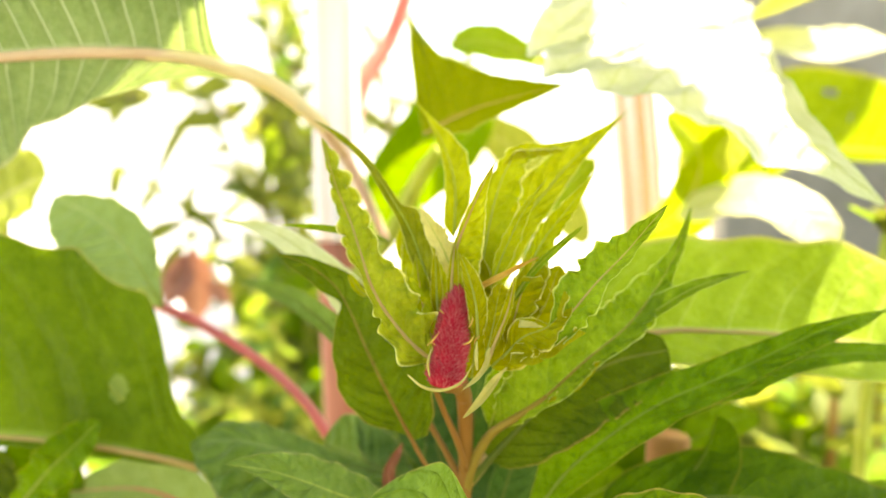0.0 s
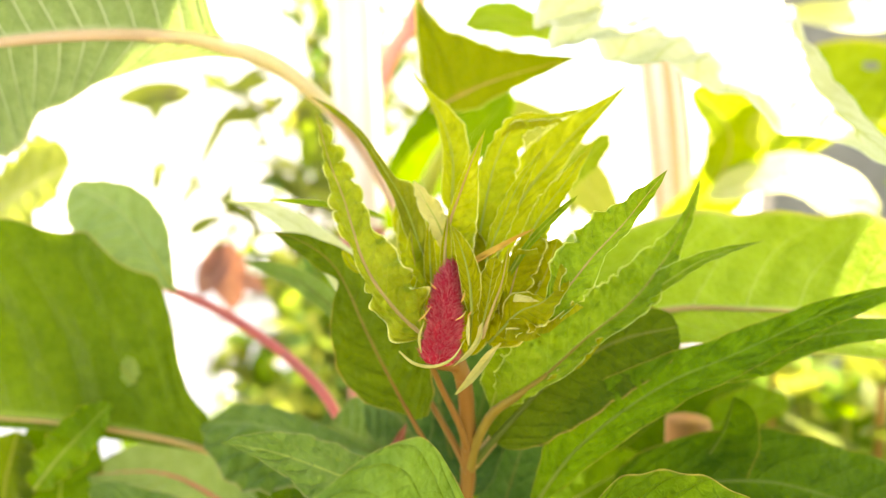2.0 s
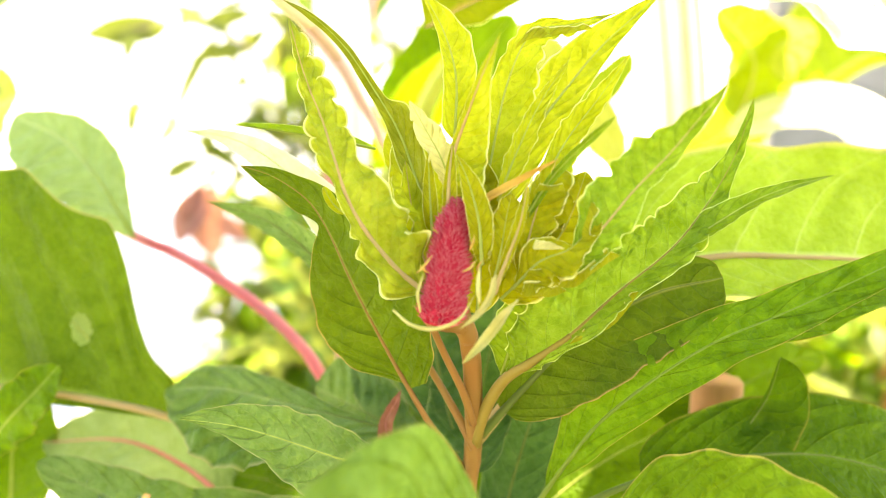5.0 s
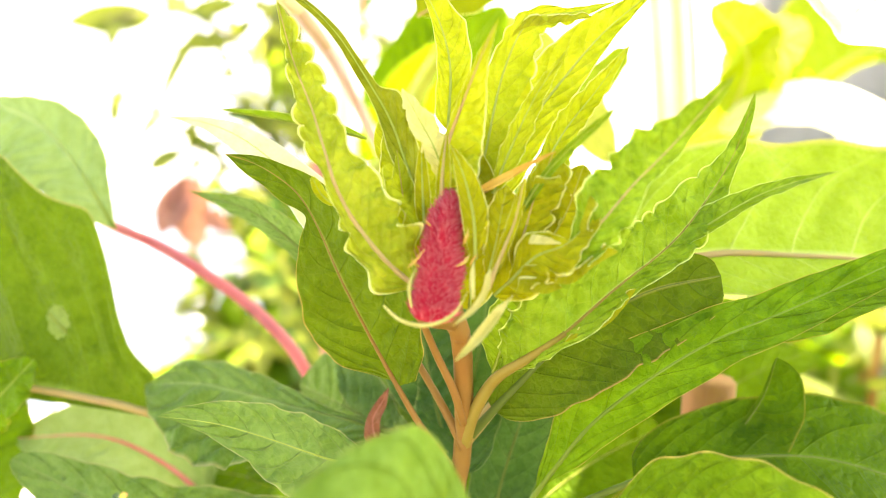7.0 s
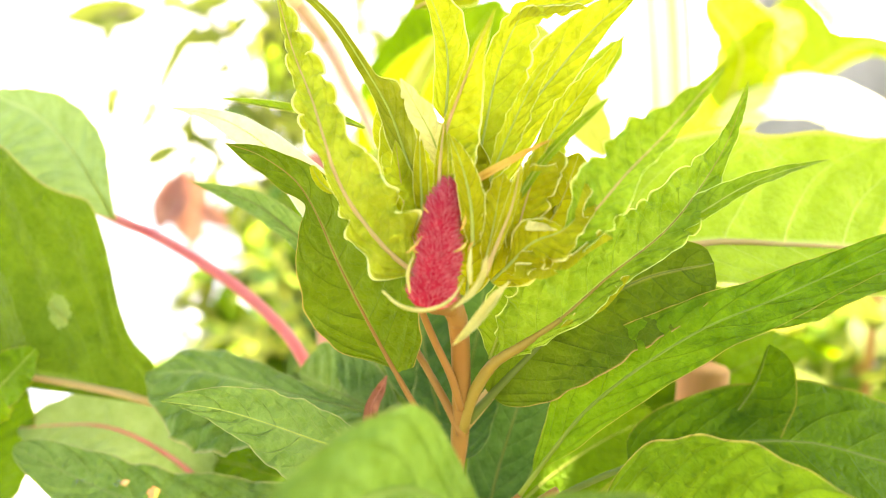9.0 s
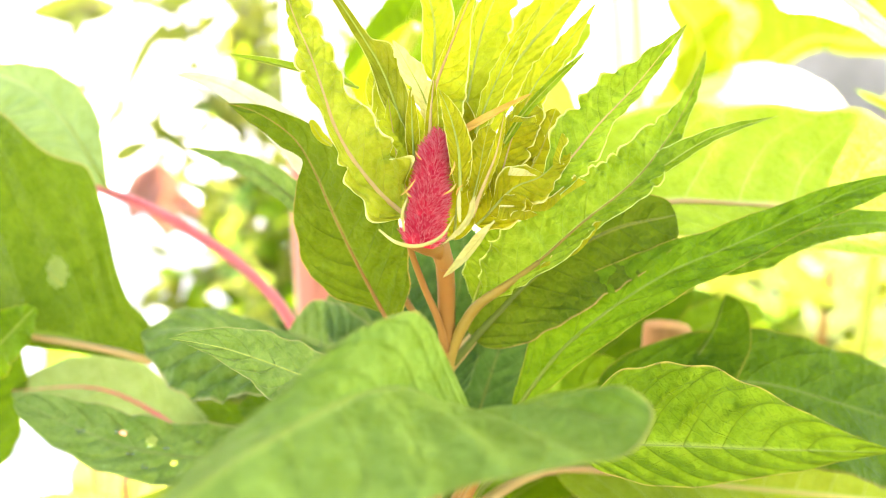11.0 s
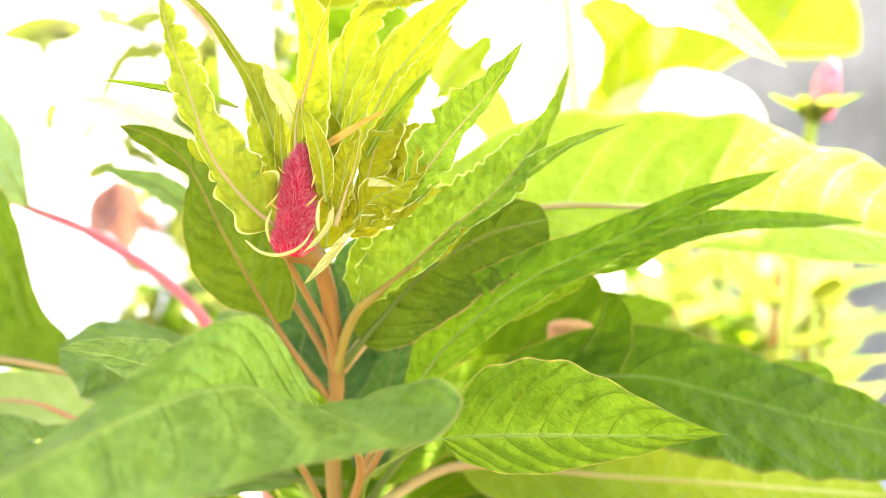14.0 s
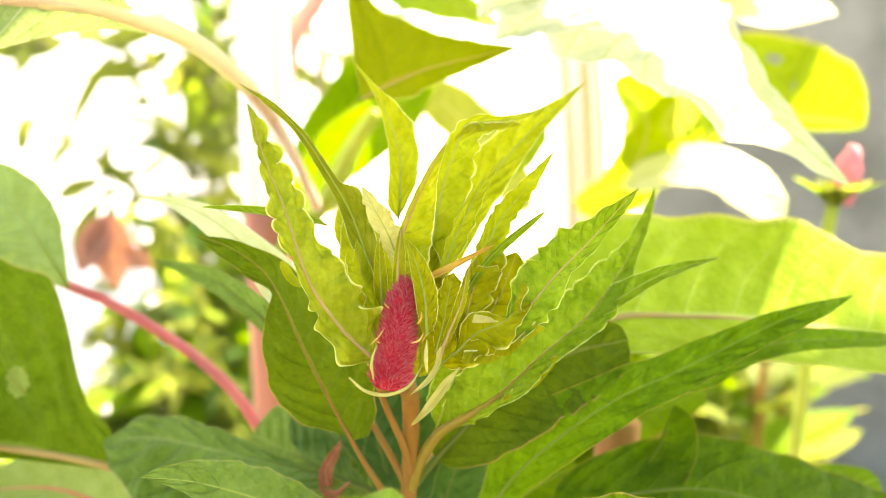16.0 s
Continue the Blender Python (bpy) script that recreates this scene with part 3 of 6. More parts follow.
# ---- shrub with narrow leaves behind ----
def blade_mesh(name, length, width, fold, droop, material, seed):
    bm = bmesh.new()
    uv = bm.loops.layers.uv.new("UVMap")
    rows, n = [], 9
    for i in range(n + 1):
        s = i / n
        w = width * (max(s, 0.002) ** 0.7 * (1 - s) ** 0.95) / 0.37
        z = -droop * length * s * s + 0.02 * length * math.sin(s * 7 + seed)
        rows.append([bm.verts.new((w * k, length * s, z + abs(k) * w * fold)) for k in (-1, -0.5, 0, 0.5, 1)])
    for i in range(n):
        for j in range(4):
            f = bm.faces.new((rows[i][j], rows[i][j + 1], rows[i + 1][j + 1], rows[i + 1][j]))
            f.smooth = True
            for lp, q in zip(f.loops, ((i, j), (i, j + 1), (i + 1, j + 1), (i + 1, j))):
                lp[uv].uv = (q[0] / n, q[1] / 4)
    me = bpy.data.meshes.new(name)
    bm.to_mesh(me)
    bm.free()
    me.materials.append(material)
    return me


def hang_leaf(mesh, parent, at, way, face, size, label=""):
    y = Vector(way).normalized()
    z = Vector(face) - y * Vector(face).dot(y)
    z = z.normalized() if z.length > 1e-4 else Vector((0, 0, 1))
    x = y.cross(z)
    ob = new("leaf", mesh)
    ob.parent = parent
    ob.matrix_basis = Matrix.Translation(Vector(at) - origin_of(parent)) @ Matrix((x, y, z)).transposed().to_4x4() @ Matrix.Diagonal((size, size, size, 1))
    if label:
        ob["label"] = label
    return ob


NARROW = [blade_mesh("narrow_leaf", 0.085, 0.0085, 0.35, 0.15, SHRUB, 1), blade_mesh("narrow_leaf", 0.075, 0.011, 0.2, 0.3, SHRUB, 2),
          blade_mesh("narrow_leaf", 0.06, 0.012, 0.15, 0.1, SHRUB, 3), blade_mesh("narrow_leaf", 0.10, 0.008, 0.3, 0.4, SHRUB, 4)]
OVAL = [blade_mesh("oval_leaf", 0.05, 0.014, 0.15, 0.15, SUNNY, 5), blade_mesh("oval_leaf", 0.055, 0.016, 0.2, 0.25, BLADE, 6),
        blade_mesh("oval_leaf", 0.045, 0.012, 0.15, 0.1, SHRUB, 7)]


def branch(parent, points, radius, meshes, count, size, rnd, spread=0.9, droop=0.15, start=0.2):
    part("branch", tube(bmesh.new(), points, [radius, radius * 0.75, radius * 0.35], 6, 14, wobble=0.2), TWIG if meshes is NARROW else RIB_GREEN, parent)
    c = spline(points, 40)
    for k in range(count):
        s = start + (1 - start) * (k + rnd.random()) / count
        i = min(int(s * 40), 39)
        tan = (c[i + 1] - c[i]).normalized()
        way = tan * rnd.uniform(0.2, 0.9) + Vector((rnd.uniform(-1, 1) * spread, rnd.uniform(-1, 1) * spread, rnd.uniform(-0.7, 0.6) - droop))
        hang_leaf(rnd.choice(meshes), parent, c[i], way, (rnd.uniform(-0.5, 0.5), rnd.uniform(-0.9, 0.2), rnd.uniform(0.3, 1)), size * rnd.uniform(0.65, 1.2))


# Shade deep in the bush: only the darker leaf colours go here.
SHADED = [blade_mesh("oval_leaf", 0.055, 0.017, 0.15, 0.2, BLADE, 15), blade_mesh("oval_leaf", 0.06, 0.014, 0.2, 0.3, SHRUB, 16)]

shrub = thing("shrub", (-0.12, 0.95, 0), "narrow-leaved green shrub with thin dark twigs", "shrub")
rnd = random.Random(11)

branch(shrub, [(-0.12, 0.95, 0), (-0.1968, 0.95, 0.2553), (-0.2181, 0.93, 0.3949), (-0.2076, 0.9, 0.5316), (-0.226, 0.88, 0.651)], 0.006, NARROW, 26, 1.0, rnd)
branch(shrub, [(-0.1958, 0.95, 0.3137), (-0.235, 0.88, 0.499), (-0.25, 0.84, 0.561), (-0.265, 0.82, 0.575), (-0.285, 0.8, 0.573)], 0.0025, NARROW, 14, 0.9, rnd, start=0.3)
branch(shrub, [(-0.1965, 0.93, 0.416), (-0.2083, 0.9, 0.4987), (-0.1818, 0.88, 0.5943), (-0.1944, 0.86, 0.6836)], 0.0025, NARROW, 14, 0.9, rnd)
branch(shrub, [(-0.1566, 0.9, 0.3517), (-0.1833, 0.8, 0.4823), (-0.2047, 0.72, 0.5482), (-0.2531, 0.68, 0.5711), (-0.2907, 0.66, 0.5649)], 0.0016, NARROW, 15, 0.62, rnd, start=0.35, spread=0.7)
branch(shrub, [(-0.1721, 0.85, 0.3858), (-0.1778, 0.78, 0.5001), (-0.1775, 0.74, 0.5597), (-0.1919, 0.7, 0.5974)], 0.0016, NARROW, 15, 0.62, rnd, start=0.35, spread=0.7)
branch(shrub, [(-0.1703, 0.9, 0.3515), (-0.1845, 0.8, 0.4229), (-0.2071, 0.74, 0.4842), (-0.2317, 0.7, 0.5011)], 0.0016, NARROW, 15, 0.62, rnd, start=0.35, spread=0.7)
branch(shrub, [(-0.1366, 0.8, 0.3933), (-0.1505, 0.76, 0.4724), (-0.1617, 0.74, 0.5222), (-0.161, 0.72, 0.5789)], 0.0016, NARROW, 15, 0.62, rnd, start=0.35, spread=0.7)
branch(shrub, [(-0.1537, 0.82, 0.3406), (-0.18, 0.78, 0.3957), (-0.2061, 0.75, 0.4224), (-0.2384, 0.73, 0.4518)], 0.0016, NARROW, 15, 0.62, rnd, start=0.35, spread=0.7)
branch(shrub, [(-0.1413, 0.9, 0.4987), (-0.146, 0.8, 0.5692), (-0.1706, 0.76, 0.6044), (-0.1866, 0.74, 0.6388)], 0.0016, NARROW, 15, 0.62, rnd, start=0.35, spread=0.7)
branch(shrub, [(-0.1415, 0.9, 0.479), (-0.1068, 0.85, 0.5422), (-0.1077, 0.82, 0.6052), (-0.0868, 0.8, 0.653)], 0.0016, NARROW, 15, 0.62, rnd, start=0.35, spread=0.7)
branch(shrub, [(-0.1475, 0.85, 0.3087), (-0.1669, 0.8, 0.393), (-0.1965, 0.78, 0.454), (-0.1956, 0.76, 0.5004)], 0.0016, NARROW, 15, 0.62, rnd, start=0.35, spread=0.7)
branch(shrub, [(-0.1, 1, 0), (-0.1467, 1, 0.2739), (-0.1126, 0.98, 0.4405), (-0.0951, 0.96, 0.5669), (-0.1206, 0.95, 0.6802)], 0.006, NARROW, 26, 1.0, rnd)
branch(shrub, [(-0.1879, 0.8, 0.2574), (-0.2291, 0.78, 0.3475), (-0.2555, 0.76, 0.4323), (-0.2809, 0.74, 0.4786), (-0.3053, 0.72, 0.5009)], 0.0025, NARROW, 16, 0.75, rnd)
branch(shrub, [(-0.1753, 0.85, 0.2023), (-0.2177, 0.82, 0.2889), (-0.2611, 0.8, 0.3182), (-0.2978, 0.78, 0.2977)], 0.003, OVAL, 26, 0.9, rnd)
branch(shrub, [(-0.1493, 0.85, 0.1762), (-0.1695, 0.83, 0.2809), (-0.1913, 0.82, 0.34), (-0.2096, 0.8, 0.3925)], 0.003, OVAL, 28, 0.95, rnd)
branch(shrub, [(-0.1733, 0.9, 0.1561), (-0.209, 0.88, 0.2184), (-0.2568, 0.86, 0.2507), (-0.3042, 0.84, 0.2288)], 0.003, OVAL, 30, 0.9, rnd)
branch(shrub, [(-0.1988, 0.95, 0.136), (-0.2231, 0.94, 0.2719), (-0.1885, 0.92, 0.3479), (-0.1562, 0.9, 0.3856)], 0.003, OVAL, 30, 1.0, rnd)
branch(shrub, [(0.018, 0.9, 0.273), (0.03, 0.88, 0.3837), (0.0666, 0.86, 0.4247), (0.0774, 0.85, 0.4748)], 0.003, OVAL, 20, 0.8, rnd)
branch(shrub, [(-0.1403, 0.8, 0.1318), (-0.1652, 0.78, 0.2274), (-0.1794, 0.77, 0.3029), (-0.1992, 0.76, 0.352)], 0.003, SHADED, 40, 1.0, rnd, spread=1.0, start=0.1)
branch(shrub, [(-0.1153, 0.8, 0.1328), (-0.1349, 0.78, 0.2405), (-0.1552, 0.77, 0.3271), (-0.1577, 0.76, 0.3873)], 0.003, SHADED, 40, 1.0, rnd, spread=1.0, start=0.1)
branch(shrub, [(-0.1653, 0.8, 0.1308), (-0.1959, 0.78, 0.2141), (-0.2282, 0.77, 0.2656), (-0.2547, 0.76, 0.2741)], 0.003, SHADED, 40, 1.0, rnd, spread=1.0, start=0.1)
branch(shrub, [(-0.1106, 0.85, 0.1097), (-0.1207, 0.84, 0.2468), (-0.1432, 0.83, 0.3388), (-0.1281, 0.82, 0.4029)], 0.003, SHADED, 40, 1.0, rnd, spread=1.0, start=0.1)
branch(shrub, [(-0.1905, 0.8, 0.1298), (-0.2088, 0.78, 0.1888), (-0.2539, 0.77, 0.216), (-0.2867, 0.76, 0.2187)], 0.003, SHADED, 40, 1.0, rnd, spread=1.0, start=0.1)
branch(shrub, [(-0.0565, 1, 0.3508), (-0.0835, 0.98, 0.4977), (-0.0402, 0.97, 0.6014), (0.0147, 0.95, 0.6583)], 0.003, NARROW, 20, 1.0, rnd)
# Sunlit and shaded foliage imitated by mixing pale and dark leaf colours.
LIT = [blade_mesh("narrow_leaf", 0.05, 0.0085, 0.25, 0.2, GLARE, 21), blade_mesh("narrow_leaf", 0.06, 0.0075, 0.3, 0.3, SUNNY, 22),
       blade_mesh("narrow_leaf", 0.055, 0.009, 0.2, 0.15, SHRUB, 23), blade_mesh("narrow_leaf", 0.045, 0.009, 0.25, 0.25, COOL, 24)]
twigs = random.Random(29)
for k in range(26):
    z = 0.22 + 0.46 * k / 25
    x = -0.13 - 0.05 * (z - 0.2) + twigs.uniform(-0.03, 0.03)
    y = twigs.uniform(0.68, 0.92)
    dx, dz = twigs.uniform(-0.085, 0.045), twigs.uniform(0.02, 0.09)
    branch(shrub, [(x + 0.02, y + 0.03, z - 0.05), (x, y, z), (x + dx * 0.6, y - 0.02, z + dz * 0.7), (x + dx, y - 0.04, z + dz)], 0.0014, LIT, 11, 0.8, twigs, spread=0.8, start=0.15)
# sprigs that reach out in front of the white wall
part("branch", tube(bmesh.new(), [(-0.374, 0.74, 0.567), (-0.297, 0.74, 0.574), (-0.258, 0.74, 0.573), (-0.238, 0.74, 0.563), (-0.197, 0.74, 0.554), (-0.142, 0.74, 0.532)], [0.0012, 0.0011, 0.0009], 6, 24, wobble=0.2), TWIG, shrub)
part("branch", tube(bmesh.new(), [(-0.292, 0.74, 0.423), (-0.259, 0.74, 0.458), (-0.237, 0.74, 0.44), (-0.219, 0.74, 0.422), (-0.193, 0.74, 0.379)], [0.0012, 0.0011, 0.0009], 6, 24, wobble=0.2), TWIG, shrub)
part("branch", tube(bmesh.new(), [(-0.218, 0.74, 0.482), (-0.202, 0.74, 0.457), (-0.169, 0.74, 0.435)], [0.0012, 0.0011, 0.0009], 6, 24, wobble=0.2), TWIG, shrub)
part("branch", tube(bmesh.new(), [(-0.293, 0.74, 0.32), (-0.262, 0.74, 0.274), (-0.249, 0.74, 0.239)], [0.0012, 0.0011, 0.0009], 6, 24, wobble=0.2), TWIG, shrub)
for meshes, sprigs in ((NARROW, [(-0.304, 0.574, -0.346, 0.558), (-0.294, 0.574, -0.374, 0.568), (-0.311, 0.57, -0.315, 0.539), (-0.263, 0.573, -0.21, 0.587), (-0.211, 0.552, -0.253, 0.543), (-0.199, 0.57, -0.233, 0.547), (-0.226, 0.529, -0.251, 0.518), (-0.324, 0.478, -0.304, 0.511), (-0.294, 0.473, -0.279, 0.494), (-0.273, 0.468, -0.262, 0.495), (-0.294, 0.44, -0.253, 0.459), (-0.253, 0.464, -0.23, 0.457), (-0.293, 0.384, -0.262, 0.439), (-0.185, 0.482, -0.146, 0.495), (-0.176, 0.501, -0.145, 0.528), (-0.292, 0.355, -0.269, 0.337)]),
                       (LIT, [(-0.288, 0.577, -0.253, 0.592), (-0.187, 0.573, -0.226, 0.525), (-0.175, 0.56, -0.199, 0.479), (-0.19, 0.478, -0.141, 0.467), (-0.227, 0.39, -0.208, 0.418), (-0.21, 0.36, -0.194, 0.323), (-0.168, 0.505, -0.15, 0.518), (-0.215, 0.417, -0.183, 0.428)])):
    for k, (x, z, x_tip, z_tip) in enumerate(sprigs):
        way = Vector((x_tip - x, twigs.uniform(-0.02, 0.02), z_tip - z))
        mesh = meshes[2] if meshes is NARROW else meshes[k % 2]
        hang_leaf(mesh, shrub, (x, 0.74 + twigs.uniform(-0.03, 0.03), z), way, (twigs.uniform(-0.3, 0.3), -1, twigs.uniform(0, 0.4)), way.length / (0.06 if meshes is NARROW else 0.055))
for k in range(10):
    x, z, y = twigs.uniform(-0.25, -0.15), twigs.uniform(0.28, 0.47), twigs.uniform(0.58, 0.7)
    branch(shrub, [(-0.17, 0.8, z - 0.1), (x * 0.6 - 0.07, y + 0.06, z - 0.03), (x, y, z)], 0.0011, LIT, 8, 0.6, twigs, spread=0.7, start=0.4)
hang_leaf(blade_mesh("dead_leaf", 0.06, 0.02, 0.3, 0.1, BROWN, 10), shrub, (-0.142, 0.45, 0.441), (0.5, -0.1, -0.4), (0.1, -1, 0.4), 0.3, "brown withered leaf")
hang_leaf(blade_mesh("dead_leaf", 0.06, 0.019, 0.3, 0.2, BROWN, 8), shrub, (-0.153, 0.452, 0.46), (0.15, -0.2, -1), (0.2, -1, 0.2), 0.7, "brown withered leaf")
hang_leaf(blade_mesh("dead_leaf", 0.06, 0.022, 0.3, -0.2, BROWN, 9), shrub, (-0.151, 0.45, 0.458), (-0.35, -0.1, -0.9), (-0.2, -1, 0.3), 0.55, "brown withered leaf")


# ---- small leafy plants further back ----
def seedling(at, height, lean, leaves, size, meshes, seed, label, stem_mat):
    r = random.Random(seed)
    ob = thing("seedling_plant", (at[0], at[1], 0), label, "plant", group="young plants behind")
    top = Vector((at[0] + lean[0], at[1] + lean[1], height))
    pts = [(at[0], at[1], 0), tuple(Vector((at[0], at[1], 0)).lerp(top, 0.5) + Vector((0.004, 0, 0))), tuple(top)]
    part("stem", tube(bmesh.new(), pts, [0.003, 0.0028, 0.002], 8, 16), stem_mat, ob)
    c = spline(pts, 30)
    for k in range(leaves):
        s = 0.55 + 0.45 * (k + 0.5) / leaves
        g = k * 2.4 + r.uniform(-0.4, 0.4)
        up = 0.15 + 0.9 * (s - 0.55) / 0.45 + r.uniform(-0.3, 0.2)
        hang_leaf(r.choice(meshes), ob, c[min(int(s * 30), 30)], (math.cos(g), math.sin(g), up), (-0.3 * math.cos(g), -0.3 * math.sin(g), 1), size * r.uniform(0.8, 1.25))
    return ob


seedling((0.193, 0.420), 0.415, (0.01, 0), 14, 1.0, OVAL, 1, 'young yellow-green plant with an orange stem', STEM)
seedling((0.192, 0.500), 0.382, (0, 0), 14, 0.9, OVAL, 2, 'young yellow-green plant with an orange stem', RIB_GREEN)
seedling((0.192, 0.580), 0.347, (0, 0.02), 14, 1.0, OVAL, 3, 'young yellow-green plant with an orange stem', RIB_GREEN)
seedling((0.235, 0.530), 0.357, (0, 0.02), 16, 1.0, OVAL, 4, 'young yellow-green plant with an orange stem', RIB_GREEN)
seedling((0.266, 0.480), 0.383, (0, 0.02), 16, 1.1, OVAL, 5, 'young yellow-green plant with an orange stem', STEM)
seedling((0.158, 0.580), 0.328, (0, 0.02), 16, 1.1, OVAL, 6, 'young yellow-green plant with an orange stem', RIB_GREEN)
seedling((0.059, 0.530), 0.399, (0, 0.02), 18, 1.2, OVAL, 7, 'young yellow-green plant with an orange stem', RIB_GREEN)
seedling((0.204, 0.580), 0.390, (0, 0.02), 16, 1.1, OVAL, 8, 'young yellow-green plant with an orange stem', RIB_GREEN)
seedling((0.306, 0.680), 0.374, (0, 0.02), 16, 1.2, OVAL, 9, 'young yellow-green plant with an orange stem', RIB_GREEN)
seedling((0.152, 0.530), 0.414, (0.01, 0.02), 16, 1.1, OVAL, 20, 'young yellow-green plant with an orange stem', STEM)
seedling((0.225, 0.580), 0.407, (0.01, 0.02), 16, 1.1, OVAL, 21, 'young yellow-green plant with an orange stem', RIB_GREEN)
seedling((0.296, 0.630), 0.404, (0.01, 0.02), 16, 1.1, OVAL, 22, 'young yellow-green plant with an orange stem', STEM)
seedling((0.311, 0.580), 0.394, (0.01, 0.02), 16, 1.1, OVAL, 23, 'young yellow-green plant with an orange stem', RIB_GREEN)
seedling((0.164, 0.480), 0.389, (0.01, 0.02), 16, 1.1, OVAL, 24, 'young yellow-green plant with an orange stem', STEM)
seedling((0.208, 0.480), 0.386, (0.01, 0.02), 16, 1.1, OVAL, 25, 'young yellow-green plant with an orange stem', RIB_GREEN)
seedling((0.248, 0.480), 0.389, (0.01, 0.02), 16, 1.1, OVAL, 26, 'young yellow-green plant with an orange stem', STEM)
seedling((-0.198, 0.430), 0.329, (0, 0.02), 12, 1.2, OVAL, 10, 'young green plant beside the fence', RED_STEM)
seedling((-0.158, 0.380), 0.330, (0, 0.02), 10, 1.3, OVAL, 11, 'young green plant beside the fence', RED_STEM)
seedling((-0.098, 0.380), 0.320, (0, 0.02), 10, 1.1, OVAL, 12, 'young green plant beside the fence', RED_STEM)

post = thing("wooden_stake", (0.061, 0.2, 0), "tan striped wooden stake among the plants", "stake")
part("stake", tube(bmesh.new(), [(0.061, 0.2, 0), (0.061, 0.2, 0.444)], [0.0052, 0.0052], 20, 8, 0.04, 9), TIMBER, post)
far_flower = thing("cockscomb_plant", (0.151, 0.27, 0), "cockscomb plant with a pink flower head", "plant")
fx, fz = 0.1510, 0.4997
part("stem", tube(bmesh.new(), [(fx - 0.01, 0.27, 0), (fx - 0.008, 0.27, fz - 0.1), (fx - 0.004, 0.27, fz - 0.01)], [0.0025, 0.0025, 0.002], 10, 16), RIB_GREEN, far_flower)
head = bmesh.new()
bmesh.ops.create_icosphere(head, subdivisions=4, radius=0.0068)
for v in head.verts:
    v.co *= 1 + 0.25 * noise.noise(v.co * 260) + 0.12 * noise.noise(v.co * 800)
    v.co = Vector((v.co.x * 0.58 + fx, v.co.y * 0.6 + 0.27, v.co.z * 1.35 + fz))
part("flower_head", head, MAGENTA, far_flower, "pink crested flower head")
for k in range(8):
    g = k * 0.8
    hang_leaf(OVAL[k % 3], far_flower, (fx - 0.004, 0.27, fz - 0.011), (math.cos(g), math.sin(g), 1.1), (-math.cos(g), -math.sin(g), 0.8), 0.32)


# ---- the cockscomb plant in the middle ----
main = thing("cockscomb_plant", (0.013, 0.165, 0), "young green cockscomb plant with one small crimson flower spike", "plant")
part('stem', tube(bmesh.new(), [(0.014, 0.175, 0), (0.0135, 0.172, 0.25), (0.0094, 0.164, 0.4136), (0.0108, 0.161, 0.4392), (0.0114, 0.1585, 0.45), (0.0113, 0.156, 0.4589), (0.0112, 0.1525, 0.465), (0.0107, 0.148, 0.4698), (0.0098, 0.1455, 0.4731)], [0.003, 0.0026, 0.0018, 0.0017, 0.0016, 0.0015, 0.0015], sides=15, n=70, groove=0.06), STEM, main, 'peach-coloured ribbed stem')
part('petiole', tube(bmesh.new(), [(0.0115, 0.158, 0.4463), (0.009, 0.159, 0.4509), (0.0062, 0.16, 0.4556), (0.0032, 0.161, 0.4602), (-0.0006, 0.162, 0.4651)], [0.0008, 0.0006, 0.0006]), STEM, main)
part('petiole', tube(bmesh.new(), [(0.0114, 0.157, 0.4511), (0.0099, 0.1545, 0.4574), (0.0076, 0.152, 0.4636), (0.006, 0.149, 0.4689), (0.0051, 0.147, 0.4728)], [0.0007, 0.0006, 0.0005]), STEM, main)
part('petiole', tube(bmesh.new(), [(0.0116, 0.1586, 0.4468), (0.0124, 0.1576, 0.4508), (0.0138, 0.1562, 0.4549), (0.0165, 0.1538, 0.46), (0.0206, 0.1508, 0.4639), (0.026, 0.1488, 0.4687)], [0.0011, 0.00105, 0.0009, 0.0007, 0.0004]), RIB_STALK, main, 'olive leaf stalk')
part('petiole', tube(bmesh.new(), [(0.0112, 0.161, 0.4098), (0.0089, 0.157, 0.4193), (0.0062, 0.155, 0.4274), (0.0045, 0.153, 0.4327), (0.0027, 0.15, 0.4391)], [0.0007, 0.0006, 0.0006]), STEM, main)
part('petiole', tube(bmesh.new(), [(0.0116, 0.16, 0.4103), (0.0145, 0.157, 0.4231), (0.0185, 0.154, 0.4311), (0.0212, 0.151, 0.4367), (0.0265, 0.15, 0.4414)], [0.0008, 0.0007, 0.0006]), STEM, main)
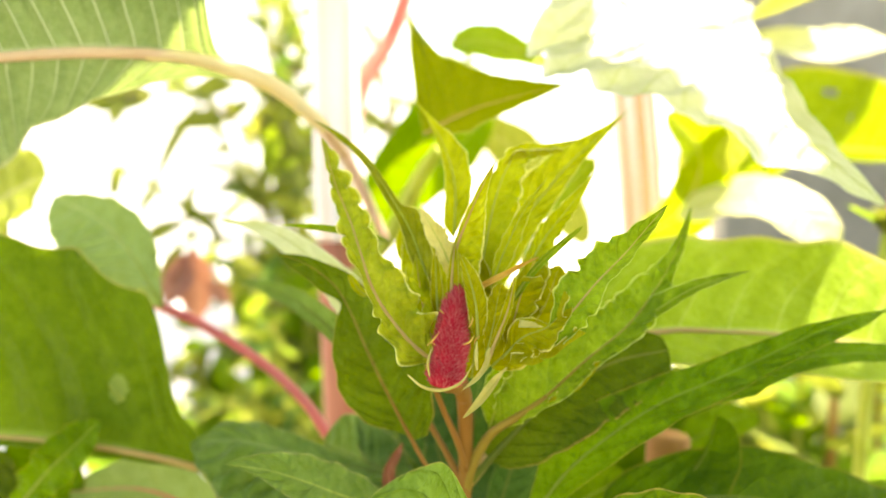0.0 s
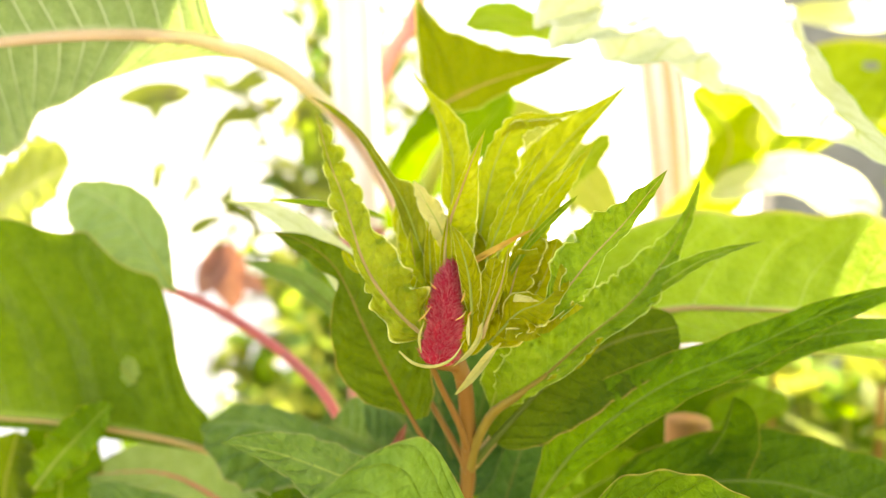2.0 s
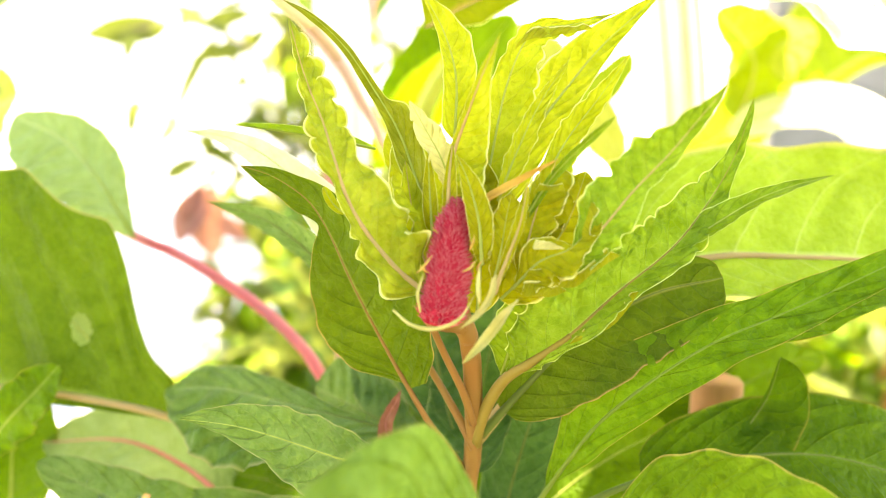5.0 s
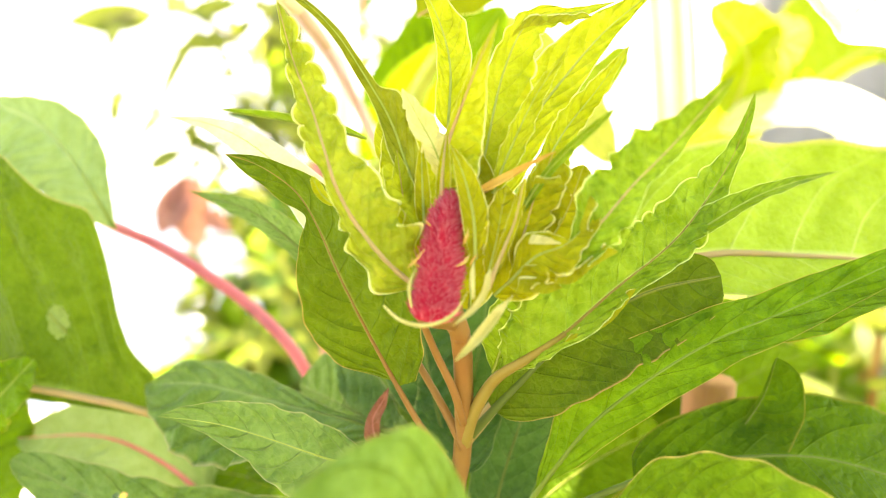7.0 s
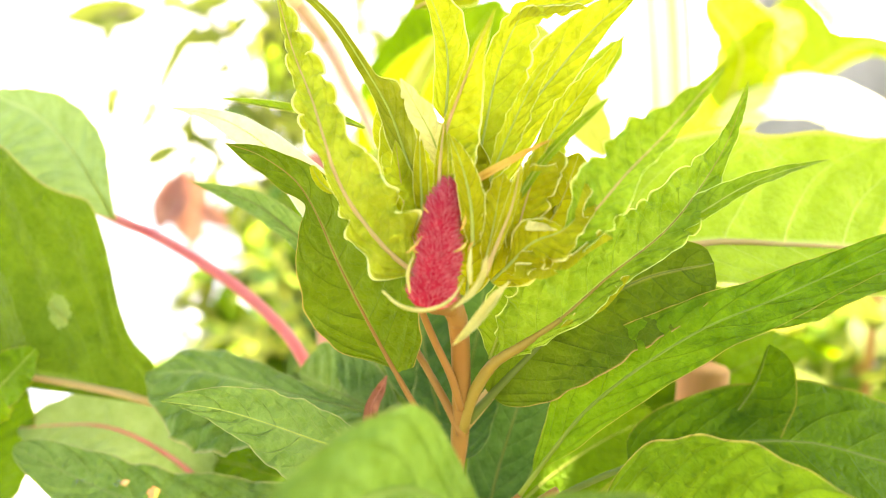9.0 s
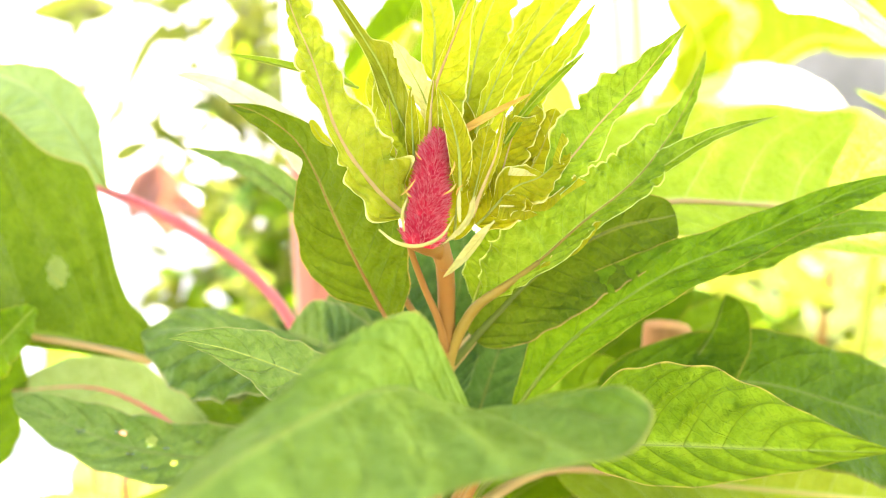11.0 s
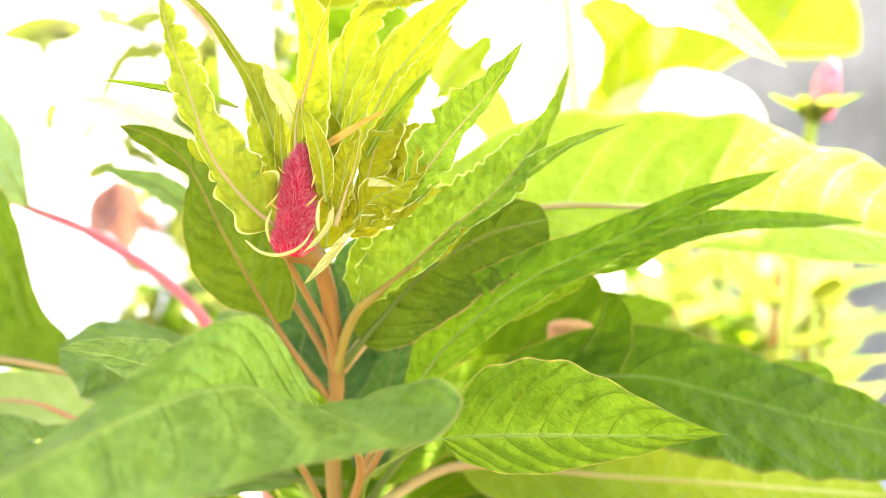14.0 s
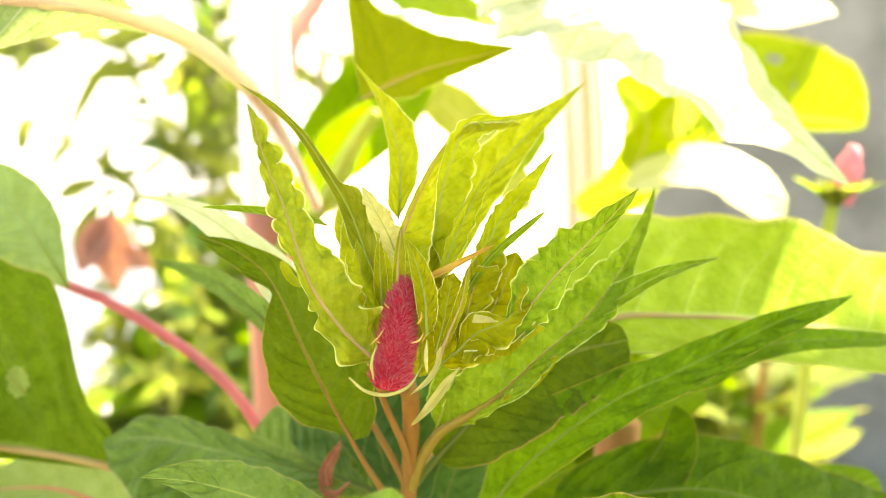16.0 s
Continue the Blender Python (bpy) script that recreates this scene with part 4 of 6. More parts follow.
leaf(main, LEFT_BRACT, [(0.0055, 0.1425, 0.4765), (0.0019, 0.1425, 0.4794), (-0.0019, 0.1428, 0.4838), (-0.005, 0.1435, 0.4886), (-0.0072, 0.1455, 0.494), (-0.0098, 0.149, 0.5), (-0.0131, 0.153, 0.5062), (-0.0172, 0.16, 0.5153)], 0, 0, (0.25, -1, 0.1), RIB_PINK, ruffle=0.18, waves=8, sway=0.06, nu=170, nv=14, cup=0.3, nerves=9, rib_r=0.0005, pucker=0.12, frill=0.75, frills=11, crinkle=0.0007, crinkles=420, label='yellow-green bract with a ruffled pale margin', prof_l=[(0.0, 0.0006), (0.045, 0.00301), (0.077, 0.00393), (0.12, 0.00272), (0.175, 0.00322), (0.235, 0.00194), (0.295, 0.00124), (0.375, 0.00158), (0.472, 0.00256), (0.59, 0.00219), (0.762, 0.00089), (0.983, 0.00026), (1.0, 0.0)], prof_r=[(0.0, 0.0), (0.06, 0.00427), (0.145, 0.00679), (0.19, 0.00633), (0.25, 0.00589), (0.367, 0.00594), (0.42, 0.0035), (0.527, 0.00341), (0.637, 0.00298), (0.738, 0.00243), (0.902, 0.00158), (1.0, 0.0)])
leaf(main, OLIVE_BRACT, [(0.0057, 0.148, 0.4861), (0.0035, 0.15, 0.4915), (0.0008, 0.1525, 0.498), (-0.003, 0.155, 0.5039), (-0.008, 0.158, 0.5106), (-0.0134, 0.16, 0.5155), (-0.019, 0.162, 0.5186)], 0, 0, (-0.2, -1, -0.1), RIB_GREEN, ruffle=0.06, waves=5, cup=0.35, rib_r=0.0003, nu=110, crinkle=0.0002, prof_l=[(0.0, 0.0), (0.013, 0.00134), (0.13, 0.00157), (0.242, 0.002), (0.378, 0.00122), (0.515, 0.00105), (0.685, 0.00077), (0.86, 0.00078), (1.0, 0.0)], prof_r=[(0.0, 0.0), (0.062, 0.00253), (0.165, 0.00312), (0.28, 0.00325), (0.362, 0.00424), (0.42, 0.00119), (0.517, 0.00095), (0.67, 0.00084), (0.835, 0.00049), (1.0, 0.0)])
# On this folded flap the cream colour stands for sunlight.
leaf(main, CREAM_BRACT, [(0.0089, 0.149, 0.4899), (0.0072, 0.149, 0.4946), (0.0048, 0.1495, 0.4989), (0.0026, 0.151, 0.5026)], 0, 0, (0.3, -0.8, 0.5), RIB_GREEN, ruffle=0.2, waves=4, cup=0.3, rib_r=0.00025, crinkle=0.00035, crinkles=500, frill=0.2, frills=6, prof_l=[(0.0, 0.0), (0.075, 0.00135), (0.35, 0.00236), (0.647, 0.00217), (0.975, 0.00045), (1.0, 0.0)], prof_r=[(0.0, 0.0), (0.158, 0.00116), (0.383, 0.00218), (0.637, 0.00168), (0.892, 0.00082), (1.0, 0.0)])
leaf(main, BRACT, [(0.0085, 0.158, 0.4965), (0.0086, 0.161, 0.5056), (0.0069, 0.164, 0.5121), (0.0041, 0.166, 0.5176), (0.0001, 0.167, 0.5231)], 0, 0, (0.1, -1, 0.1), RIB_GREEN, ruffle=0.07, waves=5, cup=0.3, rib_r=0.0003, pucker=0.1, crinkle=0.0002, prof_l=[(0.0, 0.0), (0.068, 0.00236), (0.32, 0.00214), (0.573, 0.00125), (0.84, 0.00033), (1.0, 0.0)], prof_r=[(0.0, 0.0), (0.19, 0.00264), (0.36, 0.00348), (0.537, 0.00376), (0.67, 0.00234), (0.815, 0.00079), (1.0, 0.0)])
leaf(main, BRACT, [(0.0083, 0.144, 0.4887), (0.0091, 0.1465, 0.4948), (0.0113, 0.1455, 0.5009), (0.0137, 0.142, 0.5066), (0.0158, 0.139, 0.5109)], 0, 0, (0.2, -1, 0.1), RIB_PINK, ruffle=0.08, cup=0.25, rib_r=0.0005, pucker=0.1, crinkle=0.00025, nu=110, prof_l=[(0.0, 0.0), (0.043, 0.00069), (0.247, 0.00077), (0.497, 0.00082), (0.792, 0.00059), (1.0, 0.0)], prof_r=[(0.0, 0.0), (0.083, 0.00504), (0.318, 0.00476), (0.52, 0.00322), (0.745, 0.00124), (1.0, 0.0)])
leaf(main, BRACT, [(0.0127, 0.15, 0.485), (0.0144, 0.153, 0.495), (0.0166, 0.156, 0.5053), (0.0202, 0.158, 0.5124), (0.0261, 0.16, 0.5136), (0.0344, 0.163, 0.5159)], 0.0028, 0.0049, (0.1, -1, 0.2), RIB_GREEN, peak=0.32, sharp=0.75, ruffle=0.14, waves=7, cup=0.3, nu=90, pucker=0.06, rib_r=0.0003, frill=0.35, frills=12, nv=12)
leaf(main, BRACT, [(0.0154, 0.16, 0.4844), (0.0208, 0.164, 0.4973), (0.0264, 0.167, 0.505), (0.0319, 0.169, 0.5114), (0.0385, 0.171, 0.5172), (0.0435, 0.172, 0.522)], 0.0059, 0.0034, (-0.1, -1, 0.2), RIB_GREEN, peak=0.34, sharp=0.8, ruffle=0.1, waves=7, cup=0.2, pucker=0.12, rib_r=0.0004)
leaf(main, BRACT, [(0.0154, 0.146, 0.4888), (0.0174, 0.148, 0.4941), (0.0209, 0.149, 0.5017), (0.0252, 0.15, 0.5082)], 0.0018, 0.0018, (0.5, -1, 0.1), RIB_GREEN, peak=0.35, sharp=0.6, ruffle=0.2, waves=6, cup=0.4, rib_r=0.0003)
leaf(main, BRACT, [(0.0203, 0.148, 0.4857), (0.0226, 0.151, 0.4921), (0.0254, 0.154, 0.497), (0.0295, 0.154, 0.5025), (0.0341, 0.1535, 0.5091)], 0, 0, (0, -1, 0.2), RIB_GREEN, ruffle=0.12, waves=7, cup=0.2, nu=110, pucker=0.1, rib_r=0.0003, frill=0.25, frills=12, crinkle=0.0002, nv=12, prof_l=[(0.0, 0.0), (0.098, 0.00175), (0.263, 0.00156), (0.425, 0.00186), (0.545, 0.00223), (0.755, 0.00132), (1.0, 0.0)], prof_r=[(0.0, 0.0), (0.138, 0.00279), (0.345, 0.00285), (0.53, 0.00188), (0.72, 0.00146), (1.0, 0.0)])
leaf(main, BRACT_GREEN, [(0.0186, 0.145, 0.4855), (0.0222, 0.1445, 0.4915), (0.0258, 0.1425, 0.4958), (0.0304, 0.1393, 0.5005)], 0.0011, 0.0012, (0.3, -1, 0.4), RIB_GREEN, peak=0.5, sharp=0.5, cup=1.0, ruffle=0.05, nu=24, nv=5, rib_r=0.0003)
leaf(main, ORANGE, [(0.0105, 0.1475, 0.4862), (0.0136, 0.1445, 0.4888), (0.0179, 0.143, 0.4914), (0.0234, 0.143, 0.4947)], 0.0011, 0.0012, (-0.3, -1, 0.6), ORANGE, peak=0.4, sharp=0.45, cup=1.1, nu=24, nv=5, label='orange rolled young bract')
leaf(main, BRACT_GREEN, [(0.024, 0.143, 0.4797), (0.0292, 0.1425, 0.4853), (0.0332, 0.1425, 0.4904), (0.0378, 0.142, 0.4956), (0.0412, 0.1405, 0.5004), (0.0439, 0.1385, 0.5043)], 0, 0, (-0.25, -1, 0.25), RIB_PINK, ruffle=0.1, waves=6, sway=0.1, nu=170, cup=0.34, nerves=11, rib_r=0.0003, pucker=0.1, frill=0.28, frills=9, nv=14, crinkle=0.0004, crinkles=420, prof_l=[(0.0, 0.0), (0.12, 0.00148), (0.22, 0.00362), (0.338, 0.0051), (0.46, 0.0046), (0.608, 0.00446), (0.767, 0.00238), (0.907, 0.00083), (1.0, 0.0)], prof_r=[(0.0, 0.0), (0.06, 0.00276), (0.195, 0.00355), (0.385, 0.00314), (0.482, 0.00159), (0.603, 0.00175), (0.77, 0.00132), (0.915, 0.00093), (1.0, 0.0)])
leaf(main, BRACT_GREEN, [(0.0133, 0.1565, 0.4539), (0.0165, 0.154, 0.4599), (0.0206, 0.151, 0.4638), (0.026, 0.149, 0.4687), (0.0331, 0.151, 0.4749), (0.0405, 0.154, 0.4803), (0.0457, 0.157, 0.4858), (0.0511, 0.161, 0.4937), (0.0545, 0.1645, 0.5027)], 0, 0, (-0.25, -1, 0.3), RIB_STALK, ruffle=0.08, waves=11, frill=0.26, frills=17, sway=0.08, nu=170, cup=0.34, nerves=13, rib_r=0.0003, pucker=0.07, nv=14, crinkle=0.0006, crinkles=420, petiole=0.12, prof_l=[(0.0, 0.0), (0.033, 0.00226), (0.085, 0.00567), (0.193, 0.00789), (0.295, 0.00769), (0.4, 0.00678), (0.537, 0.00584), (0.662, 0.00471), (0.785, 0.00211), (0.915, 0.00067), (1.0, 0.0)], prof_r=[(0.0, 0.0), (0.107, 0.00168), (0.207, 0.00185), (0.273, 0.00306), (0.375, 0.00239), (0.485, 0.00315), (0.583, 0.00357), (0.66, 0.00303), (0.795, 0.00134), (0.96, 0.00075), (1.0, 0.0)])
leaf(main, BRACT_GREEN, [(0.0386, 0.156, 0.4781), (0.0461, 0.155, 0.4835), (0.0518, 0.154, 0.4876), (0.0567, 0.153, 0.49), (0.0627, 0.152, 0.4919)], 0, 0, (-0.1, -0.6, 0.9), RIB_GREEN, ruffle=0.05, cup=0.3, rib_r=0.0003, prof_l=[(0.0, 0.0), (0.158, 0.00347), (0.38, 0.00293), (0.575, 0.00171), (0.785, 0.00096), (1.0, 0.0)], prof_r=[(0.0, 0.0), (0.035, 0.0019), (0.355, 0.00211), (0.552, 0.0018), (0.755, 0.00179), (1.0, 0.0)])
leaf(main, BRACT_GREEN, [(-0.0036, 0.157, 0.4954), (-0.0085, 0.153, 0.4968), (-0.0146, 0.1475, 0.4983), (-0.0207, 0.1427, 0.4996)], 0.0013, 0.0015, (0, -0.6, 0.9), RIB_GREEN, peak=0.4, sharp=0.5, cup=0.6, nu=24, nv=5, rib_r=0.0003)
leaf(main, INNER_BRACT, [(0.0158, 0.145, 0.4749), (0.0218, 0.147, 0.4806), (0.0252, 0.148, 0.4856), (0.0277, 0.149, 0.4926)], 0.0044, 0.0048, (0.1, -1, 0.3), RIB_GREEN, peak=0.45, sharp=0.5, ruffle=0.3, waves=7, cup=0.3, nu=90, rib_r=0.0003, frill=0.45, frills=8, nv=12)
leaf(main, INNER_BRACT, [(0.0133, 0.142, 0.4805), (0.0129, 0.142, 0.4864), (0.0115, 0.143, 0.4916), (0.0098, 0.144, 0.4953)], 0.0017, 0.0021, (0.1, -1, 0.2), RIB_GREEN, peak=0.4, sharp=0.6, cup=0.4, ruffle=0.08, nu=24, rib_r=0.0004)
leaf(main, INNER_BRACT, [(0.0063, 0.145, 0.4838), (0.0059, 0.146, 0.4896), (0.0055, 0.148, 0.4959)], 0.0012, 0.0012, (0, -1, 0.1), RIB_GREEN, peak=0.35, sharp=0.6, cup=0.4, nu=24, rib_r=0.0003)
leaf(main, INNER_BRACT, [(0.0088, 0.143, 0.4842), (0.0087, 0.144, 0.491), (0.0091, 0.147, 0.4976)], 0.0009, 0.0014, (0, -1, 0.1), RIB_PINK, peak=0.35, sharp=0.6, cup=0.5, rib_r=0.0006, nu=24)
leaf(main, BRACT, [(0.0116, 0.152, 0.4867), (0.0136, 0.155, 0.4948), (0.0156, 0.158, 0.502)], 0.0046, 0.0046, (0, -1, 0.1), RIB_GREEN, peak=0.4, sharp=0.6, cup=0.2, ruffle=0.15, waves=5, rib_r=0.0003)
leaf(main, BRACT, [(-0.0002, 0.156, 0.4912), (-0.001, 0.157, 0.4954), (-0.0009, 0.158, 0.4996)], 0.0015, 0.0015, (0, -1, 0.1), RIB_GREEN, peak=0.4, sharp=0.6, cup=0.4, nu=24, rib_r=0.0003)
leaf(main, BRACT, [(-0.0067, 0.149, 0.4864), (-0.0086, 0.149, 0.4879), (-0.0102, 0.15, 0.4903)], 0.0010, 0.0010, (0.3, -1, 0.1), RIB_GREEN, peak=0.5, sharp=0.5, cup=0.7, nu=20, rib_r=0.0003)
leaf(main, INNER_BRACT, [(0.0178, 0.147, 0.4795), (0.0218, 0.149, 0.4853), (0.0233, 0.15, 0.4893), (0.0239, 0.152, 0.4937)], 0.0027, 0.0027, (0.2, -0.9, 0.4), RIB_GREEN, peak=0.55, sharp=0.5, cup=0.3, ruffle=0.28, waves=5, nu=60, rib_r=0.0003, frill=0.5, frills=5, nv=10)
leaf(main, BRACT, [(0.0068, 0.146, 0.4754), (0.0039, 0.147, 0.4833), (0.0027, 0.149, 0.4891), (0.0018, 0.151, 0.494)], 0.0022, 0.0026, (0.1, -1, 0.2), RIB_PINK, peak=0.4, sharp=0.6, cup=0.3, ruffle=0.1, rib_r=0.0003)
leaf(main, INNER_BRACT, [(0.0124, 0.147, 0.4722), (0.013, 0.148, 0.4802), (0.0133, 0.15, 0.4871), (0.0125, 0.152, 0.4951)], 0.0041, 0.0041, (0, -1, 0.1), RIB_GREEN, peak=0.4, sharp=0.5, cup=0.2, ruffle=0.15, waves=5, rib_r=0.0003)
leaf(main, BRACT, [(0.0077, 0.15, 0.4734), (0.0049, 0.152, 0.4824), (0.0028, 0.155, 0.4904), (0.0007, 0.157, 0.4987)], 0.0047, 0.0047, (0, -1, 0.1), RIB_GREEN, peak=0.45, sharp=0.5, cup=0.2, ruffle=0.12, waves=5, rib_r=0.0003)
leaf(main, BRACT, [(0.0096, 0.152, 0.4767), (0.0095, 0.154, 0.4838), (0.0097, 0.157, 0.491)], 0, 0, (0, -1, 0.1), RIB_GREEN, cup=0.2, ruffle=0.1, waves=5, rib_r=0.0003, crinkle=0.0003, prof_l=[(0.0, 0.0), (0.215, 0.0041), (0.59, 0.00409), (0.932, 0.00252), (1.0, 0.0)], prof_r=[(0.0, 0.0), (0.215, 0.00414), (0.61, 0.00402), (0.95, 0.00249), (1.0, 0.0)])
leaf(main, BRACT_GREEN, [(0.0158, 0.156, 0.4599), (0.0185, 0.155, 0.4684), (0.0216, 0.154, 0.4756)], 0, 0, (0, -1, 0.2), RIB_GREEN, cup=0.2, ruffle=0.1, waves=5, rib_r=0.0003, crinkle=0.0003, prof_l=[(0.0, 0.0), (0.278, 0.00349), (0.598, 0.0039), (0.935, 0.00224), (1.0, 0.0)], prof_r=[(0.0, 0.0), (0.237, 0.00261), (0.682, 0.00304), (1.0, 0.0)])
leaf(main, INNER_BRACT, [(0.0183, 0.1445, 0.4778), (0.0193, 0.1445, 0.4823), (0.021, 0.1455, 0.4885), (0.0235, 0.148, 0.4944)], 0, 0, (0.15, -1, 0.15), RIB_PINK, cup=0.25, ruffle=0.14, waves=5, frill=0.25, frills=7, rib_r=0.0003, pucker=0.1, crinkle=0.0003, crinkles=420, nu=100, nv=12, prof_l=[(0.0, 0.0), (0.195, 0.00158), (0.4, 0.00185), (0.635, 0.00221), (0.863, 0.00145), (1.0, 0.0)], prof_r=[(0.0, 0.0), (0.235, 0.00129), (0.375, 0.00273), (0.517, 0.00324), (0.68, 0.00345), (0.853, 0.00347), (0.94, 0.00251), (1.0, 0.0)])
leaf(main, INNER_BRACT, [(0.0147, 0.1425, 0.4774), (0.0159, 0.1425, 0.4826), (0.0166, 0.143, 0.4869), (0.0173, 0.144, 0.4901)], 0, 0, (0.2, -1, 0.15), RIB_GREEN, cup=0.3, ruffle=0.2, waves=4, frill=0.4, frills=6, rib_r=0.00025, crinkle=0.00025, nu=90, nv=12, prof_l=[(0.0, 0.0), (0.27, 0.00145), (0.555, 0.00188), (0.765, 0.0019), (0.91, 0.0014), (1.0, 0.0)], prof_r=[(0.0, 0.0), (0.203, 0.00142), (0.432, 0.0017), (0.65, 0.00153), (0.915, 0.00147), (1.0, 0.0)])
leaf(main, INNER_BRACT, [(0.015, 0.1405, 0.4769), (0.0169, 0.14, 0.4821), (0.0184, 0.14, 0.4864), (0.0194, 0.141, 0.4918)], 0, 0, (-0.3, -1, 0.1), RIB_PINK, cup=0.5, rib_r=0.0005, crinkle=0.0001, nu=60, prof_l=[(0.0, 0.0), (0.158, 0.00052), (0.35, 0.00088), (0.647, 0.00102), (0.91, 0.00036), (1.0, 0.0)], prof_r=[(0.0, 0.0), (0.138, 0.00043), (0.352, 0.00086), (0.655, 0.0008), (0.943, 0.00063), (1.0, 0.0)])
leaf(main, INNER_BRACT, [(0.0175, 0.1425, 0.4771), (0.0211, 0.142, 0.481), (0.0253, 0.142, 0.483), (0.0295, 0.143, 0.4874)], 0, 0, (0, -0.9, 0.4), RIB_GREEN, cup=0.3, ruffle=0.16, waves=4, frill=0.35, frills=5, rib_r=0.0003, crinkle=0.0003, crinkles=420, nu=110, nv=12, prof_l=[(0.0, 0.0), (0.228, 0.00196), (0.37, 0.00348), (0.427, 0.00295), (0.593, 0.00144), (0.63, 0.0), (1.0, 0.0)], prof_r=[(0.0, 0.0), (0.035, 0.0022), (0.217, 0.00356), (0.477, 0.00339), (0.552, 0.00417), (0.613, 0.00347), (0.63, 0.00218), (0.73, 0.00197), (0.887, 0.00148), (1.0, 0.0)])
ruffle(main, RUFFLE, [(0.0187, 0.1402, 0.4765), (0.0208, 0.1402, 0.4767), (0.0226, 0.1405, 0.4765), (0.0247, 0.141, 0.4772)], 0.0017, (-0.1, -1, 0.3), 1.6, 0.0006, 1)
ruffle(main, RUFFLE, [(0.0236, 0.1402, 0.4778), (0.026, 0.1402, 0.4781), (0.0284, 0.1405, 0.4801), (0.0316, 0.141, 0.4821)], 0.0016, (-0.1, -1, 0.3), 2.2, 0.0007, 2)
ruffle(main, CREAM_BRACT, [(0.0202, 0.1405, 0.483), (0.022, 0.141, 0.4829), (0.0246, 0.142, 0.4828)], 0.0011, (-0.1, -1, 0.3), 1.5, 0.0005, 3)
ruffle(main, RUFFLE, [(0.0278, 0.142, 0.4891), (0.0272, 0.142, 0.487), (0.0267, 0.142, 0.4848), (0.0277, 0.142, 0.483)], 0.0012, (-0.1, -1, 0.3), 2.0, 0.0005, 4)
ruffle(main, RUFFLE, [(0.0204, 0.1425, 0.4905), (0.0222, 0.1425, 0.4906), (0.0243, 0.143, 0.4905)], 0.001, (-0.1, -1, 0.3), 1.5, 0.0005, 5)
ruffle(main, RUFFLE, [(0.0193, 0.141, 0.4794), (0.0211, 0.141, 0.4796), (0.0232, 0.1415, 0.4797)], 0.0008, (-0.1, -1, 0.3), 1.5, 0.0004, 6)
ruffle(main, RUFFLE, [(0.0165, 0.157, 0.5087), (0.0192, 0.157, 0.5111), (0.023, 0.158, 0.5118), (0.029, 0.159, 0.5128)], 0.0014, (-0.1, -1, 0.3), 3.0, 0.0005, 7)
ruffle(main, RUFFLE, [(0.0259, 0.1475, 0.4678), (0.0292, 0.1481, 0.469), (0.032, 0.1487, 0.4703), (0.0343, 0.1493, 0.4729), (0.0357, 0.1499, 0.4751)], 0.0011, (-0.1, -1, 0.4), 5, 0.0007, 8)
ruffle(main, BRACT, [(0.0048, 0.143, 0.4801), (0.0053, 0.1435, 0.4835), (0.0046, 0.144, 0.4869), (0.0028, 0.145, 0.4892), (0.0008, 0.147, 0.4924)], 0.0014, (0.3, -1, 0.1), 5, 0.0007, 7)
leaf(main, GLARE_WHITE, [(-0.0042, 0.163, 0.4708), (-0.0103, 0.166, 0.4794), (-0.017, 0.168, 0.4871), (-0.0253, 0.171, 0.4934), (-0.033, 0.173, 0.4967), (-0.0419, 0.175, 0.498)], 0, 0, (0.2, -1, 0.3), RIB_GREEN, ruffle=0.04, cup=0.1, rib_r=0.0003, prof_l=[(0.0, 0.0), (0.048, 0.00381), (0.273, 0.00376), (0.495, 0.0033), (0.695, 0.00268), (0.865, 0.00094), (1.0, 0.0)], prof_r=[(0.0, 0.0), (0.068, 0.00337), (0.3, 0.00428), (0.48, 0.00326), (0.677, 0.00223), (0.85, 0.00099), (1.0, 0.0)])
leaf(main, OLIVE, [(0.0095, 0.16, 0.4417), (0.0045, 0.1585, 0.4496), (-0.0003, 0.1575, 0.4588), (-0.0046, 0.157, 0.4674), (-0.0082, 0.1565, 0.4753), (-0.0112, 0.157, 0.482), (-0.0145, 0.158, 0.487), (-0.0201, 0.1585, 0.4909), (-0.026, 0.1595, 0.4927)], 0, 0, (-0.15, -1, 0.1), STEM, ruffle=0.05, waves=5, cup=0.22, rib_r=0.0004, sway=0.06, nu=130, pucker=0.12, crinkle=0.0002, petiole=0.27, prof_l=[(0.0, 0.0), (0.022, 0.0), (0.133, 0.00526), (0.255, 0.0082), (0.34, 0.00804), (0.472, 0.00652), (0.575, 0.00379), (0.637, 0.00065), (0.725, 0.00261), (0.897, 0.00217), (1.0, 0.0)], prof_r=[(0.0, 0.0034), (0.08, 0.00691), (0.223, 0.01037), (0.37, 0.01098), (0.525, 0.00898), (0.662, 0.00482), (0.805, 0.00229), (0.91, 0.00109), (1.0, 0.0)])
leaf(main, SHEEN, [(-0.0109, 0.17, 0.4689), (-0.0178, 0.175, 0.474), (-0.0234, 0.178, 0.4778), (-0.0306, 0.182, 0.481), (-0.0433, 0.187, 0.4837)], 0, 0, (0.1, -1, 0.3), RIB_DARK, ruffle=0.04, cup=0.2, prof_l=[(0.0, 0.0), (0.13, 0.00223), (0.292, 0.00188), (0.47, 0.00227), (0.71, 0.00187), (1.0, 0.0)], prof_r=[(0.0, 0.0), (0.147, 0.00323), (0.29, 0.00326), (0.453, 0.0029), (0.68, 0.002), (1.0, 0.0)])
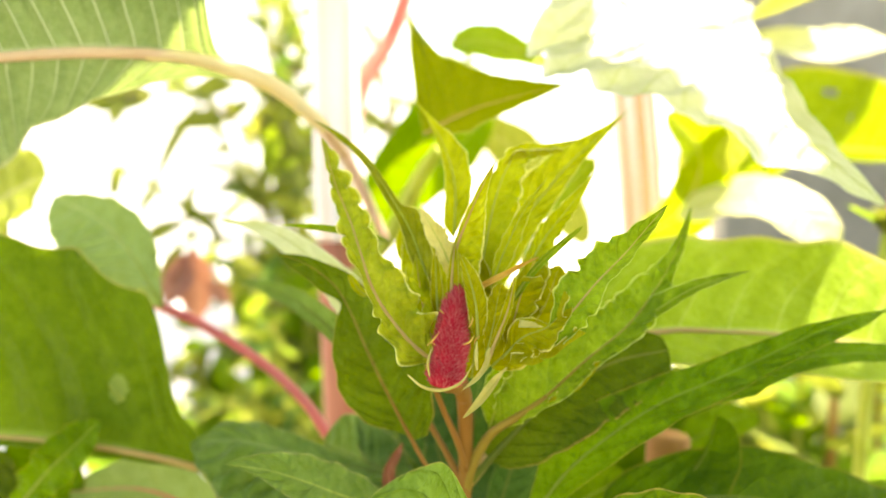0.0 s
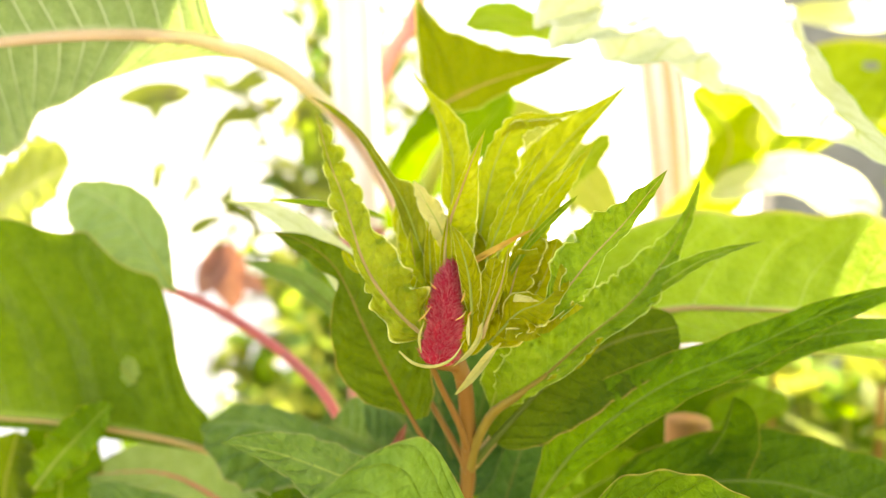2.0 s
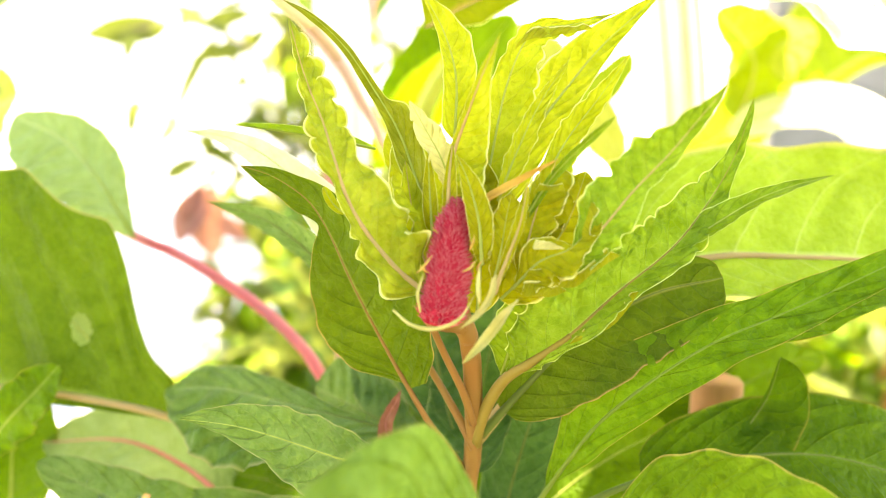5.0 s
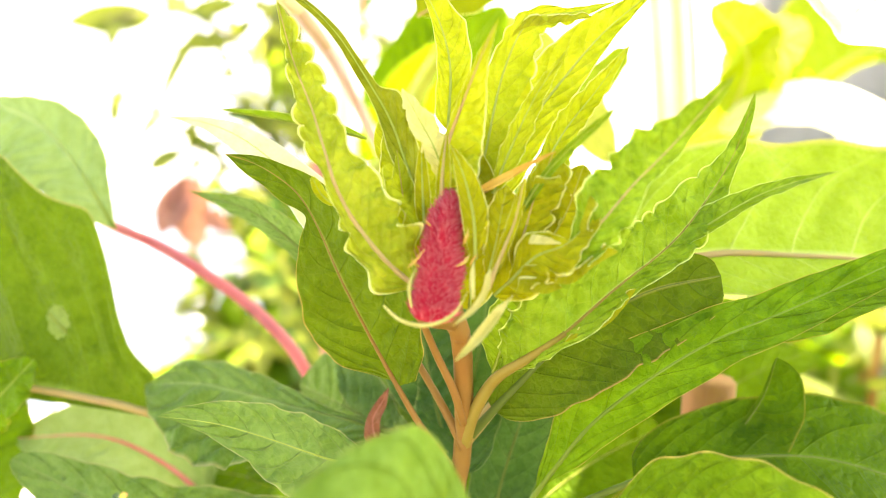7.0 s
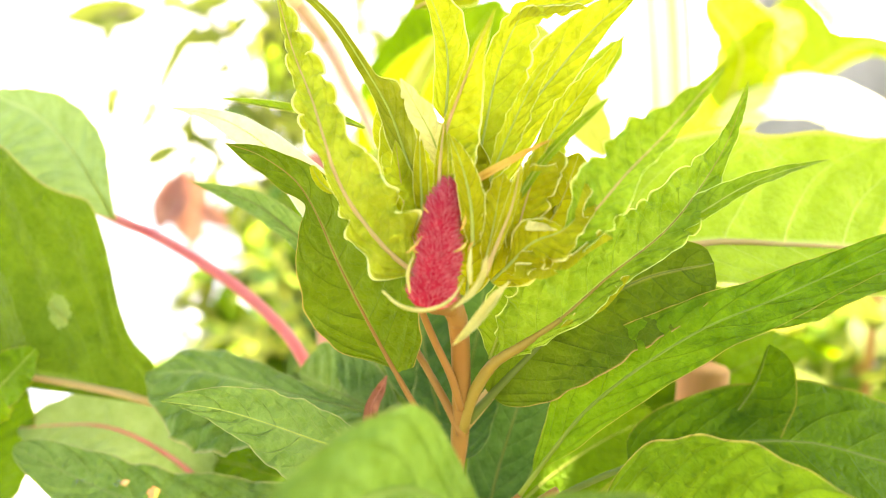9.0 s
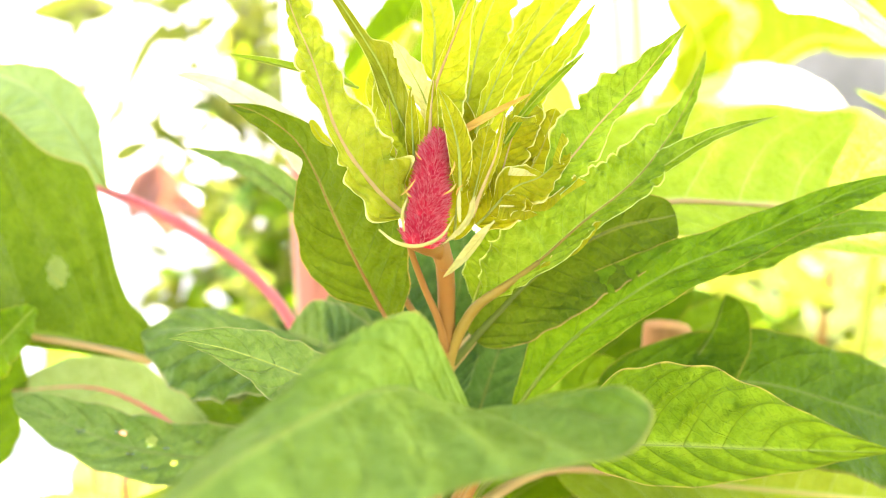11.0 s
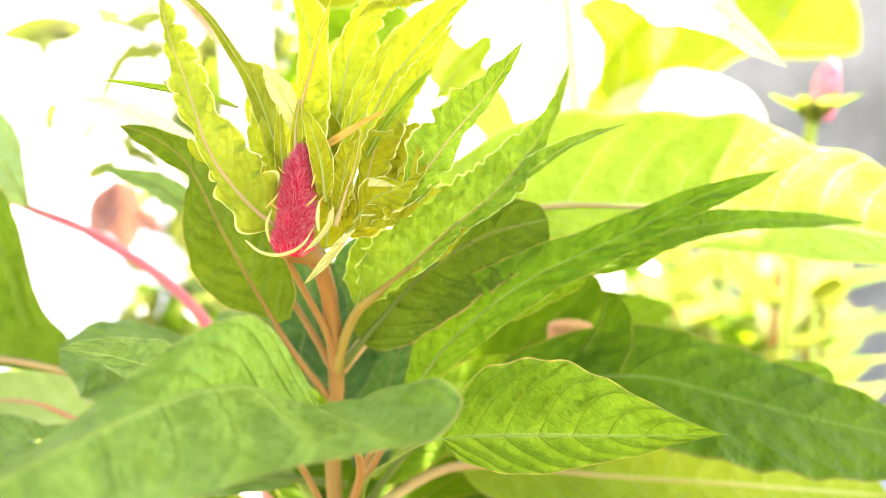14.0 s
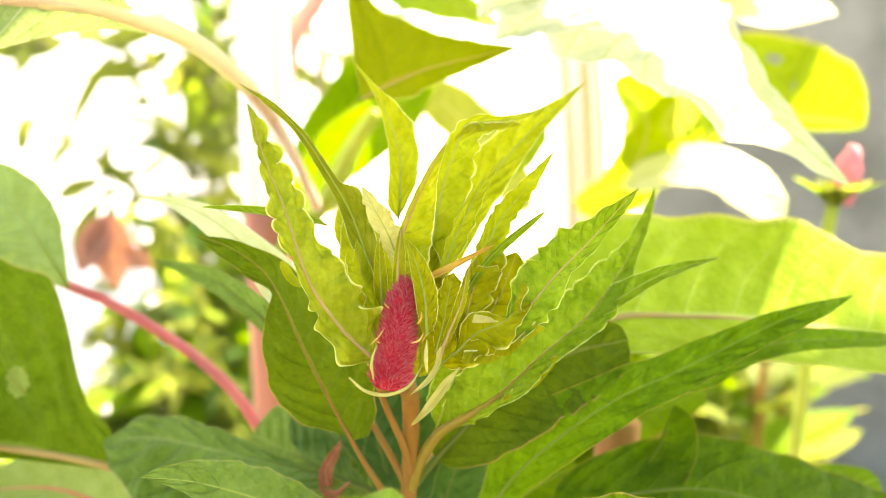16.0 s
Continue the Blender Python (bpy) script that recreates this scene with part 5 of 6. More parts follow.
leaf(main, SHEEN, [(0.0042, 0.157, 0.4399), (-0.0028, 0.155, 0.443), (-0.011, 0.152, 0.4471), (-0.018, 0.149, 0.4511), (-0.0245, 0.146, 0.4544), (-0.0311, 0.142, 0.457)], 0, 0, (0.1, -0.75, 0.75), RIB_GREEN, ruffle=0.05, cup=0.18, pucker=0.16, rib_r=0.00025, nerves=7, crinkle=0.0002, petiole=0.08, prof_l=[(0.0, 0.0), (0.028, 0.00603), (0.22, 0.00716), (0.36, 0.00779), (0.505, 0.00732), (0.62, 0.00473), (0.777, 0.0026), (0.915, 0.00069), (1.0, 0.0)], prof_r=[(0.0, 0.0), (0.05, 0.00237), (0.182, 0.00319), (0.292, 0.00476), (0.453, 0.00532), (0.662, 0.00449), (0.84, 0.00282), (0.94, 0.00142), (1.0, 0.0)])
leaf(main, SHEEN, [(0.007, 0.166, 0.4411), (-0.0054, 0.17, 0.4441), (-0.0185, 0.174, 0.4454), (-0.0297, 0.178, 0.4463), (-0.0411, 0.181, 0.447), (-0.0532, 0.184, 0.445)], 0, 0, (0.1, -0.7, 0.8), RIB_DARK, ruffle=0.06, cup=0.1, pucker=0.22, nerves=7, rib_r=0.0003, petiole=0.1, prof_l=[(0.0, 0.0), (0.295, 0.00835), (0.398, 0.01237), (0.547, 0.01589), (0.725, 0.01551), (0.925, 0.00706), (1.0, 0.0)], prof_r=[(0.0, 0.0), (0.275, 0.00128), (0.415, 0.00282), (0.557, 0.00414), (0.718, 0.00514), (0.865, 0.00504), (1.0, 0.0)])
leaf(main, SHEEN, [(0.0082, 0.166, 0.4411), (-0.0022, 0.174, 0.4414), (-0.012, 0.18, 0.4435), (-0.0227, 0.187, 0.4449)], 0, 0, (0.1, -1, 0.5), RIB_DARK, cup=0.1, pucker=0.12, petiole=0.1, prof_l=[(0.0, 0.0), (0.26, 0.00376), (0.5, 0.00605), (0.873, 0.00365), (1.0, 0.0)], prof_r=[(0.0, 0.0), (0.297, 0.00386), (0.465, 0.00726), (0.688, 0.00918), (0.932, 0.00807), (1.0, 0.00204)])
leaf(main, BLADE, [(0.0214, 0.161, 0.4345), (0.0266, 0.158, 0.4444), (0.0316, 0.157, 0.4519), (0.0397, 0.156, 0.4597), (0.0488, 0.1565, 0.4658), (0.0583, 0.158, 0.4697), (0.068, 0.16, 0.4738), (0.0776, 0.1615, 0.4782), (0.0856, 0.163, 0.4809), (0.0937, 0.1645, 0.4831)], 0, 0, (-0.2, -0.9, 0.5), RIB_MID, ruffle=0.05, waves=7, cup=0.2, nerves=15, rib_r=0.00025, pucker=0.1, nu=150, nv=12, crinkle=0.00045, crinkles=300, label='long quilted green leaf', petiole=0.05, prof_l=[(0.0, 0.0), (0.03, 0.00155), (0.092, 0.00321), (0.152, 0.00507), (0.203, 0.00696), (0.26, 0.00775), (0.362, 0.00606), (0.47, 0.00461), (0.585, 0.00387), (0.705, 0.00305), (0.818, 0.00198), (0.907, 0.00098), (1.0, 0.0)], prof_r=[(0.0, 0.0), (0.05, 0.00097), (0.12, 0.00321), (0.2, 0.00423), (0.338, 0.00488), (0.47, 0.00449), (0.59, 0.004), (0.72, 0.00306), (0.82, 0.00293), (0.925, 0.00202), (1.0, 0.0)])
part('petiole', tube(bmesh.new(), [(0.0125, 0.163, 0.418), (0.0164, 0.162, 0.4285), (0.0214, 0.161, 0.4345)], [0.0008, 0.0007, 0.0004]), STEM, main)
# Olive doubles as a shade tone for this leaf under the bract.
leaf(main, OLIVE, [(0.0125, 0.16, 0.4478), (0.0191, 0.16, 0.4557), (0.0283, 0.16, 0.4654), (0.0394, 0.161, 0.472), (0.0506, 0.1615, 0.4748)], 0.0067, 0.0100, (-0.1, -1, 0.4), RIB_DARK, peak=0.55, sharp=0.45, ruffle=0.04, cup=0.12, petiole=0.12)
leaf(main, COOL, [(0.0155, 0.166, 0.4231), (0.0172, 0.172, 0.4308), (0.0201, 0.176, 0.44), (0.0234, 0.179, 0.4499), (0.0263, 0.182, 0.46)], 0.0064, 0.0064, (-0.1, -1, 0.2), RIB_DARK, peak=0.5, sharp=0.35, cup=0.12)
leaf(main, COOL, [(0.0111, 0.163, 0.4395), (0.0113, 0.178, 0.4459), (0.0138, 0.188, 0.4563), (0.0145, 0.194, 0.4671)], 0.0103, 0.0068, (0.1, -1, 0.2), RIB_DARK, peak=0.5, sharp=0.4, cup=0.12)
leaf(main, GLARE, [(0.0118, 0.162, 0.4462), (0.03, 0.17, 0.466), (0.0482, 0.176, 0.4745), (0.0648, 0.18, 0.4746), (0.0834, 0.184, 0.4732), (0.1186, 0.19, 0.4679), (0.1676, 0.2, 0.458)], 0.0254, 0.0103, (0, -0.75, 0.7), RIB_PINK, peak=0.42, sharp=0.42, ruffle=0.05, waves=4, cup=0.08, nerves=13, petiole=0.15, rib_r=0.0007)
leaf(main, BLADE, [(0.0122, 0.175, 0.422), (0.0093, 0.19, 0.4282), (0.0074, 0.2, 0.4384), (0.0057, 0.205, 0.4529)], 0.0135, 0.0135, (0.1, -1, 0.3), RIB_GREEN, peak=0.5, sharp=0.45, cup=0.12)
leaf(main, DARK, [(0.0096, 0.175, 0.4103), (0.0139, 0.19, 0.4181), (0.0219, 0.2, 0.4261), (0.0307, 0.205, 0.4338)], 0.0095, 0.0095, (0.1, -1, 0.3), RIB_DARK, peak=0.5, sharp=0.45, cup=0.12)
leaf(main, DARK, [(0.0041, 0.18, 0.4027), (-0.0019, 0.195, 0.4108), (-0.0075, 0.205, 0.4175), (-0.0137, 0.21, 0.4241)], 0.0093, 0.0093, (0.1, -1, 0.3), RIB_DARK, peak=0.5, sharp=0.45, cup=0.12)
leaf(main, SKYLIT, [(0.0145, 0.16, 0.415), (0.0176, 0.15, 0.4298), (0.0237, 0.144, 0.4368), (0.0296, 0.139, 0.442), (0.0416, 0.135, 0.4444), (0.0568, 0.1295, 0.4466), (0.0712, 0.1228, 0.4497)], 0.0126, 0.0061, (0, -0.85, 0.75), RIB_MID, peak=0.3, sharp=0.62, ruffle=0.04, waves=3, cup=0.12, nerves=7, petiole=0.48, rib_r=0.0003, pucker=0.2, nu=110, nv=12)
folded_leaf(main, SOFT, [(0.0119, 0.159, 0.4104), (0.0146, 0.153, 0.4235), (0.0172, 0.144, 0.4348), (0.0175, 0.132, 0.4451)],
    [(0.0166, 0.1214, 0.4515), (0.0121, 0.117, 0.4567), (0.0071, 0.112, 0.4611), (0.0018, 0.104, 0.4628), (-0.006, 0.092, 0.4618), (-0.0106, 0.08, 0.461), (-0.0107, 0.068, 0.4628)],
    [(0.0165, 0.1214, 0.4516), (0.0119, 0.119, 0.4627), (0.0093, 0.114, 0.469), (0.0068, 0.111, 0.4702), (0.001, 0.108, 0.4681), (-0.0066, 0.1, 0.4629), (-0.0107, 0.092, 0.4606), (-0.0125, 0.083, 0.4597), (-0.0107, 0.068, 0.4628)],
    [(0.0168, 0.1214, 0.4515), (0.0192, 0.1195, 0.4554), (0.0233, 0.1165, 0.4588), (0.0287, 0.112, 0.4617), (0.0316, 0.1085, 0.4631), (0.0341, 0.106, 0.4611), (0.0308, 0.102, 0.4586), (0.0222, 0.098, 0.4582), (0.0135, 0.094, 0.4583), (0.0054, 0.088, 0.4577), (-0.0022, 0.082, 0.4581), (-0.0085, 0.076, 0.4587), (-0.0107, 0.068, 0.4628)], RIB_MID)
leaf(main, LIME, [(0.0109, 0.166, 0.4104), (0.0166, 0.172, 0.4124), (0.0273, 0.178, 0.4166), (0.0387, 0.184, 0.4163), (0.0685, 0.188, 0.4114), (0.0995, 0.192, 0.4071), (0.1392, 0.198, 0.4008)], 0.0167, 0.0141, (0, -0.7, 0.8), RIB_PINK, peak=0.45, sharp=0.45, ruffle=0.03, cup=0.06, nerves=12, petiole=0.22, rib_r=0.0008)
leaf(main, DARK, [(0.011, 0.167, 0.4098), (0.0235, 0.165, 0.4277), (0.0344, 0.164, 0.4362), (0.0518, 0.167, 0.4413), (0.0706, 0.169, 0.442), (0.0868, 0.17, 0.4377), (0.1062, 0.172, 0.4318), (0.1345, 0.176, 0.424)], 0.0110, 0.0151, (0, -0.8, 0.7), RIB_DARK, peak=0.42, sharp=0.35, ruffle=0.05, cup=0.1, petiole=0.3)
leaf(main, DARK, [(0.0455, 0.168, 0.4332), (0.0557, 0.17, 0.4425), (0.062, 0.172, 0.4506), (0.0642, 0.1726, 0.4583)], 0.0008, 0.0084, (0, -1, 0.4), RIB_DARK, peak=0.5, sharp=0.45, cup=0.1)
leaf(main, BLADE, [(0.057, 0.172, 0.4254), (0.074, 0.176, 0.4298), (0.0919, 0.18, 0.4333), (0.116, 0.184, 0.4371)], 0.0072, 0.0072, (0, -0.7, 0.8), RIB_GREEN, peak=0.5, sharp=0.4, cup=0.1)
leaf(main, BLADE, [(0.0403, 0.162, 0.4566), (0.0488, 0.163, 0.4603), (0.0578, 0.164, 0.4653), (0.0661, 0.166, 0.4689), (0.0761, 0.168, 0.4715), (0.0882, 0.17, 0.4727), (0.1034, 0.172, 0.4725), (0.1154, 0.174, 0.4716)], 0, 0, (0, -0.8, 0.6), RIB_MID, ruffle=0.05, cup=0.1, pucker=0.14, rib_r=0.0003, petiole=0.2, prof_l=[(0.0, 0.0), (0.098, 0.00295), (0.223, 0.00381), (0.393, 0.00327), (0.547, 0.00268), (0.815, 0.00161), (1.0, 0.0)], prof_r=[(0.0, 0.0), (0.052, 0.00168), (0.105, 0.00396), (0.212, 0.00506), (0.347, 0.00343), (0.52, 0.0023), (0.797, 0.0017), (1.0, 0.0)])
leaf(main, BLADE, [(0.0161, 0.172, 0.4194), (0.0267, 0.182, 0.4258), (0.0381, 0.188, 0.4317), (0.0499, 0.193, 0.4359)], 0.0079, 0.0079, (0, -0.9, 0.4), RIB_GREEN, peak=0.5, sharp=0.4, cup=0.1)
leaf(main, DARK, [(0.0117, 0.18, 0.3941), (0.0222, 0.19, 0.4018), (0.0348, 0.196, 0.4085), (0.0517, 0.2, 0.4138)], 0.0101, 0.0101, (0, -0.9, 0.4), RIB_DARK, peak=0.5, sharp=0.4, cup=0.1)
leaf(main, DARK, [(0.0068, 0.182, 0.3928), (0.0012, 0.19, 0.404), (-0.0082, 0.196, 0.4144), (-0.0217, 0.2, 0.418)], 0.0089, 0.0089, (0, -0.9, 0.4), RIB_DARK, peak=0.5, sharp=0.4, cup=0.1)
wet_leaf = leaf(main, SHEEN, [(0.0112, 0.168, 0.4198), (-0.0088, 0.165, 0.424), (-0.0313, 0.168, 0.4243), (-0.051, 0.168, 0.4268), (-0.0743, 0.172, 0.4342)], 0.0065, 0.0071, (0, -0.7, 0.8), RIB_DARK, peak=0.5, sharp=0.5, ruffle=0.08, cup=0.1, petiole=0.12, holes=((0.62, 0.35, 0.0011), (0.7, 0.3, 0.0008), (0.55, 0.62, 0.0006)), pucker=0.12, nu=140, nv=30)
drops_on(wet_leaf, [(0.5, 0.3, 0.0006), (0.58, 0.42, 0.0004), (0.66, 0.62, 0.0007), (0.72, 0.36, 0.0005), (0.45, 0.68, 0.0004), (0.8, 0.55, 0.0006), (0.62, 0.75, 0.0005), (0.86, 0.4, 0.0004)], 61, 'water drops on the lower leaves')
leaf(main, BLADE, [(0.0075, 0.162, 0.4158), (-0.0005, 0.172, 0.4198), (-0.0101, 0.18, 0.4198), (-0.0292, 0.186, 0.4083), (-0.0478, 0.19, 0.3969)], 0.0075, 0.0075, (0, -0.6, 0.8), RIB_GREEN, peak=0.5, sharp=0.5, cup=0.1, petiole=0.2)
leaf(main, LIME, [(0.0096, 0.168, 0.4023), (-0.0056, 0.172, 0.4069), (-0.0232, 0.176, 0.4086), (-0.0441, 0.18, 0.4068), (-0.0616, 0.184, 0.402)], 0.0062, 0.0062, (0, -0.8, 0.6), RIB_GREEN, peak=0.5, sharp=0.45, cup=0.1)
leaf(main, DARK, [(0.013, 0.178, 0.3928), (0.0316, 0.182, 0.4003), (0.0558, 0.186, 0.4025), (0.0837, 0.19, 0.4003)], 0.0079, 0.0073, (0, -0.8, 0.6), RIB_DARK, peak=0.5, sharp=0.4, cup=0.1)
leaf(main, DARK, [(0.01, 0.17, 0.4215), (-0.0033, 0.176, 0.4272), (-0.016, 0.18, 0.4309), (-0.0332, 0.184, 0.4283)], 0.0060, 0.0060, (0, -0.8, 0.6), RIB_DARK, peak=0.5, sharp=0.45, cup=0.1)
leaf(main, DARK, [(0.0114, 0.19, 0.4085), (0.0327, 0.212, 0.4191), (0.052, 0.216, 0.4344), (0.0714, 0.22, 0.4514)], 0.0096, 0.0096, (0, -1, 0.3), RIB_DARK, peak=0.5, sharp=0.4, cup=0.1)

leaf(main, COOL, [(0.0074, 0.17, 0.4423), (0.0042, 0.178, 0.4507), (0.0016, 0.186, 0.4599), (0.0004, 0.19, 0.4673)], 0, 0, (0.1, -1, 0.2), RIB_DARK, cup=0.1, prof_l=[(0.0, 0.0), (0.237, 0.00652), (0.502, 0.00941), (0.78, 0.00759), (0.978, 0.00403), (1.0, 0.0)], prof_r=[(0.0, 0.0), (0.158, 0.00627), (0.458, 0.00796), (0.745, 0.00676), (0.97, 0.00354), (1.0, 0.0)])
leaf(main, DARK, [(0.0384, 0.2186, 0.4172), (0.0481, 0.2237, 0.4255), (0.0637, 0.2287, 0.4357), (0.0844, 0.235, 0.443)], 0, 0, (0, -0.9, 0.4), RIB_DARK, cup=0.1, ruffle=0.04, prof_l=[(0.0, 0.0), (0.142, 0.00755), (0.36, 0.00753), (0.635, 0.00689), (0.868, 0.00484), (1.0, 0.0)], prof_r=[(0.0, 0.0), (0.117, 0.00683), (0.365, 0.00708), (0.695, 0.00746), (0.963, 0.00391), (1.0, 0.0)])
leaf(main, BLADE, [(0.0359, 0.172, 0.4547), (0.0443, 0.175, 0.4593), (0.055, 0.178, 0.4631), (0.065, 0.181, 0.4647)], 0, 0, (0, -1, 0.3), RIB_DARK, cup=0.1, ruffle=0.04, prof_l=[(0.0, 0.0), (0.092, 0.00429), (0.398, 0.0057), (0.772, 0.00302), (1.0, 0.0)], prof_r=[(0.0, 0.00541), (0.338, 0.00736), (0.757, 0.00624), (1.0, 0.0)])
leaf(main, BLADE, [(0.0563, 0.2131, 0.4251), (0.0733, 0.2188, 0.4369), (0.091, 0.2244, 0.4434)], 0, 0, (0, -0.9, 0.5), RIB_MID, cup=0.1, ruffle=0.04, prof_l=[(0.0, 0.0), (0.12, 0.00551), (0.535, 0.00581), (0.853, 0.00494), (1.0, 0.0)], prof_r=[(0.0, 0.0), (0.273, 0.00495), (0.657, 0.0053), (0.983, 0.0039), (1.0, 0.0)])
leaf(main, SHEEN, [(0.0029, 0.172, 0.4385), (-0.004, 0.178, 0.4425), (-0.0087, 0.184, 0.4483), (-0.0109, 0.19, 0.4546)], 0, 0, (0.1, -1, 0.3), RIB_DARK, cup=0.1, pucker=0.1, prof_l=[(0.0, 0.0), (0.362, 0.0045), (0.665, 0.00572), (0.92, 0.00429), (1.0, 0.0)], prof_r=[(0.0, 0.0), (0.145, 0.00624), (0.507, 0.00832), (0.915, 0.00512), (1.0, 0.0)])
leaf(main, DARK, [(-0.0227, 0.196, 0.4177), (-0.0353, 0.2, 0.4172), (-0.0472, 0.204, 0.4168), (-0.061, 0.208, 0.4171)], 0, 0, (0, -0.8, 0.6), RIB_DARK, cup=0.1, prof_l=[(0.0, 0.0), (0.1, 0.0054), (0.385, 0.00599), (0.782, 0.00495), (1.0, 0.0)], prof_r=[(0.0, 0.0), (0.225, 0.00501), (0.537, 0.00522), (0.88, 0.00362), (1.0, 0.0)])
leaf(main, RUSTY, [(-0.0003, 0.168, 0.4437), (-0.0035, 0.168, 0.4415), (-0.0049, 0.168, 0.4459), (-0.0029, 0.167, 0.4503), (-0.0017, 0.166, 0.4531)], 0, 0, (0.1, -1, 0.2), BROWN_STEM, cup=0.5, nu=30, nv=5, rib_r=0.0003, label='brown withered little leaf', prof_l=[(0.0, 0.0), (0.362, 0.00216), (0.568, 0.00115), (0.843, 0.00111), (1.0, 0.0)], prof_r=[(0.0, 0.0), (0.115, 0.00023), (0.525, 0.0017), (0.825, 0.00099), (1.0, 0.0)])

# flower spike: lumpy body set with short florets, cream bracts under it
def flower_spike(parent, foot, tip, width, seed=3):
    rnd = random.Random(seed)
    a, b = Vector(foot), Vector(tip)
    axis = (b - a).normalized()
    side = axis.cross(Vector((0, -1, 0))).normalized()
    ahead = axis.cross(side)
    length = (b - a).length

    def surface(s, g):
        w = width * (0.72 + 0.28 * math.cos(2.6 * (s - 0.15))) * min(1, (1.0 - s) * 4.5 + 0.05) ** 0.7 * min(1, 0.7 + s * 4) * (1 + 0.06 * math.sin(s * 16))
        bend = side * width * 0.16 * math.sin(s * 5.0 + 0.6)
        lump = 1 + 0.10 * noise.noise(Vector((math.cos(g) * 2, math.sin(g) * 2, s * 7)))
        return a + axis * length * s + bend + (side * math.cos(g) + ahead * math.sin(g) * 0.8) * w * lump

    bm = bmesh.new()
    rows = [[bm.verts.new(surface(i / 30, 6.2832 * j / 24)) for j in range(24)] for i in range(31)]
    for p, q in zip(rows, rows[1:]):
        for j in range(24):
            bm.faces.new((p[j], p[(j + 1) % 24], q[(j + 1) % 24], q[j]))
    bm.faces.new(rows[-1])
    body = part("flower_spike", bm, CRIMSON, parent, "crimson velvety flower spike")
    verts, faces = [], []
    for _ in range(5200):
        s, g = rnd.random() ** 0.9, rnd.uniform(0, 6.2832)
        p = surface(s, g)
        out = (p - (a + axis * length * s)).normalized()
        d = (out * 1.0 + axis * rnd.uniform(0.3, 1.2) + side * rnd.uniform(-0.45, 0.45) + ahead * rnd.uniform(-0.4, 0.4)).normalized()
        ln = rnd.uniform(0.0006, 0.0014)
        w = d.cross(Vector((rnd.uniform(-1, 1), rnd.uniform(-1, 1), rnd.uniform(-1, 1)))).normalized() * rnd.uniform(0.00007, 0.00012)
        u = d.cross(w)
        k = len(verts)
        verts += [p + w, p - w * 0.5 + u * 0.8, p - w * 0.5 - u * 0.8, p + d * ln]
        faces += [(k, k + 1, k + 3), (k + 1, k + 2, k + 3), (k + 2, k, k + 3)]
    bm = bmesh.new()
    vs = [bm.verts.new(v) for v in verts]
    for f in faces:
        bm.faces.new([vs[i] for i in f])
    hair = part("floret", bm, FLORET, body)
    hair["kind"] = "stuff"
    return body


def crescent(parent, points, radius, material, label=""):
    """A thin boat-shaped bract along a bent line."""
    bm = tube(bmesh.new(), points, [radius * 0.5, radius, radius * 0.9, radius * 0.15], 8, 18, wobble=0.15)
    return part("bract", bm, material, parent, label)


part("receptacle", tube(bmesh.new(), [(0.0111, 0.15, 0.4675), (0.01, 0.1475, 0.4707), (0.0068, 0.1412, 0.4734)], [0.0014, 0.0016, 0.0019, 0.0018], 12, 12, wobble=0.1), STEM, main)
spike = flower_spike(main, (0.0071, 0.141, 0.4723), (0.0104, 0.1435, 0.489), 0.00265)
crescent(spike, [(0.0018, 0.137, 0.4753), (0.0043, 0.1355, 0.4738), (0.0075, 0.135, 0.4734), (0.0107, 0.135, 0.4748), (0.0126, 0.136, 0.4777)], 0.0003, CREAM, "cream crescent-shaped bract")
leaf(spike, CREAM_BRACT, [(0.0153, 0.137, 0.4802), (0.015, 0.136, 0.4781), (0.0135, 0.1345, 0.476), (0.0108, 0.134, 0.4737)], 0, 0, (0, -1, 0.3), CREAM, cup=0.7, nu=40, nv=6, rib_r=0.0002, crinkle=0.0001, name="bract", prof_l=[(0.0, 0.0), (0.168, 0.0003), (0.453, 0.00054), (0.708, 0.00052), (1.0, 0.0)], prof_r=[(0.0, 0.0), (0.1, 0.00082), (0.343, 0.00068), (0.718, 0.00046), (1.0, 0.0)])
leaf(spike, CREAM_BRACT, [(0.0182, 0.138, 0.4767), (0.0159, 0.1365, 0.474), (0.0137, 0.135, 0.4716), (0.0111, 0.1335, 0.4693)], 0, 0, (0, -1, 0.3), CREAM, cup=0.7, nu=40, nv=6, rib_r=0.0002, crinkle=0.0001, name="bract", label="cream boat-shaped bract", prof_l=[(0.0, 0.0), (0.367, 0.00073), (0.67, 0.0008), (0.96, 0.00036), (1.0, 0.0)], prof_r=[(0.0, 0.0), (0.258, 0.00116), (0.632, 0.00102), (0.963, 0.00023), (1.0, 0.0)])
crescent(spike, [(0.0133, 0.135, 0.4769), (0.0131, 0.1355, 0.4789), (0.0132, 0.137, 0.4813)], 0.0003, CREAM)
crescent(spike, [(0.0054, 0.137, 0.4751), (0.0051, 0.137, 0.4777), (0.0058, 0.138, 0.48)], 0.00027, CREAM)
crescent(spike, [(0.0048, 0.138, 0.4801), (0.0058, 0.138, 0.481), (0.0069, 0.139, 0.4824)], 0.00016, ORANGE, "orange scale")
crescent(spike, [(0.011, 0.138, 0.4804), (0.0121, 0.137, 0.4812), (0.0127, 0.138, 0.482)], 0.00016, ORANGE, "orange scale")
crescent(spike, [(0.0118, 0.139, 0.4831), (0.0123, 0.138, 0.4842), (0.0124, 0.139, 0.4851)], 0.00016, ORANGE, "orange scale")
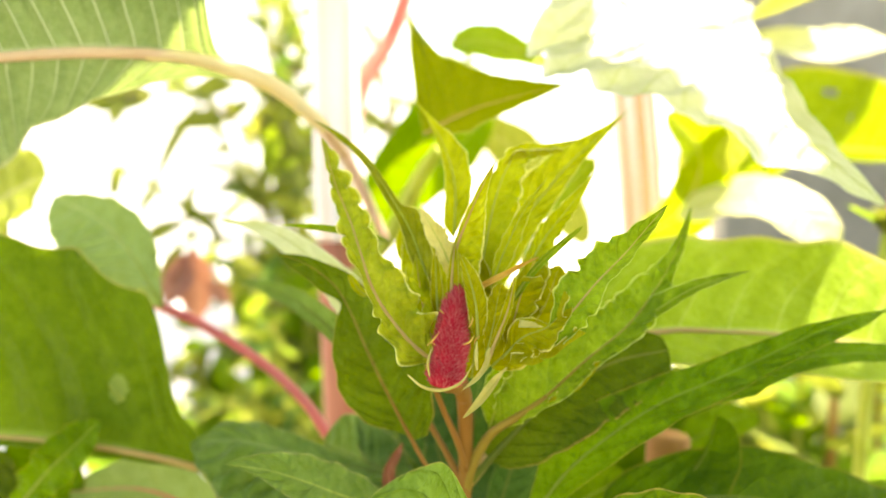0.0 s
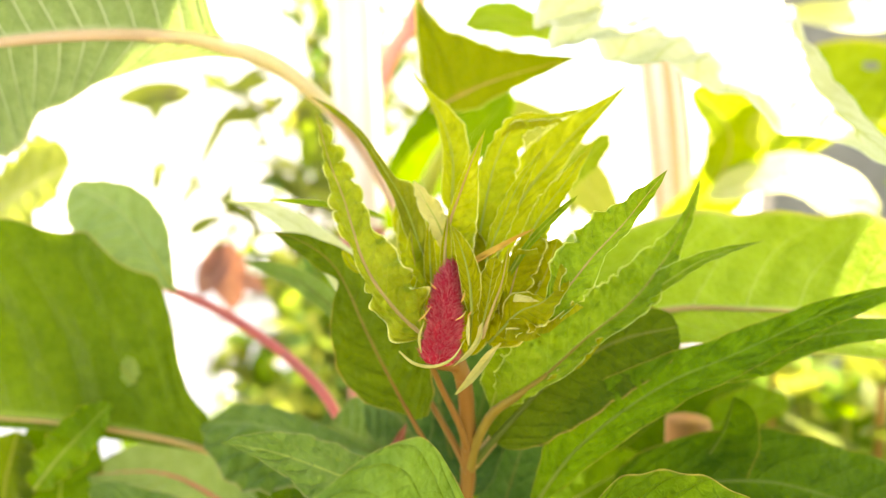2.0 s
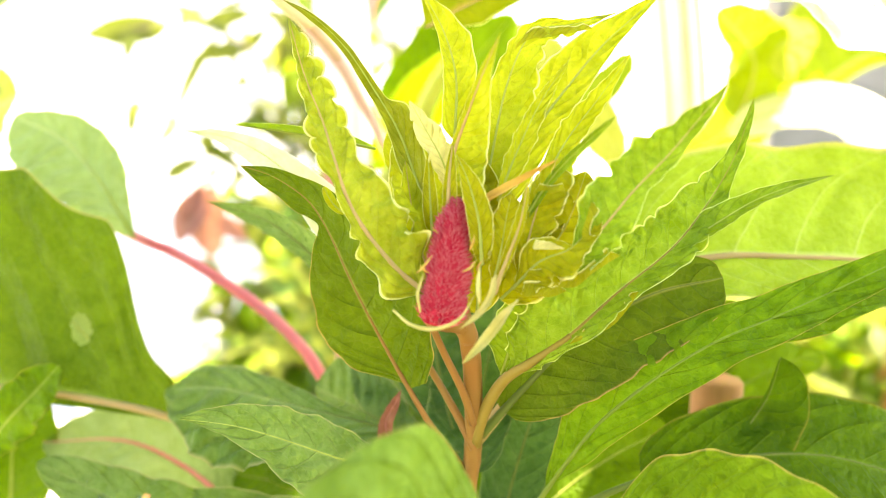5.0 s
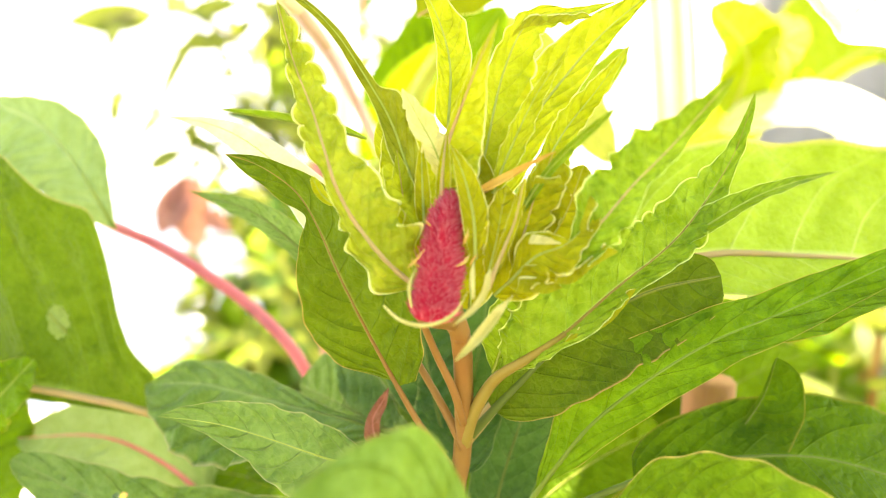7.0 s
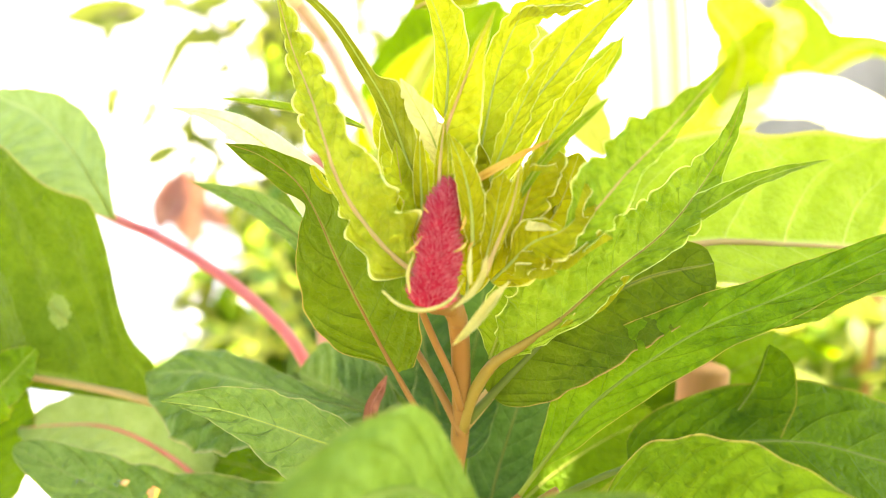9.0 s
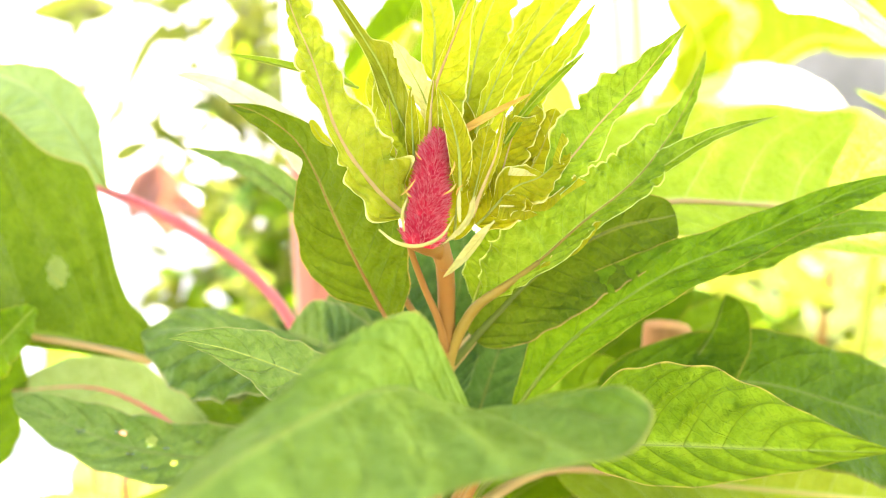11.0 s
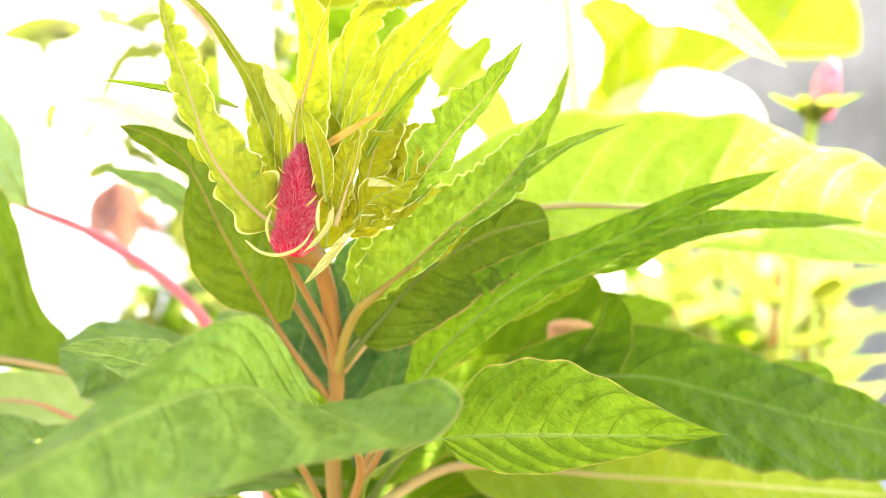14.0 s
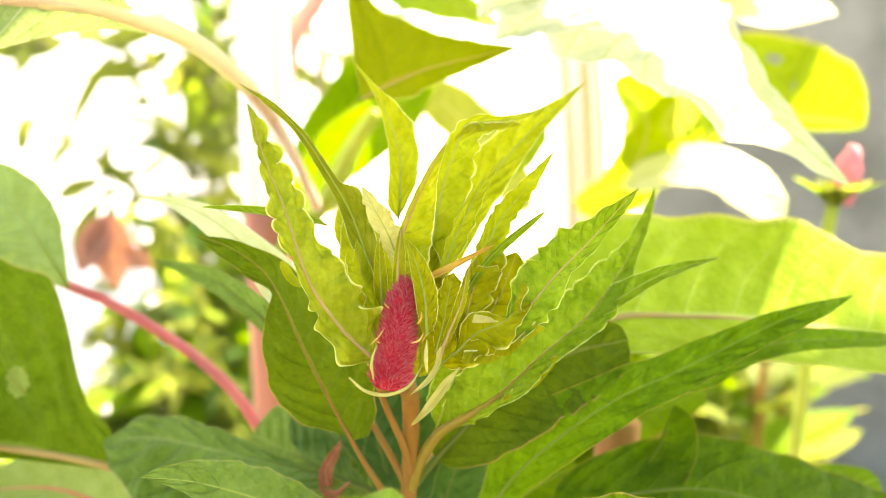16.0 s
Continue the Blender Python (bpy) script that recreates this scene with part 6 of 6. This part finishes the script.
crescent(spike, [(0.0062, 0.1405, 0.4796), (0.0055, 0.1395, 0.4804), (0.0051, 0.1395, 0.481)], 0.00014, ORANGE, "orange scale")
crescent(spike, [(0.0075, 0.1405, 0.4851), (0.007, 0.1395, 0.4858), (0.0067, 0.1395, 0.4864)], 0.00014, ORANGE, "orange scale")
crescent(spike, [(0.0127, 0.1405, 0.48), (0.013, 0.1395, 0.481), (0.0137, 0.1395, 0.4817)], 0.00014, ORANGE, "orange scale")


# ---- tall neighbours ----
left_plant = thing("cockscomb_plant", (-0.06, 0.27, 0), "cockscomb plant with a red stalk and broad green leaves", "plant")
tall_plant = thing("cockscomb_plant", (-0.045, 0.3, 0), "tall cockscomb plant with a thick sunlit striped stem", "plant")
back_plant = thing("cockscomb_plant", (0.07, 0.34, 0), "tall cockscomb plant with ribbed stems and sunlit leaves", "plant")
part('stem', tube(bmesh.new(), [(0, 0.2, 0), (0, 0.198, 0.3), (-0.014, 0.201, 0.42), (-0.0258, 0.205, 0.4409), (-0.0314, 0.207, 0.4481), (-0.041, 0.21, 0.4557), (-0.0544, 0.214, 0.463), (-0.065, 0.218, 0.4672), (-0.0753, 0.222, 0.4699), (-0.0838, 0.225, 0.4726)], [0.0032, 0.0026, 0.0018, 0.0015, 0.0014, 0.0013], n=180, sides=12), RED_STEM, left_plant, 'pinkish red stalk')
leaf(left_plant, LEFT_BIG, [(-0.0522, 0.186, 0.4379), (-0.0588, 0.185, 0.4402), (-0.0719, 0.184, 0.4429), (-0.0854, 0.184, 0.4444), (-0.0991, 0.184, 0.4452), (-0.1226, 0.186, 0.445), (-0.1504, 0.19, 0.4422)], 0, 0, (0.15, -1, 0.15), RIB_PINK, ruffle=0.02, waves=4, cup=0.1, nerves=7, sway=0.05, pucker=0.05, rib_r=0.0012, nu=200, nv=60, holes=((0.215, 0.31, 0.0023),), crinkle=0.0005, crinkles=120, label='broad dark green leaf with a hole', prof_l=[(0.0, 0.0), (0.025, 0.00114), (0.2, 0.00215), (0.477, 0.0022), (1.0, 0.00281)], prof_r=[(0.0, 0.0), (0.022, 0.00702), (0.072, 0.01147), (0.115, 0.01987), (0.155, 0.02973), (0.19, 0.03703), (0.263, 0.03996), (0.345, 0.04528), (0.438, 0.04641), (0.515, 0.04806), (0.705, 0.04652), (0.93, 0.02883), (1.0, 0.0)])
leaf(left_plant, PALE, [(-0.059, 0.196, 0.4381), (-0.0703, 0.196, 0.4465), (-0.0819, 0.197, 0.4576), (-0.0942, 0.199, 0.467)], 0, 0, (0.1, -1, 0.2), RIB_GREEN, cup=0.1, prof_l=[(0.0, 0.0), (0.212, 0.00524), (0.497, 0.00858), (0.853, 0.00727), (1.0, 0.0)], prof_r=[(0.0, 0.0), (0.185, 0.00429), (0.512, 0.00873), (0.802, 0.00714), (1.0, 0.0)])
leaf(left_plant, PALE, [(-0.0682, 0.206, 0.4727), (-0.0718, 0.206, 0.4793), (-0.0789, 0.21, 0.4875), (-0.0894, 0.215, 0.4953), (-0.1048, 0.222, 0.5001)], 0, 0, (0.2, -1, 0.3), RIB_GREEN, cup=0.1, pucker=0.1, ruffle=0.06, prof_l=[(0.0, 0.0), (0.115, 0.00595), (0.265, 0.00872), (0.425, 0.01181), (0.775, 0.01238), (0.965, 0.00659), (1.0, 0.0)], prof_r=[(0.0, 0.0), (0.117, 0.00272), (0.255, 0.00566), (0.378, 0.00768), (0.552, 0.0077), (0.74, 0.00507), (0.963, 0.0021), (1.0, 0.0)])
leaf(left_plant, BLADE, [(-0.0933, 0.18, 0.4295), (-0.0862, 0.18, 0.438), (-0.0792, 0.18, 0.4449), (-0.073, 0.18, 0.4511)], 0.0053, 0.0053, (0.2, -1, 0.3), RIB_GREEN, peak=0.5, sharp=0.5, ruffle=0.3, waves=4, cup=0.2)
leaf(left_plant, DARK, [(-0.1021, 0.2, 0.4047), (-0.0998, 0.2, 0.4202), (-0.0985, 0.2, 0.4324), (-0.0972, 0.2, 0.4445)], 0.0112, 0.0112, (0.1, -1, 0.1), RIB_GREEN, peak=0.5, sharp=0.4, cup=0.1)
leaf(left_plant, SUNNY, [(-0.1851, 0.27, 0.4811), (-0.1635, 0.265, 0.4878), (-0.1447, 0.26, 0.4973), (-0.1277, 0.26, 0.5061)], 0.0269, 0.0245, (0.1, -0.6, 0.7), RIB_GREEN, peak=0.5, sharp=0.5, cup=0.1, ruffle=0.08)
leaf(left_plant, PALE, [(-0.0452, 0.2, 0.4092), (-0.0577, 0.2, 0.4201), (-0.0719, 0.2, 0.4261), (-0.0915, 0.2, 0.4251)], 0.0081, 0.0088, (0.1, -0.6, 0.8), RED_STEM, peak=0.5, sharp=0.5, cup=0.12, rib_r=0.0009)
part('stem', tube(bmesh.new(), [(-0.036, 0.31, 0), (-0.036, 0.31, 0.3), (-0.0398, 0.31, 0.4507), (-0.0406, 0.31, 0.482)], [0.0088, 0.0088, 0.0086, 0.0084], sides=28, n=40, groove=0.05, ribs=7), BROWN_STEM, tall_plant, 'reddish brown lower stem')
part('stem', tube(bmesh.new(), [(-0.0406, 0.31, 0.4809), (-0.0411, 0.31, 0.5082), (-0.0422, 0.31, 0.5593), (-0.0427, 0.31, 0.6326)], [0.009, 0.009, 0.0085, 0.0085, 0.0085, 0.007], sides=28, n=40, groove=0.05, ribs=7), STRIPED, tall_plant, 'thick stem with pink stripes, whitened for sunlight')
leaf(tall_plant, UNDERSIDE, [(-0.0171, 0.26, 0.4869), (-0.0201, 0.24, 0.5004), (-0.0222, 0.22, 0.5111), (-0.0257, 0.2, 0.52), (-0.0347, 0.19, 0.5281), (-0.0481, 0.18, 0.5325), (-0.063, 0.172, 0.5327), (-0.0775, 0.168, 0.5316), (-0.0897, 0.165, 0.5299), (-0.1118, 0.163, 0.5249)], 0, 0, (-0.1, -0.75, -0.6), RIB_PEACH, ruffle=0.02, waves=3, cup=-0.06, nerves=19, rib_r=0.0015, taper=(0.9, 0.95, 0.95, 0.95, 0.8, 0.5), pucker=0.06, nu=150, nv=20, label='broad pale leaf underside with raised nerves', petiole=0.42, prof_l=[(0.0, 0.0), (0.152, 0.00114), (0.312, 0.00544), (0.532, 0.01165), (0.647, 0.01671), (0.723, 0.02019), (0.885, 0.02967), (1.0, 0.0)], prof_r=[(0.0, 0.0), (0.282, 0.00197), (0.312, 0.00743), (0.338, 0.01585), (0.367, 0.02803), (0.468, 0.04271), (0.583, 0.04535), (0.765, 0.03215), (1.0, 0.0)])
# Sleeves over the rib; their pale colours imitate sun on the stalk.
part('petiole', tube(bmesh.new(), [(-0.0171, 0.26, 0.4869), (-0.0201, 0.24, 0.5004), (-0.0222, 0.22, 0.5111), (-0.0257, 0.2, 0.52)], [0.0017, 0.0016, 0.0016, 0.0017], n=40), STALK_PINK, tall_plant, 'pink leaf stalk paled for sunlight')
part('petiole', tube(bmesh.new(), [(-0.0252, 0.202, 0.5191), (-0.0257, 0.2, 0.52), (-0.0347, 0.19, 0.5281), (-0.0481, 0.18, 0.5325), (-0.0575, 0.1748, 0.5327)], [0.0017, 0.0021, 0.0021, 0.0017, 0.0014], n=50), STALK_SUNLIT, tall_plant, 'upper leaf stalk coloured yellow for sunlight')
leaf(tall_plant, GLARE, [(0.036, 0.25, 0.5397), (0.0249, 0.25, 0.5449), (0.013, 0.25, 0.5476), (0.0036, 0.25, 0.5459)], 0, 0, (0, -0.8, 0.6), RIB_GREEN, cup=0.1, prof_l=[(0.0, 0.0), (0.15, 0.00397), (0.52, 0.0079), (0.902, 0.00543), (1.0, 0.0)], prof_r=[(0.0, 0.0), (0.285, 0.00344), (0.598, 0.0065), (0.843, 0.00585), (1.0, 0.0)])
leaf(tall_plant, CURLED, [(-0.0009, 0.204, 0.5177), (0.0063, 0.205, 0.5214), (0.016, 0.206, 0.5255), (0.035, 0.206, 0.5303)], 0, 0, (-0.1, -1, -0.2), RIB_PINK, ruffle=0.05, cup=-0.1, rib_r=0.0003, nu=110, label='olive leaf curled over, sunlit edge painted pale', prof_l=[(0.0, 0.0), (0.23, 0.02822), (0.265, 0.02276), (0.31, 0.01689), (0.403, 0.01146), (0.535, 0.00674), (0.767, 0.00307), (1.0, 0.0)], prof_r=[(0.0, 0.0), (0.085, 0.002), (0.278, 0.00483), (0.542, 0.00344), (0.777, 0.0018), (1.0, 0.0)])
leaf(back_plant, SUNNY, [(0.0596, 0.34, 0.4783), (0.0438, 0.33, 0.4999), (0.0269, 0.32, 0.5167), (0.0091, 0.31, 0.5269)], 0.0104, 0.0104, (0.1, -1, 0.2), RIB_GREEN, peak=0.5, sharp=0.5, cup=0.1, ruffle=0.05)
leaf(tall_plant, BLADE, [(-0.032, 0.31, 0.4799), (-0.014, 0.305, 0.5022), (0.0032, 0.3, 0.515), (0.0175, 0.3, 0.5305)], 0.0095, 0.0105, (0.1, -1, 0.2), RIB_GREEN, peak=0.5, sharp=0.5, cup=0.1)
leaf(tall_plant, DARK, [(-0.0326, 0.33, 0.4967), (-0.0145, 0.335, 0.5154), (-0.0031, 0.34, 0.5321), (0.0014, 0.34, 0.5529)], 0.0124, 0.0124, (0, -1, 0.1), RIB_GREEN, peak=0.5, sharp=0.5, cup=0.1)
part('stem', tube(bmesh.new(), [(-0.0411, 0.31, 0.5082), (-0.0334, 0.32, 0.5415), (-0.0234, 0.33, 0.5605), (-0.0153, 0.34, 0.5871)], [0.004, 0.004, 0.003, 0.003]), RED_STEM, tall_plant)
part('stem', tube(bmesh.new(), [(-0.0391, 0.3, 0.4614), (-0.0187, 0.29, 0.4841), (-0.0078, 0.28, 0.5048), (-0.0005, 0.27, 0.5153)], [0.003, 0.003, 0.003, 0.002]), RIB_GREEN, tall_plant)
part('stem', tube(bmesh.new(), [(0.09, 0.35, 0), (0.09, 0.35, 0.3), (0.0862, 0.35, 0.4554), (0.0801, 0.35, 0.5214), (0.0721, 0.35, 0.5802), (0.0674, 0.35, 0.648)], [0.011, 0.011, 0.01, 0.01, 0.009, 0.007], sides=28, n=40, groove=0.05, ribs=7), STRIPED, back_plant, 'thick stem with orange stripes, whitened for sunlight')
for dx, r in ((-0.0062, 0.0014), (0.0012, 0.0022), (0.0075, 0.0012)):
    part("stripe", tube(bmesh.new(), [(0.0862 + dx, 0.3415 + abs(dx) * 0.35, 0.4554), (0.0801 + dx, 0.3415 + abs(dx) * 0.35, 0.5214), (0.0721 + dx, 0.3425 + abs(dx) * 0.35, 0.5802), (0.0674 + dx * 0.7, 0.3445 + abs(dx) * 0.3, 0.645)], [r, r, r * 0.7], 8, 24), STRIPE, back_plant)
# Sun glare on this leaf is painted in as a near-white green.
leaf(back_plant, SUNLIT, [(0.0377, 0.235, 0.567), (0.0579, 0.225, 0.5485), (0.0747, 0.21, 0.5322), (0.0874, 0.195, 0.5172), (0.1005, 0.181, 0.5023)], 0, 0, (0.1, -0.5, 0.9), RIB_GREEN, ruffle=0.04, cup=0.08, nerves=12, rib_r=0.0006, label='broad leaf coloured near white for sun glare', prof_l=[(0.0, 0.0), (0.075, 0.01872), (0.282, 0.0381), (0.45, 0.02333), (0.62, 0.01364), (0.782, 0.00783), (1.0, 0.0)], prof_r=[(0.0, 0.0), (0.193, 0.04459), (0.427, 0.04915), (0.547, 0.04135), (0.637, 0.02818), (0.745, 0.02065), (0.815, 0.0221), (0.877, 0.00789), (0.958, 0.00454), (1.0, 0.0)])
leaf(back_plant, LIME, [(0.0289, 0.215, 0.497), (0.0359, 0.215, 0.505), (0.0435, 0.217, 0.5124)], 0, 0, (0, -1, 0.2), RIB_GREEN, cup=0.1, ruffle=0.05, prof_l=[(0.0, 0.0), (0.302, 0.00247), (0.615, 0.00249), (0.917, 0.0019), (1.0, 0.0)], prof_r=[(0.0, 0.0), (0.215, 0.00303), (0.595, 0.00391), (0.91, 0.00227), (1.0, 0.0)])
leaf(left_plant, OLIVE, [(-0.1162, 0.199, 0.4104), (-0.1134, 0.198, 0.4235), (-0.1084, 0.197, 0.4375)], 0, 0, (0.2, -1, 0.1), RIB_GREEN, cup=0.4, ruffle=0.25, waves=3, prof_l=[(0.0, 0.0), (0.13, 0.01037), (0.542, 0.01105), (0.865, 0.00724), (1.0, 0.0)], prof_r=[(0.0, 0.0), (0.228, 0.00975), (0.705, 0.00946), (1.0, 0.00668)])
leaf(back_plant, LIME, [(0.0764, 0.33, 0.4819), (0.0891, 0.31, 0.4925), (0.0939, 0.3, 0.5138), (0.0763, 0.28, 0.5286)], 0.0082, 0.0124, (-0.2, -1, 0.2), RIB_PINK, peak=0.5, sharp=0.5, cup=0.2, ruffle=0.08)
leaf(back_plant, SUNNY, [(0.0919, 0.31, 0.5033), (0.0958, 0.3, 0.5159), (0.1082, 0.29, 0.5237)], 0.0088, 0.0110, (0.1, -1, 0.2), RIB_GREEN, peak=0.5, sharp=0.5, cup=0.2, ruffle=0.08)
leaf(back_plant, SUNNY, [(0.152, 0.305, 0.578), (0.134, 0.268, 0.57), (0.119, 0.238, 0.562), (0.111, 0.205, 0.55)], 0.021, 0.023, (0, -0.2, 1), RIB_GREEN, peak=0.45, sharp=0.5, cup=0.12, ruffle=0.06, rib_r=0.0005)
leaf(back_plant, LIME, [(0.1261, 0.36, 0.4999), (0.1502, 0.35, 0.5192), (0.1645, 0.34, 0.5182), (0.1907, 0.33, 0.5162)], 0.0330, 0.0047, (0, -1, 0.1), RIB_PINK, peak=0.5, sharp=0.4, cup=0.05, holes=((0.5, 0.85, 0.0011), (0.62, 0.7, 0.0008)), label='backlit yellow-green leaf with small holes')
leaf(back_plant, GLARE_WHITE, [(0.0866, 0.3, 0.4931), (0.1035, 0.29, 0.4999), (0.1193, 0.28, 0.4967), (0.1307, 0.27, 0.4844)], 0.0151, 0.0159, (0, -0.5, 0.9), RIB_GREEN, peak=0.5, sharp=0.5, cup=0.1)
leaf(back_plant, GLARE_WHITE, [(0.1366, 0.38, 0.5714), (0.1519, 0.36, 0.561), (0.1847, 0.35, 0.562)], 0.0313, 0.0209, (0, -0.4, 1), RIB_GREEN, peak=0.5, sharp=0.5, cup=0.1)
leaf(back_plant, SUNNY, [(0.1377, 0.4, 0.5801), (0.1536, 0.38, 0.584), (0.1643, 0.36, 0.5917)], 0.0220, 0.0220, (0, -0.4, 1), RIB_GREEN, peak=0.5, sharp=0.5, cup=0.1)
# Unseen crown leaves, added overhead so their shadow covers the flower.
leaf(tall_plant, DARK, [(-0.036, 0.31, 0.64), (-0.06, 0.262, 0.675), (-0.058, 0.216, 0.673), (-0.066, 0.162, 0.661)], 0.029, 0.029, (0, 0, 1), RIB_PINK, peak=0.45, sharp=0.22, cup=0.06, petiole=0.39, nu=24, nv=5)
leaf(tall_plant, DARK, [(-0.036, 0.31, 0.648), (-0.024, 0.262, 0.679), (-0.022, 0.216, 0.677), (-0.018, 0.162, 0.665)], 0.029, 0.029, (0, 0, 1), RIB_PINK, peak=0.45, sharp=0.22, cup=0.06, petiole=0.37, nu=24, nv=5)
leaf(back_plant, DARK, [(0.09, 0.35, 0.636), (0.012, 0.232, 0.683), (0.014, 0.201, 0.681), (0.006, 0.162, 0.669)], 0.029, 0.029, (0, 0, 1), RIB_PINK, peak=0.45, sharp=0.22, cup=0.06, petiole=0.67, nu=24, nv=5)
leaf(back_plant, DARK, [(0.09, 0.35, 0.644), (0.058, 0.25, 0.675), (0.06, 0.21, 0.673), (0.064, 0.162, 0.661)], 0.029, 0.029, (0, 0, 1), RIB_PINK, peak=0.45, sharp=0.22, cup=0.06, petiole=0.55, nu=24, nv=5)
leaf(back_plant, DARK, [(0.09, 0.35, 0.652), (0.084, 0.272, 0.679), (0.086, 0.221, 0.677), (0.078, 0.162, 0.665)], 0.029, 0.029, (0, 0, 1), RIB_PINK, peak=0.45, sharp=0.22, cup=0.06, petiole=0.38, nu=24, nv=5)
leaf(back_plant, DARK, [(0.09, 0.35, 0.66), (0.12, 0.262, 0.683), (0.122, 0.21, 0.681), (0.126, 0.162, 0.669)], 0.029, 0.029, (0, 0, 1), RIB_PINK, peak=0.45, sharp=0.22, cup=0.06, petiole=0.48, nu=24, nv=5)
leaf(back_plant, DARK, [(0.09, 0.35, 0.668), (0.156, 0.262, 0.675), (0.158, 0.21, 0.673), (0.15, 0.162, 0.661)], 0.029, 0.029, (0, 0, 1), RIB_PINK, peak=0.45, sharp=0.22, cup=0.06, petiole=0.60, nu=24, nv=5)
leaf(back_plant, DARK, [(0.09, 0.35, 0.676), (0.192, 0.28, 0.679), (0.194, 0.225, 0.677), (0.198, 0.162, 0.665)], 0.029, 0.029, (0, 0, 1), RIB_PINK, peak=0.45, sharp=0.22, cup=0.06, petiole=0.56, nu=24, nv=5)
leaf(back_plant, DARK, [(0.09, 0.35, 0.684), (0.228, 0.28, 0.683), (0.23, 0.225, 0.681), (0.222, 0.162, 0.669)], 0.029, 0.029, (0, 0, 1), RIB_PINK, peak=0.45, sharp=0.22, cup=0.06, petiole=0.56, nu=24, nv=5)
leaf(tall_plant, DARK, [(-0.036, 0.31, 0.712), (-0.042, 0.262, 0.687), (-0.04, 0.216, 0.685), (-0.036, 0.162, 0.673)], 0.029, 0.029, (0, 0, 1), RIB_PINK, peak=0.45, sharp=0.22, cup=0.06, petiole=0.35, nu=24, nv=5)
leaf(back_plant, DARK, [(0.09, 0.35, 0.7), (0.002, 0.256, 0.691), (0.004, 0.213, 0.689), (-0.004, 0.162, 0.677)], 0.029, 0.029, (0, 0, 1), RIB_PINK, peak=0.45, sharp=0.22, cup=0.06, petiole=0.57, nu=24, nv=5)
leaf(back_plant, DARK, [(0.09, 0.35, 0.708), (0.03, 0.236, 0.695), (0.032, 0.203, 0.693), (0.036, 0.162, 0.681)], 0.029, 0.029, (0, 0, 1), RIB_PINK, peak=0.45, sharp=0.22, cup=0.06, petiole=0.63, nu=24, nv=5)
leaf(back_plant, DARK, [(0.09, 0.35, 0.716), (0.066, 0.272, 0.687), (0.068, 0.221, 0.685), (0.06, 0.162, 0.673)], 0.029, 0.029, (0, 0, 1), RIB_PINK, peak=0.45, sharp=0.22, cup=0.06, petiole=0.39, nu=24, nv=5)
leaf(back_plant, DARK, [(0.09, 0.35, 0.724), (0.102, 0.262, 0.691), (0.104, 0.21, 0.689), (0.108, 0.162, 0.677)], 0.029, 0.029, (0, 0, 1), RIB_PINK, peak=0.45, sharp=0.22, cup=0.06, petiole=0.48, nu=24, nv=5)
leaf(back_plant, DARK, [(0.09, 0.35, 0.732), (0.138, 0.262, 0.695), (0.14, 0.21, 0.693), (0.132, 0.162, 0.681)], 0.029, 0.029, (0, 0, 1), RIB_PINK, peak=0.45, sharp=0.22, cup=0.06, petiole=0.51, nu=24, nv=5)
leaf(back_plant, DARK, [(0.09, 0.35, 0.74), (0.174, 0.28, 0.687), (0.176, 0.225, 0.685), (0.18, 0.162, 0.673)], 0.029, 0.029, (0, 0, 1), RIB_PINK, peak=0.45, sharp=0.22, cup=0.06, petiole=0.64, nu=24, nv=5)
leaf(back_plant, DARK, [(0.09, 0.35, 0.748), (0.21, 0.28, 0.691), (0.212, 0.225, 0.689), (0.204, 0.162, 0.677)], 0.029, 0.029, (0, 0, 1), RIB_PINK, peak=0.45, sharp=0.22, cup=0.06, petiole=0.56, nu=24, nv=5)
leaf(back_plant, DARK, [(0.09, 0.35, 0.756), (0.246, 0.28, 0.695), (0.248, 0.225, 0.693), (0.252, 0.162, 0.681)], 0.029, 0.029, (0, 0, 1), RIB_PINK, peak=0.45, sharp=0.22, cup=0.06, petiole=0.60, nu=24, nv=5)
leaf(back_plant, DARK, [(0.09, 0.35, 0.73), (0.11, 0.317, 0.71), (0.05, 0.303, 0.695), (-0.04, 0.3, 0.69)], 0.031, 0.031, (0, 0, 1), RIB_PINK, peak=0.5, sharp=0.3, cup=0.1, petiole=0.2, nu=24, nv=5)
leaf(tall_plant, DARK, [(-0.036, 0.31, 0.72), (0.015, 0.3, 0.71), (-0.03, 0.288, 0.69), (-0.1, 0.285, 0.68)], 0.032, 0.032, (0, 0, 1), RIB_PINK, peak=0.5, sharp=0.25, cup=0.1, petiole=0.3, nu=24, nv=5)
leaf(back_plant, DARK, [(0.09, 0.35, 0.69), (0.17, 0.352, 0.7), (0.21, 0.317, 0.695), (0.37, 0.317, 0.68)], 0.026, 0.026, (0, 0, 1), RIB_PINK, peak=0.5, sharp=0.25, cup=0.1, petiole=0.42, nu=24, nv=5)
